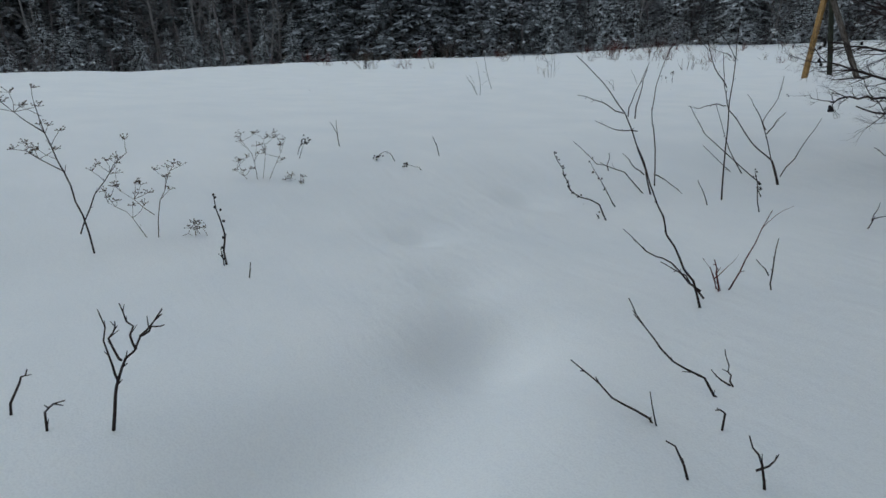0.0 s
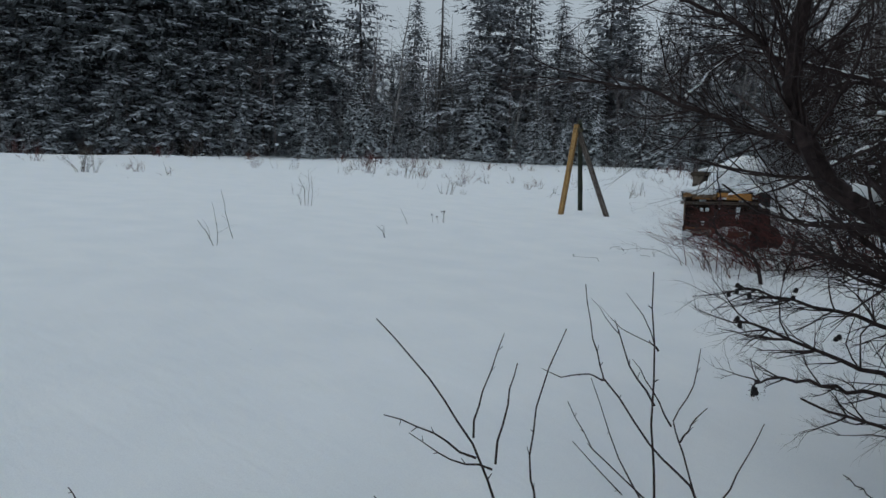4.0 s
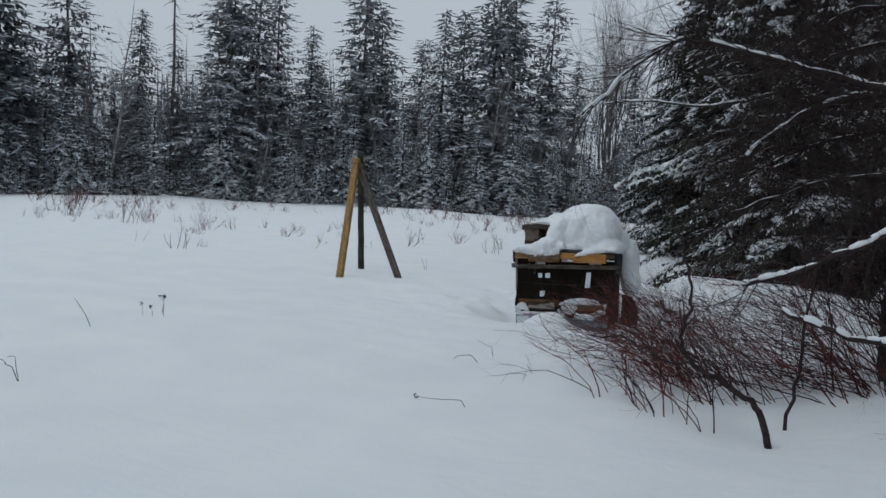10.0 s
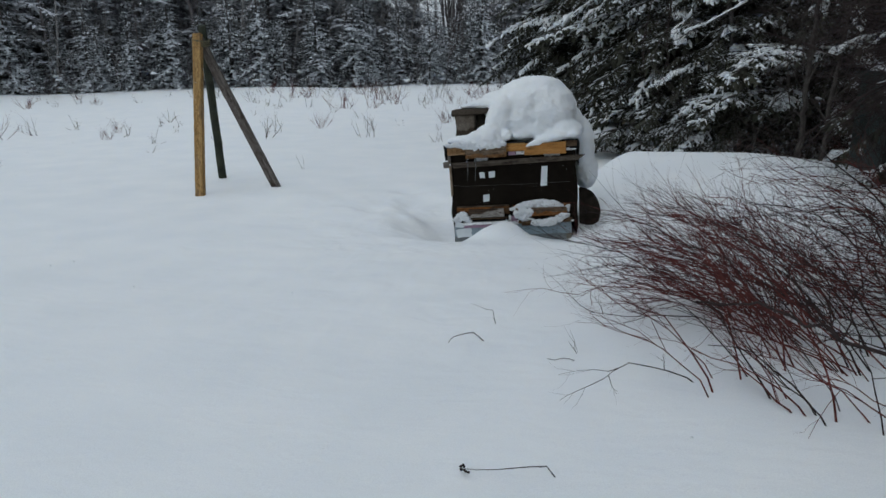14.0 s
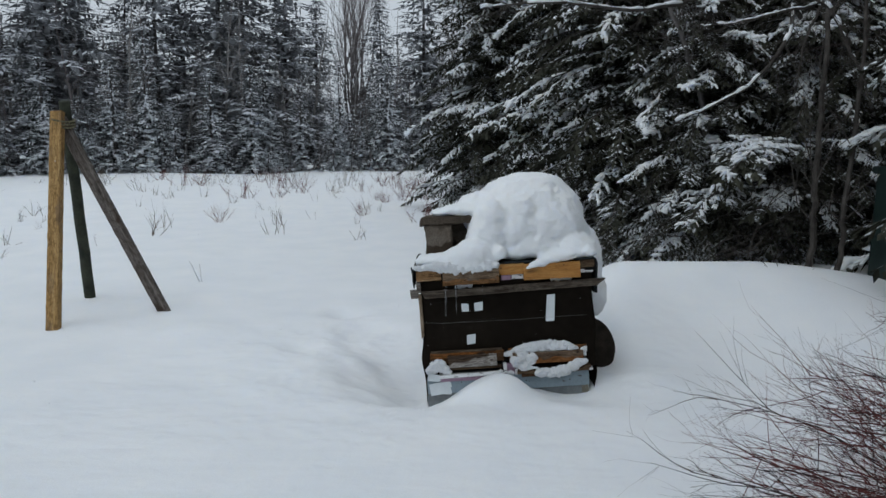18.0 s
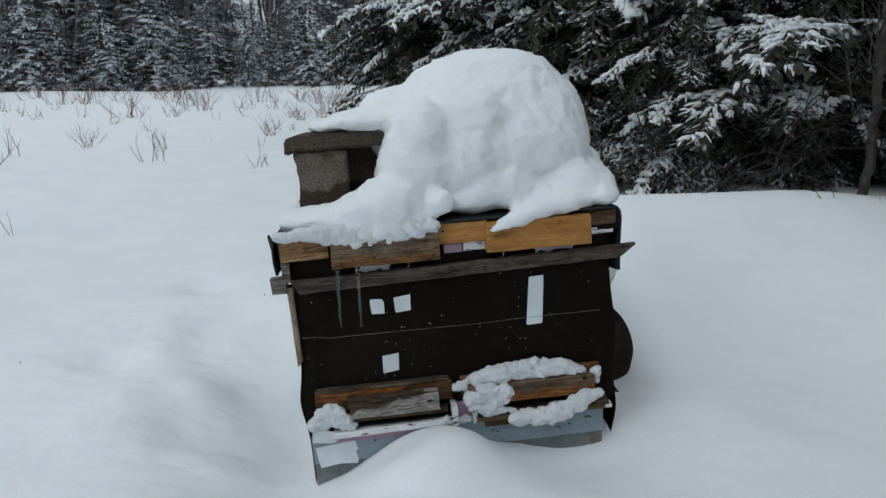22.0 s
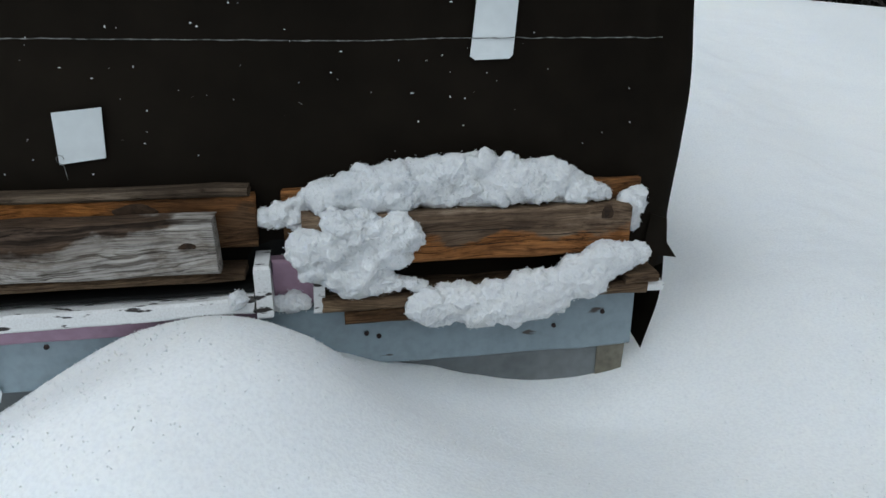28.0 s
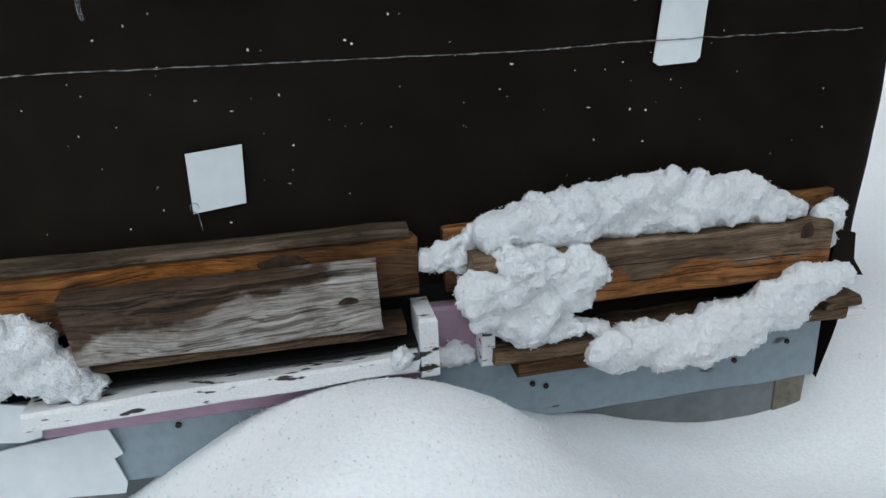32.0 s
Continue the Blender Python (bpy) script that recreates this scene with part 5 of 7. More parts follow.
# ---- the firs beside the hive ----
def bough_fir(height, reach, seed, spacing=0.17, arms=10, low=0.02):
    """A near fir: each bough a limb with side shoots of needles, and the snow that lies on it."""
    rnd = random.Random(seed)
    trunk, crown, snow = Soup(), Soup(), Soup()
    trunk.tube([(0.03 * math.sin(i), 0.03 * math.cos(i * 1.3), -0.4 + (height + 0.4) * i / 8) for i in range(9)], [(0.011 * height + 0.02) * (1 - i / 8.4) for i in range(9)], 9)
    z = height * low + 0.1
    while z < height * 0.97:
        k = z / height
        full = reach * (1 - k) ** 0.7 * (0.8 + 0.2 * min(1, k / 0.08))
        a0 = rnd.random() * 6.283
        n_arm = max(4, int(arms * (0.45 + 0.55 * (1 - k))))
        for j in range(n_arm):
            a = a0 + 6.283 * j / n_arm + rnd.uniform(-0.35, 0.35)
            ln = full * rnd.uniform(0.5, 1.1)
            c, s = math.cos(a), math.sin(a)
            side = Vector((-s, c, 0))
            lift, drop = rnd.uniform(0.10, 0.40), rnd.uniform(0.35, 0.66)
            pts = [Vector((c * ln * q, s * ln * q, z + ln * (lift * q - drop * q * q))) for q in (0, 0.25, 0.5, 0.75, 1.0)]
            trunk.tube(pts, [0.014 * (1.1 - q) * (0.5 + ln * 0.4) + 0.003 for q in (0, 0.25, 0.5, 0.75, 1.0)], 4)
            for i in range(5):
                o = pts[0].lerp(pts[2], rnd.random())
                trunk.leaf(o, o + Vector((rnd.gauss(0, 0.2), rnd.gauss(0, 0.2), rnd.uniform(-0.5, 0.05))), 0.012, (c, s, 0.2))
            load = rnd.random()
            n = max(4, int(ln / 0.10))
            for i in range(1, n + 1):
                q = i / n
                f = q * 4
                i4 = min(3, int(f))
                o = pts[i4].lerp(pts[i4 + 1], f - i4)
                fw = (pts[i4 + 1] - pts[i4]).normalized()
                sl = 0.34 * ln ** 0.5 * (1.12 - q) + 0.08
                for sg in (1, -1):
                    d = (fw * rnd.uniform(0.6, 1.0) + side * sg * rnd.uniform(0.5, 0.9) + Vector((0, 0, rnd.uniform(-0.55, 0.0)))).normalized()
                    L = sl * rnd.uniform(0.6, 1.1)
                    m = max(1, int(L / 0.085))
                    for e in range(m):
                        g = o + d * L * ((e + 0.6) / m)
                        for d2 in (d + fw * 0.7, d + side * sg * 0.5 - fw * 0.2, Vector((d.x * 0.4, d.y * 0.4, -0.8))):
                            d2 = (d2 + Vector((rnd.gauss(0, 0.15), rnd.gauss(0, 0.15), rnd.uniform(-0.35, 0.05)))).normalized()
                            crown.leaf(g, g + d2 * rnd.uniform(0.07, 0.14), 0.046, (rnd.uniform(-0.6, 0.6), rnd.uniform(-0.6, 0.6), 1))
                    crown.leaf(o, o + d * L, 0.055, (rnd.uniform(-0.4, 0.4), rnd.uniform(-0.4, 0.4), 1))
                    if load > 0.71 and q > 0.3 and rnd.random() < 0.75:
                        rr = rnd.uniform(0.010, 0.030) * (0.6 + 2.4 * (load - 0.71))
                        up = Vector((0, 0, 0.008))
                        fing = [(o + d * L * 0.05, o + d * L * rnd.uniform(0.55, 1.0))]
                        for _ in range(2):
                            g = o + d * L * rnd.uniform(0.2, 0.7)
                            fing.append((g, g + (d * 0.5 + fw * rnd.uniform(0.3, 1.0) + Vector((rnd.gauss(0, 0.2), rnd.gauss(0, 0.2), -0.25))).normalized() * rnd.uniform(0.05, 0.12)))
                        for t0, t1 in fing:
                            t1 = t1 + Vector((rnd.gauss(0, 0.02), rnd.gauss(0, 0.02), rnd.gauss(-0.01, 0.015)))
                            mid = t0.lerp(t1, rnd.uniform(0.35, 0.7)) + Vector((rnd.gauss(0, 0.02), rnd.gauss(0, 0.02), rr * 0.4))
                            snow.tube([t0 + up, mid + up, t1 + up], [rr * rnd.uniform(0.4, 1.0), rr * rnd.uniform(0.8, 1.5), rr * rnd.uniform(0.3, 0.9)], 5)
                if load > 0.93 and q > 0.35 and rnd.random() < 0.7:
                    snow.blob(o + side * rnd.gauss(0, 0.07) + Vector((0, 0, 0.01)), (rnd.uniform(0.05, 0.11), rnd.uniform(0.05, 0.11), rnd.uniform(0.02, 0.045)), i, 0.9, 4, 8, 2.6)
                if load > 0.66 and q > 0.4 and rnd.random() < 0.5:
                    rr = rnd.uniform(0.008, 0.024) * (0.45 + 0.7 * load)
                    snow.tube([o - fw * 0.07 + Vector((0, 0, 0.010)), o + Vector((rnd.gauss(0, 0.01), rnd.gauss(0, 0.01), 0.012 + rr * 0.3)), o + fw * 0.06 + Vector((0, 0, 0.010))], [rr * 0.7, rr, rr * 0.7], 5)
        z += spacing * rnd.uniform(0.7, 1.3)
    return trunk, crown, snow


firs = []
for i, (h, r) in enumerate(((8.0, 2.1), (7.0, 2.1))):
    ms = []
    for nm, so, mt in zip(("trunk", "crown", "snow_load"), bough_fir(h, r, 500 + i), (BARK, NEAR_NEEDLES, CAP_SNOW)):
        me = so.mesh(nm, nm == "snow_load")
        me.materials.append(mt)
        ms.append(me)
    firs.append(ms)
for x, y, sc, turn, which in ((-3.2, 14.95, 0.95, 0, 0), (-1.35, 13.95, 1.0, 70, 1), (0.3, 12.7, 0.8, 190, 0), (-2.85, 13.55, 0.58, 100, 1), (-1.75, 13.25, 0.55, 15, 0), (0.9, 14.2, 1.05, 160, 0), (-1.6, 17.6, 1.15, 220, 1), (1.4, 11.4, 1.0, 300, 1), (-4.6, 20.6, 0.95, 120, 0), (0.6, 9.0, 0.9, 30, 0), (1.6, 5.6, 1.0, 200, 1), (-3.9, 26.0, 0.9, 10, 1), (2.8, 8.2, 1.1, 90, 0),
                              # firs from here on, mostly out of view, are added to shade the snow
                              (2.2, 13.0, 1.35, 50, 0), (-0.6, 10.6, 1.1, 15, 1), (0.2, 8.0, 1.15, 95, 0), (0.5, 6.4, 1.2, 215, 1), (0.5, 4.1, 1.2, 330, 0), (1.3, 2.0, 1.2, 60, 1), (3.2, 16.2, 1.4, 140, 1), (0.4, 17.4, 1.4, 260, 0), (3.6, 11.0, 1.4, 20, 1), (3.4, 5.8, 1.3, 110, 0), (2.6, 3.0, 1.2, 250, 1), (5.2, 8.6, 1.5, 330, 0), (5.4, 13.6, 1.5, 75, 1), (-2.9, 19.4, 1.2, 305, 1)):
    t = thing("fir_tree", "dense dark fir with snow resting on its drooping boughs", "tree", Matrix.Translation((x, y, gz(x, y))) @ pose(0, 0, 0, 0, 0, turn) @ Matrix.Diagonal((sc, sc, sc, 1)), "firs beside the hive")
    for me in firs[which]:
        part(me.name.split(".")[0], me, None, t)


rnd = random.Random(66)
tangle = Soup()
for i in range(90):
    x, y = rnd.uniform(-3.9, 0.3), 12.15 + 1.5 * rnd.random()
    twiggy(tangle, (x, y, gz(x, y) + rnd.uniform(-0.05, 0.45)), (rnd.gauss(-0.3, 0.7), rnd.gauss(-0.3, 0.5), rnd.uniform(-0.2, 0.8)), rnd.uniform(0.35, 0.9), rnd.uniform(0.004, 0.011), 2, rnd, 0.7, 0.05, 4, 5, 4, 0.2)
tagged(part("dead_branches", tangle, BARK), "tangle of dead grey-brown lower branches under the firs", "branches", kind="stuff")


# a heavy snow-laden bough that reaches out from the firs
def laden_bough(points, seed, reach, load):
    rnd = random.Random(seed)
    wood_, needles, snow = Soup(), Soup(), Soup()
    ps = [Vector(p) for p in points]
    wood_.tube(ps, [0.03 - 0.024 * i / (len(ps) - 1) for i in range(len(ps))], 6)
    n = 34
    for i in range(6, n):
        f = i / n * (len(ps) - 1)
        k = min(len(ps) - 2, int(f))
        o = ps[k].lerp(ps[k + 1], f - k)
        fw = (ps[k + 1] - ps[k]).normalized()
        side = fw.cross(Vector((0, 0, 1))).normalized()
        for sg in (1, -1):
            d = (fw * rnd.uniform(0.1, 1.2) + side * sg * rnd.uniform(0.4, 1.0) + Vector((0, 0, rnd.uniform(-0.55, 0.1)))).normalized()
            L = reach * (1.15 - i / n) * rnd.uniform(0.6, 1.15) + 0.08
            for e in range(max(2, int(L / 0.06))):
                g = o + d * 0.06 * e
                for _ in range(3):
                    d2 = (d * 0.8 + side * rnd.gauss(0, 0.6) + fw * rnd.gauss(0.2, 0.4) + Vector((0, 0, rnd.uniform(-0.9, 0.0)))).normalized()
                    needles.leaf(g, g + d2 * rnd.uniform(0.06, 0.13), 0.045, (rnd.uniform(-0.6, 0.6), rnd.uniform(-0.6, 0.6), 1))
                if rnd.random() < load * (0.6 + 1.2 * noise.noise(g * 3.1 + Vector((seed, 0, 0)))):
                    for _ in range(4):
                        d3 = (d * 0.8 + side * rnd.gauss(0, 0.6) + fw * rnd.gauss(0.2, 0.5) + Vector((0, 0, rnd.uniform(-0.55, -0.05)))).normalized()
                        r = rnd.uniform(0.006, 0.015)
                        ln = rnd.uniform(0.04, 0.10)
                        g2_ = g + Vector((rnd.gauss(0, 0.015), rnd.gauss(0, 0.015), 0.010))
                        snow.tube([g2_, g2_ + d3 * ln * 0.55 + Vector((0, 0, 0.004)), g2_ + d3 * ln], [r, r * rnd.uniform(0.8, 1.3), r * 0.4], 5)
                    if rnd.random() < 0.5:
                        snow.blob(g + Vector((rnd.gauss(0, 0.02), rnd.gauss(0, 0.02), 0.010)), (rnd.uniform(0.02, 0.05), rnd.uniform(0.02, 0.05), rnd.uniform(0.010, 0.018)), e + i, 0.9, 4, 8, 2.4)
    return wood_, needles, snow


for i, (pts, reach, load) in enumerate(((((-1.5, 14.4, 1.30), (-2.1, 13.3, 1.45), (-2.6, 12.6, 1.45), (-3.0, 12.0, 1.34), (-3.30, 11.75, 1.16)), 0.74, 0.55),
                                        (((-2.2, 14.0, 0.95), (-2.75, 13.0, 1.0), (-3.2, 12.4, 0.90), (-3.5, 12.1, 0.70)), 0.42, 0.7), (((-1.8, 13.8, 0.95), (-2.3, 12.9, 1.0), (-2.6, 12.4, 0.93), (-2.9, 12.15, 0.80)), 0.38, 0.5), (((-1.2, 14.5, 2.3), (-1.8, 13.2, 2.55), (-2.2, 12.6, 2.5), (-2.5, 12.2, 2.35)), 0.55, 0.4),
                                        (((-3.2, 15.6, 1.75), (-4.2, 15.0, 1.85), (-4.9, 14.6, 1.7), (-5.3, 14.4, 1.5)), 0.5, 0.35))):
    bt = thing("fir_bough", "broad fir bough bent down under fresh snow", "bough", Matrix.Translation(pts[0]), "laden boughs")
    for nm, so, mt in zip(("limb", "needles", "snow_load"), laden_bough([Vector(p) - Vector(pts[0]) for p in pts], 60 + i, reach, load), (BARK, NEAR_NEEDLES, CAP_SNOW)):
        tagged(part(nm, so, mt, bt, smooth=nm == "snow_load"), kind="stuff")


# ---- alders with snow on their limbs ----
def limb(points, r0, r1, seed, twigs=10, twig_len=0.5, snow=None, snow_r=0.0, spread=0.8, depth=2, up=0.1, back=0.25):
    """A smooth limb through points with forking twigs; snow, where given, collects a ridge lying on top."""
    rnd = random.Random(seed)
    so = Soup()
    ps = [Vector(p) for p in points]
    fine = []
    for i in range(len(ps) - 1):
        a, b = ps[i], ps[i + 1]
        ta = (ps[i + 1] - ps[max(i - 1, 0)]) * 0.5
        tb = (ps[min(i + 2, len(ps) - 1)] - ps[i]) * 0.5
        for k in range(5):
            t = k / 5
            h = (2 * t ** 3 - 3 * t ** 2 + 1) * a + (t ** 3 - 2 * t ** 2 + t) * ta + (-2 * t ** 3 + 3 * t ** 2) * b + (t ** 3 - t ** 2) * tb
            fine.append(h + Vector((rnd.gauss(0, 0.006), rnd.gauss(0, 0.006), rnd.gauss(0, 0.006))))
    fine.append(ps[-1])
    n = len(fine)
    so.tube(fine, [r0 + (r1 - r0) * i / (n - 1) for i in range(n)], 7)
    for k in range(int(twigs * 1.6)):
        q = rnd.uniform(back, 1.0)
        i = min(n - 2, int(q * (n - 1)))
        ax = (fine[i + 1] - fine[i]).normalized()
        sd = Vector((rnd.gauss(0, 1), rnd.gauss(0, 1), rnd.gauss(0, 0.8)))
        sd = (sd - ax * sd.dot(ax)).normalized()
        twiggy(so, fine[i], ax + sd * spread, twig_len * rnd.uniform(0.5, 1.2), max(0.0033, (r0 + (r1 - r0) * q) * 0.27), depth, rnd, 0.7, up, 3, 4, 4, 0.2)
    if snow is not None:
        for i in range(0, n - 1):
            if rnd.random() < 0.86 and abs((fine[i + 1] - fine[i]).normalized().z) < 0.82:
                r = r0 + (r1 - r0) * i / n
                k = snow_r * rnd.uniform(0.45, 1.35)
                u = Vector((0, 0, r * 0.75))
                snow.tube([fine[i] + u, (fine[i] + fine[i + 1]) / 2 + u + Vector((0, 0, k * 0.35)), fine[i + 1] + u], [k * 0.8, k, k * 0.8], 6)
    return so


def alder(label, base, limbs, mat_=None, group="alders along the path", berries=()):
    """limbs: rows of (points from the base, thick, thin, twigs, twig length, snow ridge)."""
    t = thing("alder_bush", label, "bush", Matrix.Translation(base), group)
    b = Vector(base)
    for i, (pts, r0, r1, tw, tl, sn) in enumerate(limbs):
        snow = Soup()
        so = limb([Vector(p) - b for p in pts], r0, r1, 900 + i + int(abs(base[0] * 100)), tw, tl, snow, sn)
        st = part("stem", so, mat_ or TWIG, t)
        if sn and snow.n:
            tagged(part("snow_ridge", snow, CAP_SNOW, st, "snow lying on the limb", smooth=True), kind="stuff")
    for i, p in enumerate(berries):
        rr = random.Random(i)
        for k in range(6 if i == 0 else rr.randrange(2, 4)):
            so = Soup()
            so.blob(Vector(p) - b + Vector((rr.gauss(0, 0.014), rr.gauss(0, 0.010), rr.gauss(-0.006, 0.014))), (0.0075, 0.0075, 0.011), k, 0.3, 5, 7)
            part("alder_cone", so, BERRY, t, "dark dried alder cone")
    return t


B1 = (-1.25, 3.42, gz(-1.25, 3.42) - 0.05)
alder("dark leafless alder with snow along its thick limb", B1, (
    ((B1, (-1.59, 3.27, 0.55), (-1.92, 3.16, 0.83), (-2.17, 3.13, 1.09), (-2.43, 3.04, 1.33), (-2.51, 2.99, 1.60), (-2.49, 3.05, 2.1)), 0.062, 0.016, 34, 0.50, 0.028),
    (((-2.30, 3.09, 1.21), (-2.49, 3.00, 1.38), (-2.64, 2.94, 1.43), (-2.83, 2.82, 1.51), (-3.07, 2.64, 1.56)), 0.013, 0.004, 20, 0.34, 0.0),
    (((-2.43, 3.04, 1.33), (-2.55, 2.98, 1.62), (-2.75, 2.9, 1.78), (-3.0, 2.8, 1.85)), 0.012, 0.004, 20, 0.36, 0.0),
    ((B1, (-1.45, 3.45, 0.9), (-1.72, 3.35, 1.35), (-2.05, 3.3, 1.7), (-2.3, 3.25, 2.0)), 0.024, 0.008, 44, 0.5, 0.010),
    ((B1, (-1.45, 3.5, 0.9), (-1.8, 3.5, 1.2), (-2.1, 3.55, 1.4), (-2.4, 3.6, 1.5)), 0.022, 0.006, 40, 0.5, 0.010),
    ((B1, (-1.4, 3.35, 0.8), (-1.6, 3.25, 1.3), (-1.8, 3.15, 1.8), (-1.95, 3.15, 2.2)), 0.024, 0.008, 40, 0.5, 0.010),
    ((B1, (-1.6, 3.5, 0.7), (-1.9, 3.55, 0.95), (-2.2, 3.6, 1.1), (-2.5, 3.65, 1.15)), 0.018, 0.005, 36, 0.45, 0.008),
    ((B1, (-1.64, 3.20, 0.45), (-2.02, 3.10, 0.66), (-2.29, 2.98, 0.77), (-2.56, 2.87, 0.845)), 0.016, 0.003, 22, 0.20, 0.0),
    (((-2.02, 3.10, 0.66), (-2.22, 3.00, 0.68), (-2.38, 2.93, 0.69), (-2.489, 2.905, 0.66)), 0.008, 0.003, 8, 0.12, 0.0),
    ((B1, (-1.64, 3.30, 0.50), (-2.04, 3.25, 0.78), (-2.34, 3.10, 0.88), (-2.58, 2.97, 0.93)), 0.014, 0.003, 22, 0.22, 0.0),
    ((B1, (-1.59, 3.10, 0.40), (-1.89, 2.98, 0.56), (-2.14, 2.93, 0.615), (-2.35, 2.88, 0.655)), 0.012, 0.003, 16, 0.15, 0.0),
    (((-1.75, 3.05, 0.46), (-1.86, 2.92, 0.64), (-1.98, 2.86, 0.70), (-2.08, 2.82, 0.71)), 0.014, 0.006, 5, 0.15, 0.006),
    ((B1, (-1.62, 3.3, 0.6), (-2.0, 3.35, 0.82), (-2.3, 3.3, 0.98), (-2.5, 3.25, 1.05)), 0.014, 0.003, 30, 0.34, 0.0),
), berries=((-2.489, 2.905, 0.645), (-2.517, 2.845, 0.953), (-2.562, 2.867, 0.845), (-2.426, 3.003, 0.935), (-2.30, 2.99, 0.83), (-2.58, 2.95, 0.925)))
B2 = (-2.55, 7.30, gz(-2.55, 7.30) - 0.05)
alder("grey-barked alder with snow-laden limbs reaching out over the path", B2, (
    ((B2, (-2.59, 7.30, 0.9), (-2.54, 7.20, 1.7), (-2.59, 7.20, 2.5), (-2.54, 7.30, 3.6)), 0.035, 0.014, 16, 0.8, 0.0),
    (((-2.54, 7.20, 1.62), (-2.70, 6.85, 1.55), (-2.99, 6.58, 1.40), (-3.26, 6.60, 1.25), (-3.54, 6.60, 1.08), (-3.78, 6.60, 0.98)), 0.020, 0.010, 12, 0.30, 0.013),
    (((-2.57, 7.30, 0.85), (-2.70, 6.70, 0.88), (-2.84, 6.22, 0.87), (-3.14, 6.26, 0.86), (-3.37, 6.29, 0.85), (-3.63, 6.31, 0.93)), 0.022, 0.008, 12, 0.28, 0.013),
    (((-2.54, 7.20, 1.75), (-2.89, 7.10, 1.86), (-3.23, 7.09, 1.93), (-3.65, 7.12, 2.07), (-4.11, 7.10, 2.18), (-4.33, 7.09, 2.10), (-4.66, 7.09, 1.80)), 0.026, 0.004, 60, 0.5, 0.013),
    (((-2.89, 7.10, 1.84), (-3.23, 7.10, 1.90), (-3.38, 7.12, 1.90), (-3.62, 7.16, 1.78), (-3.88, 7.18, 1.52)), 0.018, 0.005, 34, 0.4, 0.012),
    (((-2.56, 7.20, 2.2), (-2.94, 7.30, 2.5), (-3.44, 7.40, 2.65), (-3.94, 7.50, 2.6)), 0.018, 0.004, 60, 0.6, 0.007),
)+tuple((((-2.55, 7.2, 1.5 + 0.2 * i), (-2.95, 7.25 + 0.12 * (i % 3), 1.55 + 0.22 * i), (-3.4, 7.3 + 0.15 * (i % 3), 1.5 + 0.22 * i), (-3.85 + 0.08 * i, 7.35 + 0.2 * (i % 3), 1.3 + 0.22 * i)), 0.014, 0.004, 46, 0.55, 0.004) for i in range(6)))
B3 = (-2.92, 7.85, gz(-2.92, 7.85) - 0.05)
alder("dense brown leafless thicket in front of the firs", B3, (
    ((B3, (-2.95, 7.9, 0.8), (-2.9, 8.0, 1.6), (-2.85, 8.1, 2.6)), 0.026, 0.010, 30, 0.8, 0.0),
    ((B3, (-2.8, 8.2, 0.7), (-2.6, 8.4, 1.4), (-2.5, 8.6, 2.2)), 0.022, 0.008, 30, 0.8, 0.006),
    ((B3, (-2.7, 8.3, 0.7), (-2.6, 8.7, 1.3), (-2.5, 9.0, 1.9)), 0.02, 0.006, 30, 0.7, 0.006),
    ((B3, (-2.5, 7.9, 0.7), (-2.1, 8.0, 1.3), (-1.8, 8.2, 1.9)), 0.02, 0.006, 30, 0.7, 0.006),
))
B4 = (-1.7, 9.6, gz(-1.7, 9.6) - 0.05)
alder("leafless brown thicket with traces of snow", B4, (
    ((B4, (-1.8, 9.6, 0.9), (-2.0, 9.7, 1.8), (-2.1, 9.8, 2.7)), 0.026, 0.010, 34, 0.9, 0.008),
    ((B4, (-1.6, 9.9, 0.9), (-1.5, 10.2, 1.8), (-1.4, 10.4, 2.6)), 0.024, 0.010, 30, 0.9, 0.008),
    ((B4, (-1.4, 9.4, 0.7), (-1.1, 9.3, 1.4), (-0.9, 9.2, 2.2)), 0.024, 0.010, 30, 0.9, 0.008),
))
for bx, by, sd in ((-1.2, 8.3, 0), (-0.5, 7.0, 1), (-2.2, 8.9, 2), (-0.9, 5.6, 3), (-2.6, 8.4, 5), (-1.6, 6.6, 6)):
    bb = (bx, by, gz(bx, by) - 0.05)
    rn = random.Random(3000 + sd)
    alder("dense dark brown leafless thicket in front of the firs", bb, [((bb, (bx + rn.uniform(-0.3, 0.3), by + rn.uniform(-0.3, 0.3), 0.9), (bx + rn.uniform(-0.6, 0.6), by + rn.uniform(-0.5, 0.5), 1.7), (bx + rn.uniform(-0.8, 0.8), by + rn.uniform(-0.6, 0.6), rn.uniform(2.2, 2.9))), 0.022, 0.008, 48, 0.8, 0.0) for _ in range(4)])
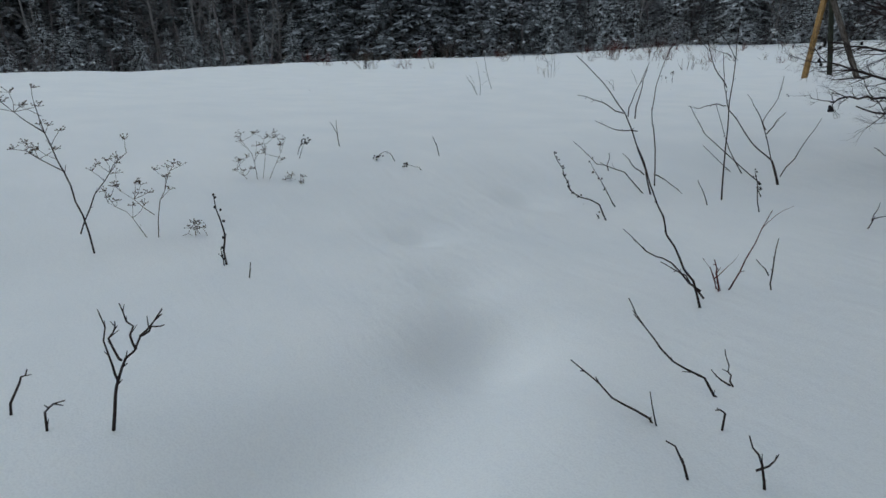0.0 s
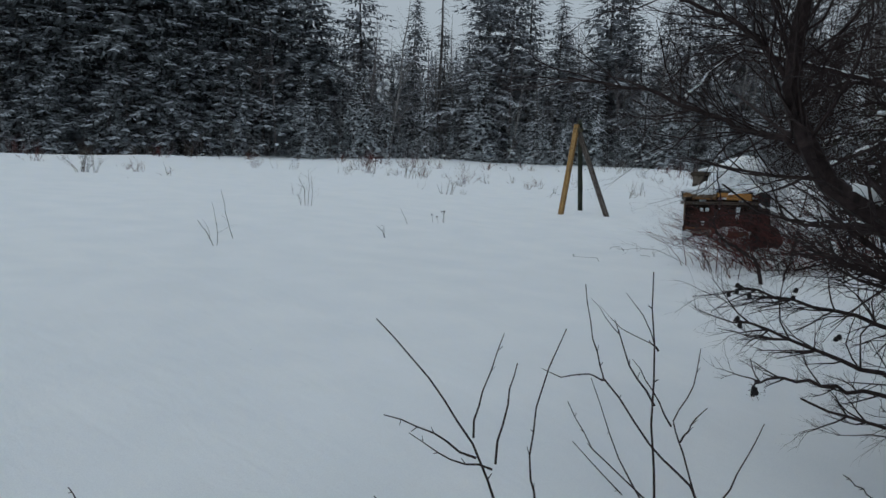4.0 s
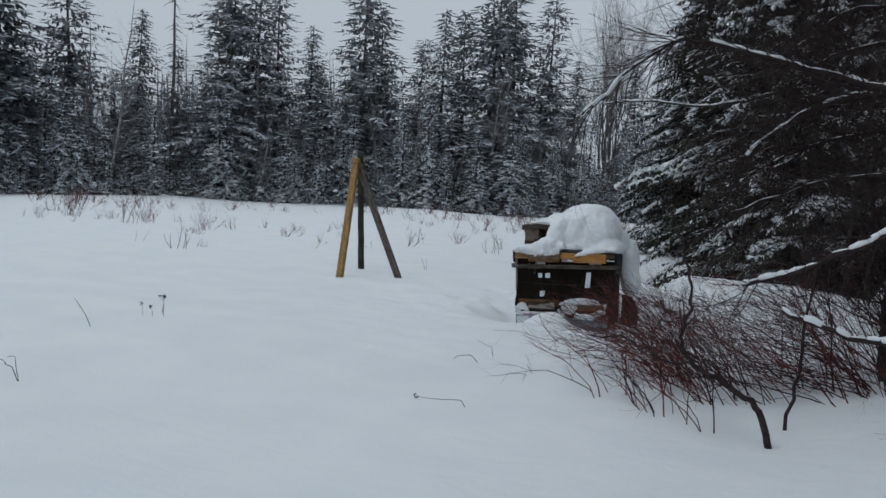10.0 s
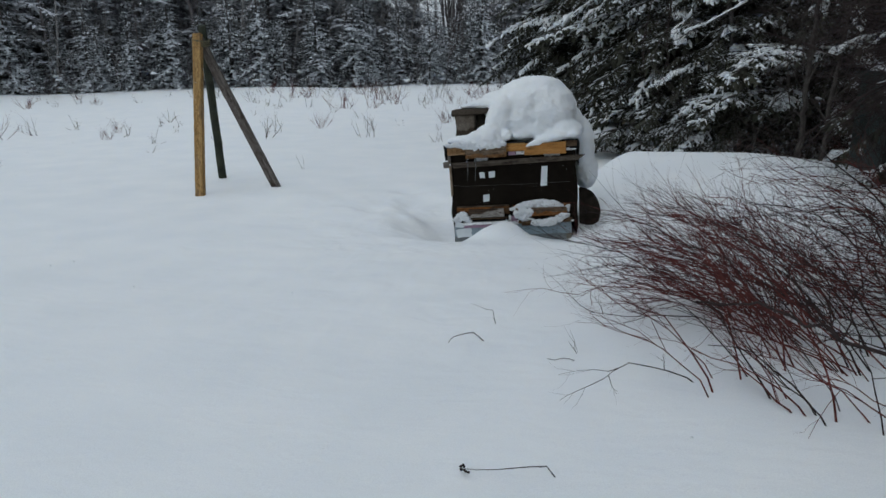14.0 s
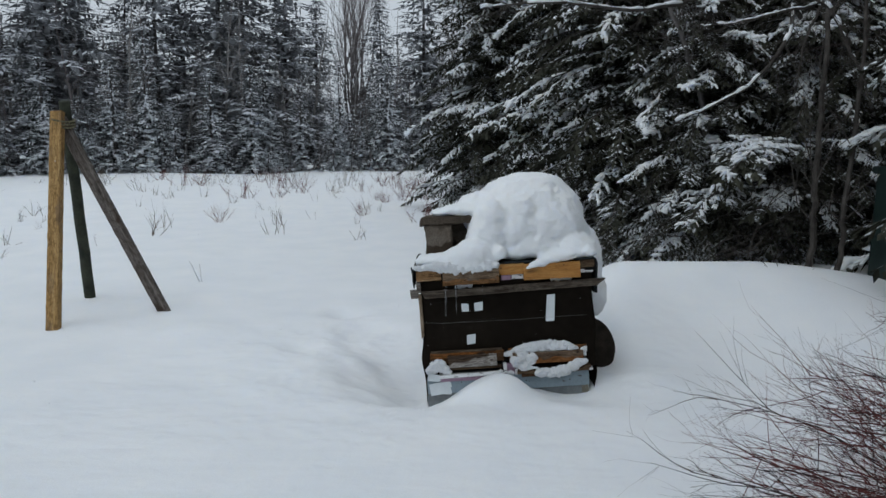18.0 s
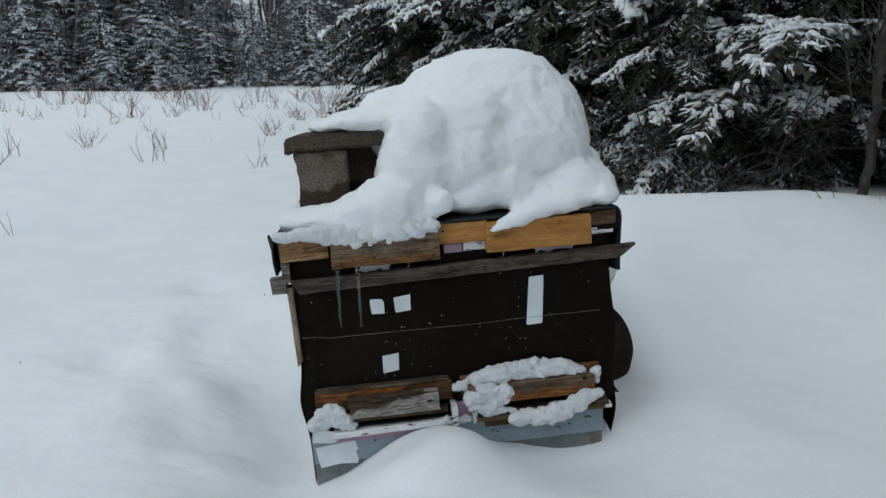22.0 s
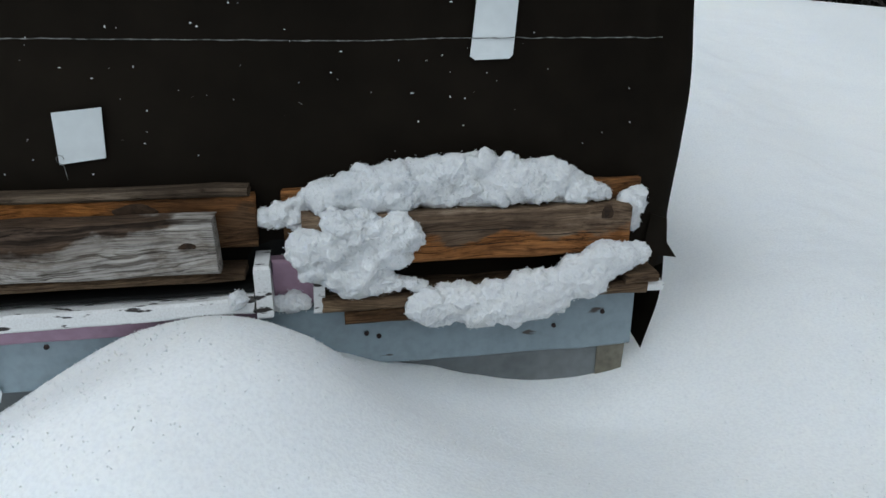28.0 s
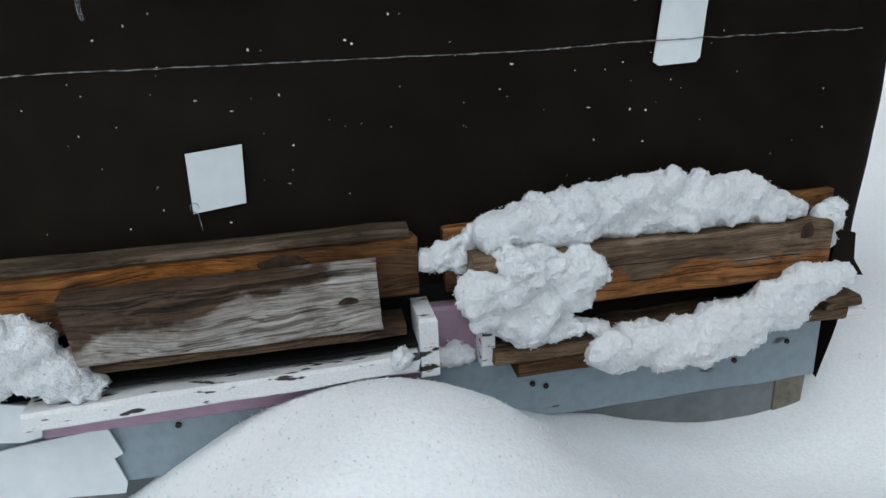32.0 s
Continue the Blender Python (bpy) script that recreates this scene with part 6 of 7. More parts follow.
# leaning thin trunks and snowy limbs before the firs
B5 = (-2.62, 11.66, gz(-2.62, 11.66) - 0.06)
alder("thin grey leaning tree with snow along its high limbs", B5, (
    ((B5, (-2.585, 11.68, 0.65), (-2.60, 11.70, 1.0), (-2.57, 11.74, 1.5), (-2.50, 11.9, 2.4), (-2.4, 12.2, 3.8)), 0.030, 0.018, 12, 0.8, 0.0),
    (((-2.1, 13.1, 2.6), (-2.6, 12.3, 2.6), (-2.96, 11.6, 2.25), (-3.24, 11.58, 1.86), (-3.73, 11.78, 1.59)), 0.022, 0.006, 14, 0.4, 0.016),
    (((-2.2, 13.1, 2.9), (-3.2, 12.2, 2.7), (-4.09, 11.5, 2.40), (-4.72, 11.42, 2.44), (-5.34, 11.49, 2.41)), 0.022, 0.006, 18, 0.5, 0.014),
    (((-2.9, 11.7, 2.62), (-2.65, 11.6, 2.42), (-2.5, 11.6, 2.17), (-2.39, 11.6, 2.0), (-2.25, 11.6, 1.70)), 0.016, 0.006, 8, 0.3, 0.016),
    (((-2.72, 11.62, 2.46), (-2.80, 11.65, 2.22), (-2.83, 11.65, 1.96), (-2.86, 11.65, 1.78)), 0.012, 0.005, 8, 0.3, 0.013),
    (((-2.45, 12.2, 2.75), (-2.72, 11.7, 2.49), (-3.02, 11.65, 2.42), (-3.36, 11.65, 2.34), (-3.62, 11.65, 2.32)), 0.014, 0.004, 12, 0.35, 0.010),
), BARK)
B6 = (-2.44, 11.56, gz(-2.44, 11.56) - 0.06)
alder("thin grey tree standing beside the firs", B6, (((B6, (-2.40, 11.58, 0.6), (-2.40, 11.60, 0.95), (-2.34, 11.65, 1.5), (-2.25, 11.8, 2.4), (-2.2, 12.0, 3.6)), 0.024, 0.014, 12, 0.8, 0.0),), BARK)

B7 = (-2.70, 13.30, gz(-2.70, 13.30) - 0.05)
alder("pale leaning trunk among the firs with a little snow", B7, (((B7, (-2.94, 13.30, 1.75), (-3.08, 13.30, 2.11), (-3.21, 13.30, 2.50), (-3.37, 13.30, 2.82), (-3.52, 13.35, 3.4)), 0.032, 0.018, 14, 0.7, 0.008),), FAR_BARK)

# dark green bin at the wood's edge
BIN = plain_material("dark_green_plastic", (0.006, 0.016, 0.014), (0.012, 0.028, 0.024), 6.0, rough=0.45, bumps=0.1, spec=0.4)
bin_ = thing("compost_bin", "dark green plastic bin with snow on its lid", "bin", Matrix.Translation((-1.86, 11.22, gz(-1.86, 11.22) - 0.05)))
part("body", plank(-0.33, 0.33, 0.0, 0.92, -0.33, 0.33, 81, 0.03, 0.004), BIN, bin_)
part("lid", plank(-0.36, 0.36, 0.92, 0.98, -0.36, 0.36, 82, 0.02, 0.004), BIN, bin_, "flat bin lid")
part("step", plank(-0.40, -0.20, 0.03, 0.12, -0.45, -0.20, 83, 0.01, 0.01), DULL_WOOD, bin_, "wooden block under snow")
snow_mass("snow_cushion", "flat cushion of snow on the green bin", ((-1.86, 11.22, gz(-1.86, 11.22) + 0.95, 0.36, 0.36, 0.09), (-1.8, 11.3, gz(-1.86, 11.22) + 0.97, 0.25, 0.25, 0.09)), Matrix.Identity(4), 0.03, ((8, 0.02),))

# ---- the red bush ----
bush = thing("dogwood_bush", "red-stemmed bush bent low over the snow, with masses of bare twigs", "bush")
rnd = random.Random(42)
roots = []
for i in range(30):
    k = rnd.random()
    roots.append((k, -2.75 - 1.35 * k + rnd.gauss(0, 0.08), 7.10 + 1.35 * rnd.random() ** 1.1 * (1 - 0.35 * k)))
roots += [(1.0, -4.37, 6.97), (1.0, -4.41, 6.86), (1.0, -4.09, 6.71), (0.95, -3.87, 6.62), (1.0, -4.21, 6.84), (0.9, -4.12, 6.75), (0.9, -3.95, 6.70), (0.9, -4.30, 7.00)]
for i in range(198):
    k, bx, by = roots[i % 30] if i < 178 else roots[30 + i % 8]
    bx, by = bx + rnd.gauss(0, 0.04), by + rnd.gauss(0, 0.04)
    ang = radians(rnd.gauss(146, 25))
    ln = rnd.uniform(0.5, 1.1) * (1.05 - 0.15 * k) * (1.0 if i < 178 else 0.6)
    h = rnd.uniform(0.10, 0.66) * (1.15 - 0.55 * k)
    pts = [Vector((bx, by, gz(bx, by) - 0.03))]
    turn_ = rnd.gauss(0, 0.30)
    for q in (0.12, 0.28, 0.45, 0.63, 0.82, 1.0):
        aa = ang + turn_ * q + rnd.gauss(0, 0.03)
        x, y = bx + math.cos(aa) * ln * q, by + math.sin(aa) * ln * q
        pts.append(Vector((x, y, gz(x, y) + h * math.sin(q * 1.75) + 0.03 * q + rnd.gauss(0, 0.008))))
    so = Soup()
    r_ = rnd.uniform(0.0022, 0.0044)
    so.tube(pts, [r_ * (1 - 0.11 * n_) for n_ in range(7)], 5)
    for j in range(11 if i < 178 else 4):
        q = rnd.uniform(0.22, 1.0) * 6
        n4 = min(5, int(q))
        o = pts[n4].lerp(pts[n4 + 1], q - n4)
        ax = (pts[n4 + 1] - pts[n4]).normalized()
        d = ax + Vector((rnd.gauss(-0.05, 0.45), rnd.gauss(0.05, 0.45), rnd.gauss(0.12, 0.36)))
        twiggy(so, o, d, rnd.uniform(0.10, 0.36), 0.0017, 1, rnd, 0.6, 0.08, 3, 3, 4, 0.17)
    part("stem", so, RED_TWIG if rnd.random() < 0.66 else TWIG, bush)
under = thing("undergrowth", "dark brown tangle of leafless shoots behind the red bush", "bush")
for i in range(60):
    bx, by = rnd.uniform(-3.2, -1.5), rnd.uniform(7.3, 9.8)
    so = Soup()
    twiggy(so, (bx, by, gz(bx, by) - 0.05), (rnd.gauss(-0.35, 0.4), rnd.gauss(0, 0.4), 1), rnd.uniform(0.7, 1.5), rnd.uniform(0.004, 0.007), 2, rnd, 0.6, 0.1, 4, 6, 5, 0.16)
    if by < 8.2 or bx > -2.6:
        part("stem", so, TWIG, under)
# its thick crooked main stem and a second one
for i, (pts, r) in enumerate(((((-3.61, 6.49, 0.20), (-3.635, 6.50, 0.38), (-3.70, 6.51, 0.475), (-3.83, 6.50, 0.545), (-3.93, 6.48, 0.60), (-4.00, 6.45, 0.68), (-4.01, 6.42, 0.78), (-3.98, 6.44, 0.90), (-4.02, 6.45, 1.08), (-4.06, 6.5, 1.22)), 0.017),
                              (((-3.95, 6.50, 0.62), (-4.06, 6.58, 0.58), (-4.18, 6.70, 0.60), (-4.32, 6.82, 0.62), (-4.5, 6.95, 0.58)), 0.007),
                              (((-3.53, 6.78, 0.2), (-3.50, 6.80, 0.5), (-3.47, 6.85, 0.85), (-3.45, 6.9, 1.15)), 0.010), (((-3.05, 6.9, 0.25), (-3.02, 6.95, 0.6), (-2.98, 6.98, 0.95)), 0.010))):
    part("stem", limb(pts, r, 0.004, 700 + i, 5, 0.22, None, 0, 0.8, 1, 0.1), TWIG, bush, "thick crooked stem")

# ---- twigs and weeds that stand in the snow ----
def sprig(name, label, category, base, turn, lines, r, mat_, seed, tips=None, group="", fuzz=0.3, twigs=0, bends=None):
    """A plant whose stems run through (along, up) points in an upright plane turned by turn degrees, bent a little out of it."""
    x, y = base
    t = thing(name, label, category, Matrix.Translation((x, y, gz(x, y))) @ pose(0, 0, 0, 0, 0, turn), group)
    rnd = random.Random(seed)
    for i, ln in enumerate(lines):
        bend = bends[i] / 0.6 if bends else rnd.uniform(-fuzz, fuzz)
        ps = [Vector((a, bend * (a * a + b * b) ** 0.5 * 0.6, b)) for a, b in ln]
        if i == 0 or ln[0][1] < 0.03:
            ps[0].z -= 0.05
        rr = r * (1.0 if i == 0 else 0.72)
        so = Soup()
        fine = []
        for a, b in zip(ps, ps[1:]):
            for k in range(3):
                fine.append(a.lerp(b, k / 3) + Vector((rnd.gauss(0, 0.0025), rnd.gauss(0, 0.0025), rnd.gauss(0, 0.0025))))
        fine.append(ps[-1])
        so.tube(fine, [rr * (1 - 0.62 * k / (len(fine) - 1)) for k in range(len(fine))], 5)
        for k in range(2, len(fine) - 1):
            if rnd.random() < 0.5:
                d = (fine[k + 1] - fine[k]).normalized() + Vector((rnd.gauss(0, 0.6), rnd.gauss(0, 0.6), rnd.gauss(0, 0.6)))
                so.tube([fine[k], fine[k] + d * rnd.uniform(0.006, 0.014)], [rr * 0.5, rr * 0.25], 4)
        for k in range(twigs):
            j = rnd.randrange(1, len(fine) - 1)
            twiggy(so, fine[j], (fine[j + 1] - fine[j]).normalized() + Vector((rnd.gauss(0, 0.6), rnd.gauss(0, 0.6), rnd.gauss(0.2, 0.4))), rnd.uniform(0.08, 0.2), rr * 0.5, 0, rnd, sides=4)
        part("stem", so, mat_, t)
        if tips == "berry":
            be = Soup()
            for k in range(1, len(fine)):
                for _ in range(2):
                    if k > len(fine) * 0.35:
                        be.blob(fine[k] + Vector((rnd.gauss(0, 0.005), rnd.gauss(0, 0.005), rnd.gauss(0, 0.005))), (0.0034, 0.0034, 0.005), k, 0.3, 4, 6)
            tagged(part("seed_head", be, BERRY, t), "dark dried seed clusters", kind="stuff")
        elif tips == "umbel":
            um = Soup()
            for fork in range(6):
                o = fine[rnd.randrange(int(len(fine) * 0.55), len(fine))] if fork else fine[-1]
                tip = o + Vector((rnd.gauss(0, 0.6), rnd.gauss(0, 0.6), abs(rnd.gauss(0.7, 0.4)))).normalized() * rnd.uniform(0.02, 0.065)
                um.tube([o, (o + tip) / 2 + Vector((rnd.gauss(0, 0.003), rnd.gauss(0, 0.003), 0)), tip], [0.0009, 0.0008, 0.0006], 3)
                for k in range(8):
                    d = Vector((rnd.gauss(0, 1), rnd.gauss(0, 1), abs(rnd.gauss(0.5, 0.6)))).normalized() * rnd.uniform(0.006, 0.020)
                    um.tube([tip, tip + d], [0.0006, 0.0005], 3)
                    um.blob(tip + d, (0.0024, 0.0024, 0.002), k, 0.4, 3, 5)
            tagged(part("seed_head", um, WEED, t), "dry brown flat seed head", kind="stuff")
        elif tips == "head":
            hd = Soup()
            for k in range(9):
                hd.blob(fine[-1] + Vector((rnd.gauss(0, 0.008), rnd.gauss(0, 0.008), rnd.gauss(0, 0.007))), (0.0045, 0.0045, 0.0045), k, 0.4, 4, 6)
            tagged(part("seed_head", hd, BERRY, t), "small dark seed head", kind="stuff")
    return t

sprig("sapling", "slender dark leafless sapling rising from the snow", "sapling", (-2.57, 1.91), 40, (((0, 0.0), (-0.05, 0.11), (-0.16, 0.33), (-0.27, 0.46), (-0.41, 0.58)), ((0, 0.04), (-0.02, 0.28), (-0.04, 0.35), (-0.01, 0.51), (0.03, 0.63)), ((-0.16, 0.31), (-0.14, 0.41), (-0.09, 0.54)), ((-0.11, 0.32), (-0.09, 0.45), (-0.07, 0.54)), ((-0.15, 0.34), (-0.25, 0.39), (-0.36, 0.42)), ((-0.11, 0.25), (-0.21, 0.25), (-0.32, 0.28)), ((-0.01, 0.01), (-0.14, 0.09), (-0.27, 0.12), (-0.38, 0.21)), ((-0.01, 0.09), (0.04, 0.07), (0.11, 0.01)), ((-0.21, 0.09), (-0.21, 0.17)), ((-0.05, 0.08), (-0.11, 0.13), (-0.15, 0.17))), 0.0042, TWIG, 1, None, "plants in the snow", twigs=0, bends=(0.4, 0.17, 0.65, 0.23, 0.14, 0.7, 0.24, 0.24, 0.24, 0.24))
sprig("sapling", "straight thin reddish shoot standing in snow", "sapling", (-2.39, 2.11), 33, (((0, 0.0), (-0.01, 0.21), (-0.02, 0.48), (-0.03, 0.73)), ((-0.03, 0.58), (-0.05, 0.6)), ((-0.03, 0.46), (-0.09, 0.54), (-0.13, 0.64))), 0.004, TWIG, 2, None, "plants in the snow", twigs=1, bends=(0.47, 0.28, 0.28))
sprig("sapling", "branching bare sapling half buried in snow", "sapling", (-2.43, 2.55), 28, (((0, 0.0), (-0.07, 0.1), (-0.18, 0.17), (-0.33, 0.31), (-0.38, 0.41), (-0.42, 0.57)), ((-0.01, 0), (-0.1, 0.2), (-0.13, 0.28), (-0.08, 0.38), (-0.07, 0.48)), ((-0.11, 0.22), (-0.08, 0.27), (-0.04, 0.32)), ((-0.32, 0.33), (-0.38, 0.34), (-0.46, 0.31), (-0.53, 0.32)), ((-0.04, 0.02), (-0.19, 0.09), (-0.35, 0.23), (-0.42, 0.36)), ((-0.02, 0.04), (0.05, 0.17), (0.11, 0.3)), ((-0.13, 0.23), (-0.18, 0.31), (-0.25, 0.38)), ((-0.12, -0.02), (-0.26, 0.04), (-0.41, 0.14)), ((-0.2, 0.03), (-0.27, 0.13), (-0.37, 0.34))), 0.0042, TWIG, 3, None, "plants in the snow", twigs=0, bends=(0.7, 0.36, 0.42, 0.48, -0.11, 0.39, 0.7, 0.42, 0.42))
sprig("weed_stalk", "dark dried stalk with clusters of seeds", "weed", (-2.39, 1.52), 44, (((0, 0), (-0.05, 0.06), (-0.15, 0.11), (-0.18, 0.17), (-0.22, 0.26)), ((0.01, 0.05), (-0.03, 0.12), (-0.09, 0.23)), ((-0.01, 0), (-0.06, 0.02))), 0.0035, TWIG, 4, 'berry', "plants in the snow", twigs=0)
sprig("weed_stalk", "dark dried stalk with clusters of seeds", "weed", (-2.18, 2.1), 28, (((0, 0), (-0.02, 0.09), (-0.04, 0.16)), ((-0.01, 0.06), (-0.03, 0.11))), 0.003, TWIG, 5, 'berry', "plants in the snow", twigs=0)
sprig("twig", "thin dark twig lying on the snow before the firs", "twig", (-3.10, 11.27), -12, (((0, 0.01), (-0.066, 0.041), (-0.171, 0.072)), ((-0.066, 0.041), (-0.1, 0.067))), 0.0028, TWIG, 61, None, "plants in the snow", twigs=0)
sprig("twig", "small forked twig standing in the snow before the firs", "twig", (-3.03, 11.30), -12, (((0.0, 0.0), (-0.021, 0.032), (-0.05, 0.072)), ((-0.021, 0.032), (-0.007, 0.053))), 0.0026, TWIG, 62, None, "plants in the snow", twigs=0)
sprig("twig", "thin branched twig lying below a leaning trunk", "twig", (-2.66, 11.35), -12, (((0.0, 0.02), (-0.069, 0.010), (-0.133, 0.004)), ((-0.069, 0.010), (-0.067, 0.035)), ((-0.094, 0.008), (-0.043, 0.002))), 0.0030, TWIG, 63, None, "plants in the snow", twigs=0)
sprig("twig", "thin dark bare twig sticking out of the snow", "twig", (-2.36, 2.02), 33, (((0, 0), (-0.03, 0.05), (-0.06, 0.1)),), 0.0028, TWIG, 6, None, "plants in the snow", twigs=0)
sprig("twig", "thin dark bare twig sticking out of the snow", "twig", (-3.66, 0.88), 77, (((0, 0), (-0.01, 0.06), (-0.04, 0.12)), ((-0.01, 0.05), (-0.01, 0.13))), 0.0028, TWIG, 7, None, "plants in the snow", twigs=0)
sprig("twig", "thin dark bare twig sticking out of the snow", "twig", (-3.37, 1.29), 66, (((-0, -0), (-0.02, 0.05), (-0.04, 0.1)),), 0.0028, TWIG, 8, None, "plants in the snow", twigs=0)
sprig("weed_stalk", "bent stalk with a dark seed head lying on snow", "weed", (-3.28, 1.03), 71, (((0, 0), (-0.04, 0.04), (-0.07, 0.05), (-0.1, 0.03)),), 0.002, TWIG, 9, 'head', "plants in the snow", twigs=0)
sprig("weed_stalk", "bent stalk with a dark seed head lying on snow", "weed", (-3.13, 1.1), 68, (((0, 0), (-0.04, 0.02), (-0.1, 0.03)),), 0.002, TWIG, 10, 'head', "plants in the snow", twigs=0)
sprig("weed_stalk", "short stalk with a dark seed head", "weed", (-3.46, 0.6), 83, (((-0, 0), (0.02, 0.03), (0.05, 0.06)),), 0.002, TWIG, 11, 'head', "plants in the snow", twigs=0)
sprig("twig", "thin dark bare twig sticking out of the snow", "twig", (-1.83, 2.18), 18, (((0, 0), (0.04, 0.04), (0.09, 0.06)), ((0.03, 0.03), (0.05, 0.1))), 0.0028, TWIG, 12, None, "plants in the snow", twigs=0)
sprig("sapling", "bent bare sapling spreading low over the snow", "sapling", (-1.53, 1.09), 41, (((0, 0), (-0.04, 0.07), (-0.09, 0.16), (-0.13, 0.27), (-0.19, 0.42)), ((-0.02, 0.04), (-0.09, 0.1), (-0.16, 0.13), (-0.22, 0.18)), ((-0.01, 0.03), (-0.06, 0.08), (-0.12, 0.11)), ((0, 0), (-0.07, -0.01), (-0.14, -0.02), (-0.23, -0.01))), 0.0038, TWIG, 13, None, "plants in the snow", twigs=0)
sprig("sapling", "small reddish bare sapling in the snow", "sapling", (-1.61, 1.24), 40, (((0, 0), (-0.02, 0.05), (-0.03, 0.09)), ((-0, 0.02), (0.05, 0.09), (0.1, 0.22)), ((-0.01, 0.02), (-0.04, 0.06))), 0.0036, RED_TWIG, 14, None, "plants in the snow", twigs=1)
sprig("twig", "thin dark bare twig sticking out of the snow", "twig", (-1.15, 0.75), 38, (((0, 0), (-0.06, 0.03), (-0.12, 0.05), (-0.18, 0.11), (-0.21, 0.16)), ((-0.01, 0.03), (-0.02, 0.06), (-0.03, 0.1)), ((-0.02, 0.03), (-0.05, 0.06))), 0.0028, TWIG, 15, None, "plants in the snow", twigs=0)
sprig("twig", "thin dark bare twig sticking out of the snow", "twig", (-1.12, 0.56), 43, (((0, 0), (-0.04, 0.01), (-0.1, 0.05), (-0.17, 0.11)), ((-0.02, 0.01), (-0.04, 0.07))), 0.0028, TWIG, 16, None, "plants in the snow", twigs=0)
sprig("twig", "thin dark bare twig sticking out of the snow", "twig", (-1.09, 0.64), 39, (((0, 0), (-0, 0.03), (-0.01, 0.04)),), 0.0028, TWIG, 17, None, "plants in the snow", twigs=0)
sprig("twig", "thin dark bare twig sticking out of the snow", "twig", (-1.55, 1.36), 36, (((0, 0), (-0.01, 0.05), (-0, 0.15)), ((-0.01, 0.04), (-0.05, 0.08))), 0.0028, TWIG, 18, None, "plants in the snow", twigs=0)
sprig("sapling", "small dark forked sapling in the snow", "sapling", (-1.49, -0.27), 92, (((0, 0), (0.02, 0.06), (0.04, 0.1), (0.07, 0.14), (0.11, 0.18)), ((0.03, 0.08), (0.02, 0.13), (0.02, 0.21)), ((0.04, 0.11), (0.03, 0.15), (0.04, 0.18)), ((0.06, 0.13), (0.06, 0.17), (0.05, 0.21)), ((0.07, 0.14), (0.09, 0.15), (0.11, 0.15))), 0.0032, TWIG, 19, None, "plants in the snow", twigs=0)
sprig("weed_stalk", "tall leaning weed with dry flower heads", "weed", (-2.5, -0.25), 91, (((0, 0), (-0.02, 0.11), (-0.04, 0.23), (-0.07, 0.34), (-0.08, 0.42)), ((-0.03, 0.06), (0.02, 0.16), (0.07, 0.22), (0.12, 0.27)), ((-0.07, 0.34), (-0.13, 0.4)), ((-0.04, 0.23), (-0.12, 0.3))), 0.003, TWIG, 20, 'umbel', "plants in the snow", twigs=0)
sprig("weed_stalk", "fine branching weed with dry flower heads", "weed", (-2.58, -0.09), 87, (((0, -0), (0.03, 0.11), (0.07, 0.2)), ((0, -0), (-0.05, 0.07), (-0.11, 0.12)), ((0.01, 0.01), (0.09, 0), (0.16, -0.04)), ((0.01, 0.07), (-0.07, 0.15))), 0.0018, WEED, 21, 'umbel', "plants in the snow", twigs=0)
sprig("weed_stalk", "dark upright dried stalk", "weed", (-2.27, 0.06), 81, (((0, 0), (-0, 0.08), (-0.01, 0.19)), ((-0, 0.01), (-0.01, 0.05))), 0.0035, TWIG, 22, 'berry', "plants in the snow", twigs=0)
sprig("twig", "thin dark bare twig sticking out of the snow", "twig", (-2.14, 0.08), 80, (((0, 0), (0.02, 0.04)),), 0.0028, TWIG, 23, None, "plants in the snow", twigs=0)
sprig("weed_stalk", "clump of fine dry weeds with pale seed heads", "weed", (-3.09, 0.34), 78, (((0, -0), (-0, 0.07), (-0.04, 0.15)), ((0.01, -0), (0.04, 0.09), (0.04, 0.15)), ((0.02, 0), (0.08, 0.06), (0.11, 0.12)), ((0, 0), (-0.07, 0.05)), ((0.05, 0.01), (0.16, -0.04))), 0.0015, WEED, 24, 'umbel', "plants in the snow", twigs=0)
sprig("weed_stalk", "short stalk with a dark seed head", "weed", (-3.39, 0.57), 75, (((0, 0), (0.05, 0.06)),), 0.002, TWIG, 25, 'head', "plants in the snow", twigs=0)
sprig("twig", "thin dark bare twig sticking out of the snow", "twig", (-1.53, -0.37), 98, (((0, 0), (0.02, 0.03), (0.05, 0.04)),), 0.0028, TWIG, 26, None, "plants in the snow", twigs=0)
sprig("twig", "thin dark bare twig sticking out of the snow", "twig", (-1.61, -0.42), 100, (((0, 0), (0.03, 0.05), (0.05, 0.07)),), 0.0028, TWIG, 27, None, "plants in the snow", twigs=0)
sprig("twig", "thin dark bare twig sticking out of the snow", "twig", (-5.22, 7.35), 11, (((0, -0), (-0.09, 0.04), (-0.18, 0.03), (-0.21, -0.03)),), 0.0028, TWIG, 28, None, "plants in the snow", twigs=0)
sprig("weed_stalk", "short bent stalk with a seed head", "weed", (-5.22, 7.55), 10, (((0, 0), (-0.02, 0.06), (-0.12, 0.1)),), 0.002, TWIG, 29, None, "plants in the snow", twigs=0)
sprig("weed_stalk", "long dark stalk lying over the snow with a seed head", "weed", (-4.9, 6.32), 7, (((0, 0), (-0.1, 0.03), (-0.23, 0.02), (-0.33, 0.02)),), 0.0022, TWIG, 30, 'head', "plants in the snow", twigs=0)
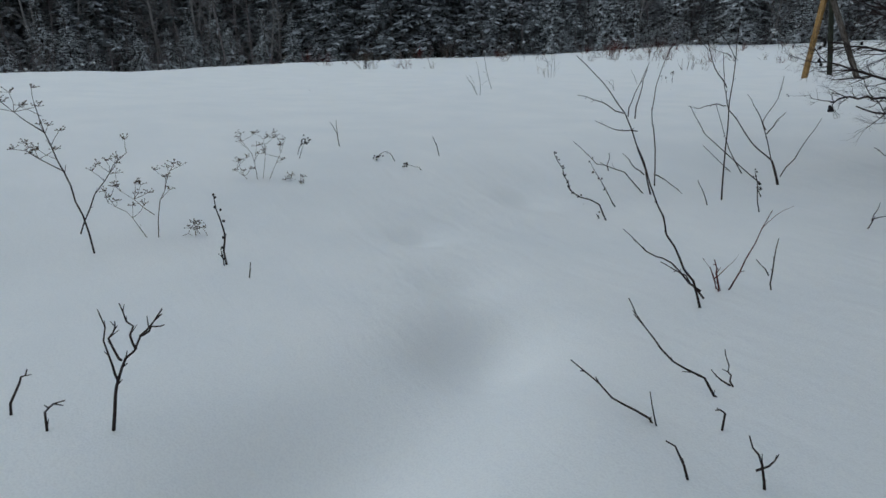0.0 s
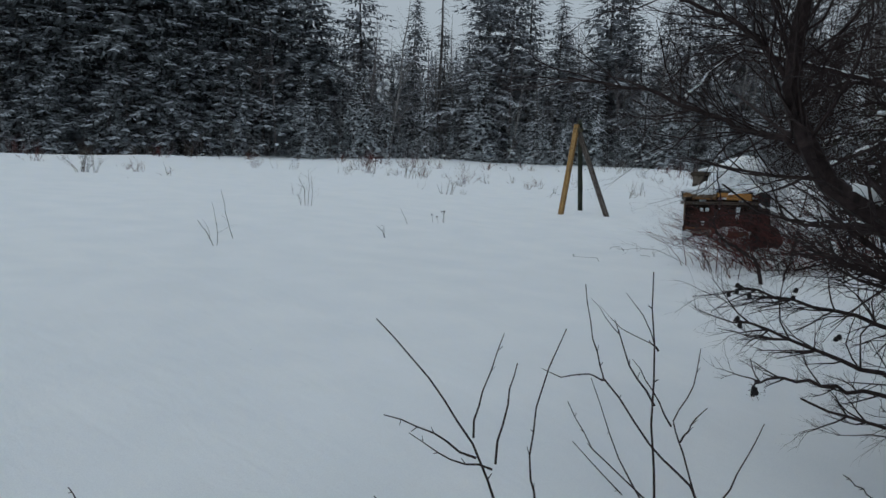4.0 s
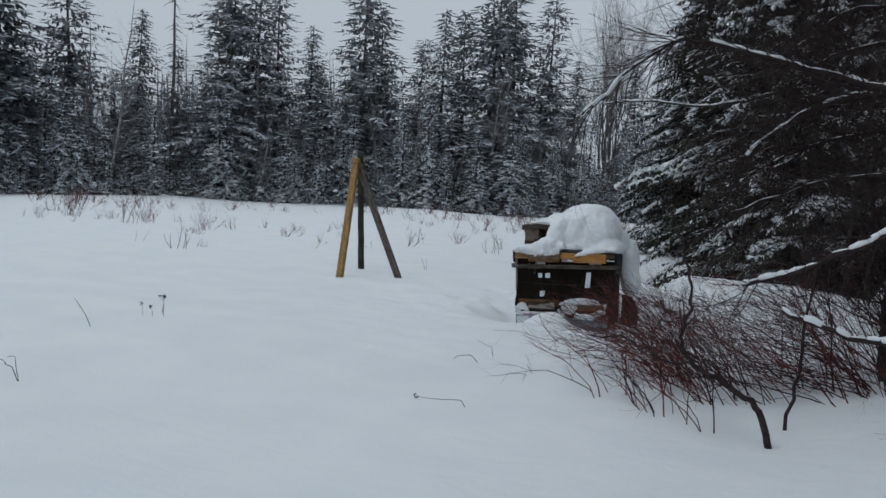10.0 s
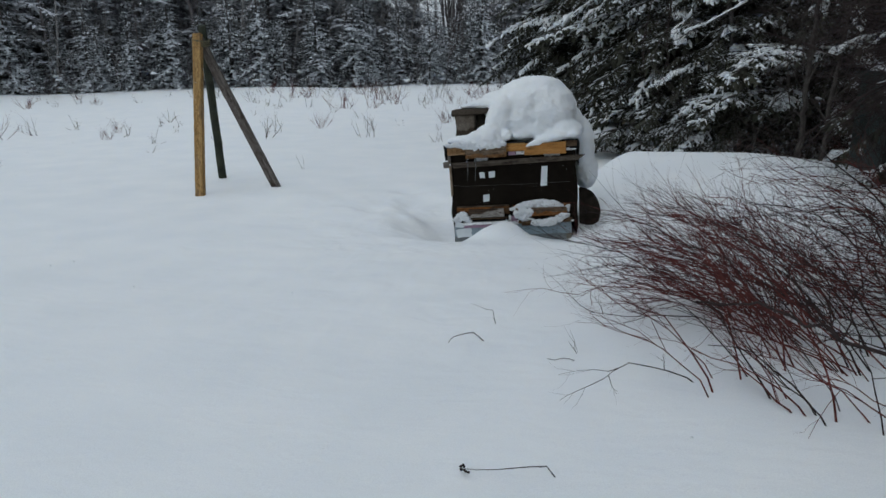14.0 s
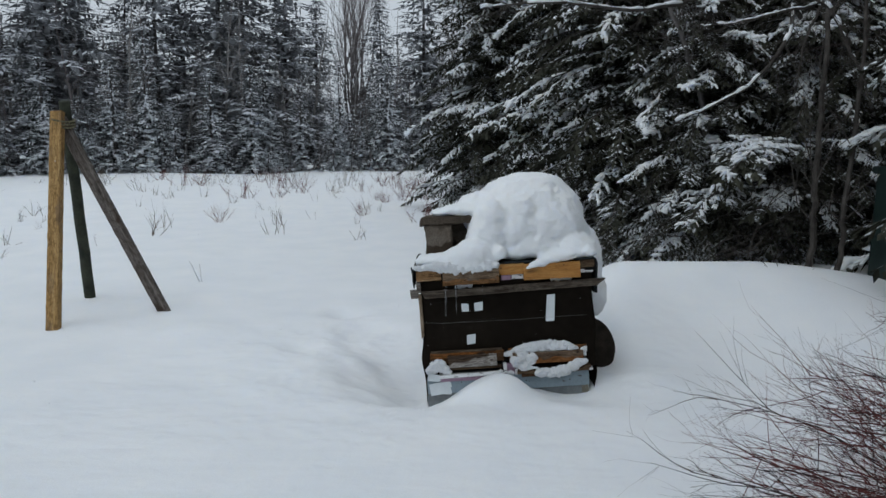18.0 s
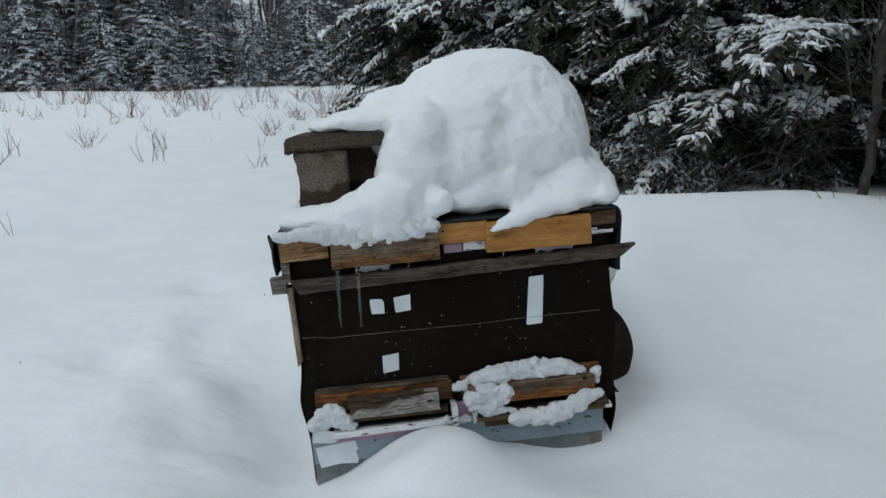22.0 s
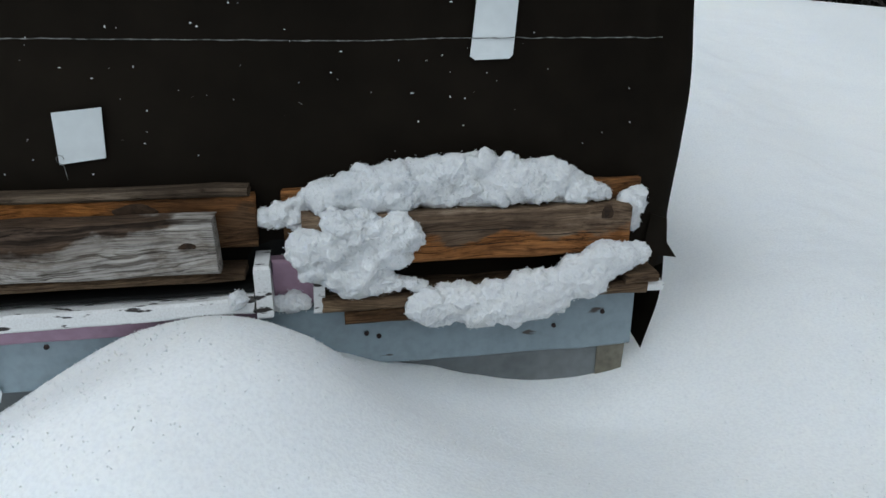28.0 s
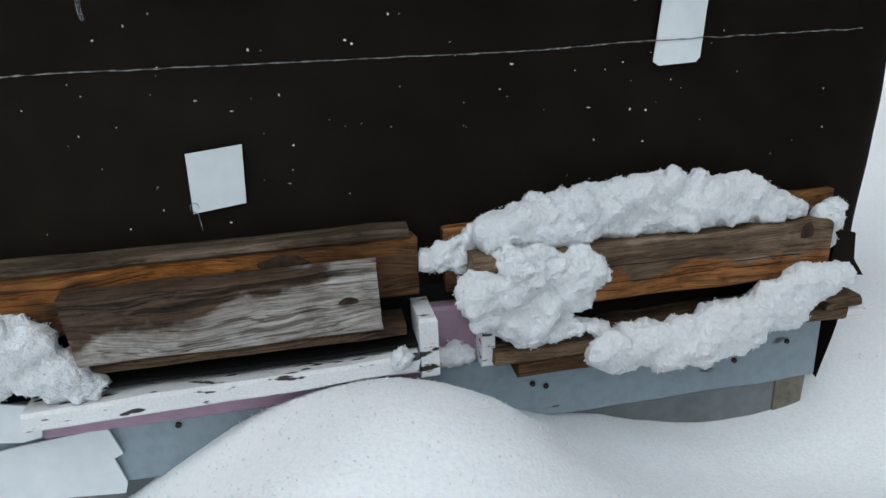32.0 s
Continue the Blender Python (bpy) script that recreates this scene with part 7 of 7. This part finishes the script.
sprig("sapling", "fallen bare twig lying on the snow", "twig", (-4.53, 7.2), -2, (((-0, -0), (-0.13, -0.03), (-0.27, -0.04), (-0.37, 0), (-0.46, 0)), ((-0.27, -0.04), (-0.48, -0.08)), ((-0.3, -0.03), (-0.38, 0.04))), 0.003, TWIG, 31, None, "plants in the snow", twigs=2)
sprig("sapling", "dark bare shrub with drooping twigs", "shrub", (-2.99, 6.35), -11, (((0, 0), (-0.01, 0.17), (-0.01, 0.33)), ((-0.01, 0.03), (-0.12, 0.07), (-0.24, -0.09)), ((-0.02, 0.05), (-0.11, 0.18), (-0.21, 0.22)), ((-0.01, 0.11), (0.03, 0.23), (0.03, 0.39))), 0.0045, TWIG, 32, None, "plants in the snow", twigs=5)
sprig("sapling", "bare shoots standing in the open snow", "sapling", (-6.98, 3.61), 67, (((0, 0), (-0.07, 0.12), (-0.14, 0.21)), ((0.01, 0.01), (0.01, 0.18), (-0.03, 0.36)), ((0.13, 0.06), (0.08, 0.28), (0.04, 0.47))), 0.0038, TWIG, 33, None, "plants in the snow", twigs=1)
sprig("sapling", "upright bare shrub in the open snow", "shrub", (-9.73, 6.51), 56, (((0, 0), (-0.02, 0.24), (-0.11, 0.4)), ((0.03, -0), (0.05, 0.27), (0.03, 0.5)), ((0.08, -0), (0.09, 0.21), (0.07, 0.43)), ((-0.06, 0.01), (-0.09, 0.15))), 0.0045, FAR_TWIG, 34, None, "plants in the snow", twigs=5)
sprig("twig", "thin dark bare twig sticking out of the snow", "twig", (-6.85, 5.39), 50, (((0, 0), (-0.04, 0.07), (-0.1, 0.12)), ((-0.01, 0.02), (-0.03, 0.12), (-0.06, 0.12))), 0.0028, TWIG, 35, None, "plants in the snow", twigs=0)
sprig("twig", "thin dark bare twig sticking out of the snow", "twig", (-7.63, 6.47), 46, (((0, -0), (-0.05, 0.09), (-0.11, 0.19)),), 0.0028, TWIG, 36, None, "plants in the snow", twigs=0)
sprig("weed_stalk", "short stalk with a dark seed head", "weed", (-7.71, 7.15), 42, (((0, 0), (0.01, 0.12)), ((-0, 0.1), (-0.02, 0.13))), 0.0025, TWIG, 37, 'head', "plants in the snow", twigs=0)
sprig("twig", "thin dark bare twig sticking out of the snow", "twig", (-7.99, 12.82), 24, (((0, 0), (-0.06, 0.11), (-0.1, 0.21)), ((0, 0), (-0, 0.1), (-0.01, 0.18))), 0.0028, TWIG, 38, None, "plants in the snow", twigs=0)
sprig("weed_stalk", "short dry weeds with dark heads", "weed", (-7.61, 7.05), 45, (((0, 0), (0.01, 0.15)), ((-0.06, 0.02), (-0.08, 0.07)), ((-0.13, 0.01), (-0.14, 0.1))), 0.0025, TWIG, 39, 'head', "plants in the snow", twigs=0)

sprig("twig", "thin dark bare twig sticking out of the snow", "twig", (-0.99, 0.48), 35, (((0, 0), (-0.02, 0.03), (-0.05, 0.06)),), 0.0028, TWIG, 41, None, "plants in the snow")
sprig("twig", "thin dark bare twig sticking out of the snow", "twig", (-0.94, 0.56), 35, (((0, 0), (-0.01, 0.04), (-0.03, 0.08)), ((-0.01, 0.03), (0.01, 0.06))), 0.0028, TWIG, 42, None, "plants in the snow")

sprig("twig", "long bare branch lying low over the snow under the alder", "twig", (-1.91, 3.13), 44, (((0.0, 0.0), (-0.107, 0.048), (-0.181, 0.05), (-0.256, 0.053), (-0.314, 0.09), (-0.364, 0.132), (-0.426, 0.177)), ((-0.107, 0.048), (-0.075, 0.096), (-0.022, 0.124), (0.044, 0.161)), ((-0.159, 0.009), (-0.216, 0.021), (-0.246, 0.052)), ((-0.181, 0.05), (-0.155, 0.069), (-0.124, 0.035))), 0.0036, TWIG, 51, None, "plants in the snow", 0.1)
sprig("sapling", "reddish bare shoot under the alder", "sapling", (-1.90, 3.15), 44, (((0.0, 0.0), (-0.038, 0.097), (-0.078, 0.216), (-0.132, 0.295)), ((-0.038, 0.097), (0.004, 0.135))), 0.005, RED_TWIG, 52, None, "plants in the snow", 0.1)
sprig("twig", "small forked twig lying on the snow", "twig", (-1.82, 2.50), 44, (((0.0, 0.0), (-0.015, 0.006), (-0.031, 0.018), (-0.055, 0.015)), ((0.0, 0.0), (0.012, 0.026), (0.029, 0.045)), ((-0.008, 0.005), (-0.014, 0.022))), 0.0022, TWIG, 53, None, "plants in the snow", 0.1)
sprig("twig", "thin dark bare twig sticking out of the snow", "twig", (-1.83, 2.69), 44, (((0.0, 0.0), (-0.001, 0.035), (-0.01, 0.049)),), 0.0024, TWIG, 54, None, "plants in the snow")
sprig("twig", "thin dark bare twig sticking out of the snow", "twig", (-1.78, 2.76), 44, (((0.0, 0.0), (-0.041, 0.037), (-0.073, 0.089)),), 0.0024, TWIG, 55, None, "plants in the snow")

# snowflakes in the air
rnd = random.Random(2024)
flakes = Soup()
count = 0
while count < 2600:
    x, y, z = rnd.uniform(-13, 2), rnd.uniform(0.5, 16), rnd.uniform(0.2, 5.0)
    if any((x - q[1][0]) ** 2 + (y - q[1][1]) ** 2 + (z - q[1][2]) ** 2 < 0.5 for q in PATH) or z < gz(x, y) + 0.05:
        continue
    r_ = rnd.uniform(0.0016, 0.0036)
    flakes.blob((x, y, z), (r_ * rnd.uniform(0.7, 1.5), r_ * rnd.uniform(0.7, 1.5), r_ * rnd.uniform(0.7, 1.5)), count, 0.7, 4, 6)
    count += 1
tagged(part("snowflake", flakes, CRUST), "small white snowflakes drifting in the air", "snow", kind="stuff")

# weeds and small shrubs out in the field
rnd = random.Random(64)
protos = []
for i in range(8):
    so = Soup()
    big = i > 4
    for k in range(rnd.randrange(7, 16) if big else rnd.randrange(2, 6)):
        twiggy(so, (rnd.gauss(0, 0.12 if big else 0.05), rnd.gauss(0, 0.12 if big else 0.05), -0.05), (rnd.gauss(0, 0.45), rnd.gauss(0, 0.45), 1), rnd.uniform(0.25, 0.6) * (1.1 if big else 0.8), 0.006, 1 if big else rnd.randrange(2), rnd, 0.5, 0.2, 3, 4, 3)
    me = so.mesh("stems")
    me.materials.append(RED_TWIG if i in (5, 7) else (FAR_TWIG if i % 2 else WEED))
    protos.append((me, big))
count = 0
while count < 230:
    a, r = (rnd.uniform(-82, -2), 7.0 + 26.0 * rnd.random() ** 0.8) if count % 2 else (rnd.uniform(-52, -3), rnd.uniform(13, 27))
    x, y = CX + r * math.sin(radians(a)), CY + r * math.cos(radians(a))
    if noise.noise(Vector((x * 0.22, y * 0.22, 3))) < rnd.uniform(-0.35, 0.3) or (x > -7.6 and y < 13) or (r < 12 and rnd.random() < 0.6):
        continue
    me, big = protos[rnd.randrange(8)]
    if big and r < 14:
        continue
    sc = rnd.uniform(0.4, 1.1)
    ob = new("field_weed", me)
    ob.matrix_basis = Matrix.Translation((x, y, gz(x, y))) @ pose(0, 0, 0, 0, 0, rnd.uniform(0, 360)) @ Matrix.Diagonal((sc, sc, sc, 1))
    tagged(ob, "low bare shrub poking through the field's snow" if big else "few dry weed stems poking through the field's snow", "shrub" if big else "weed", "weeds in the field")
    count += 1
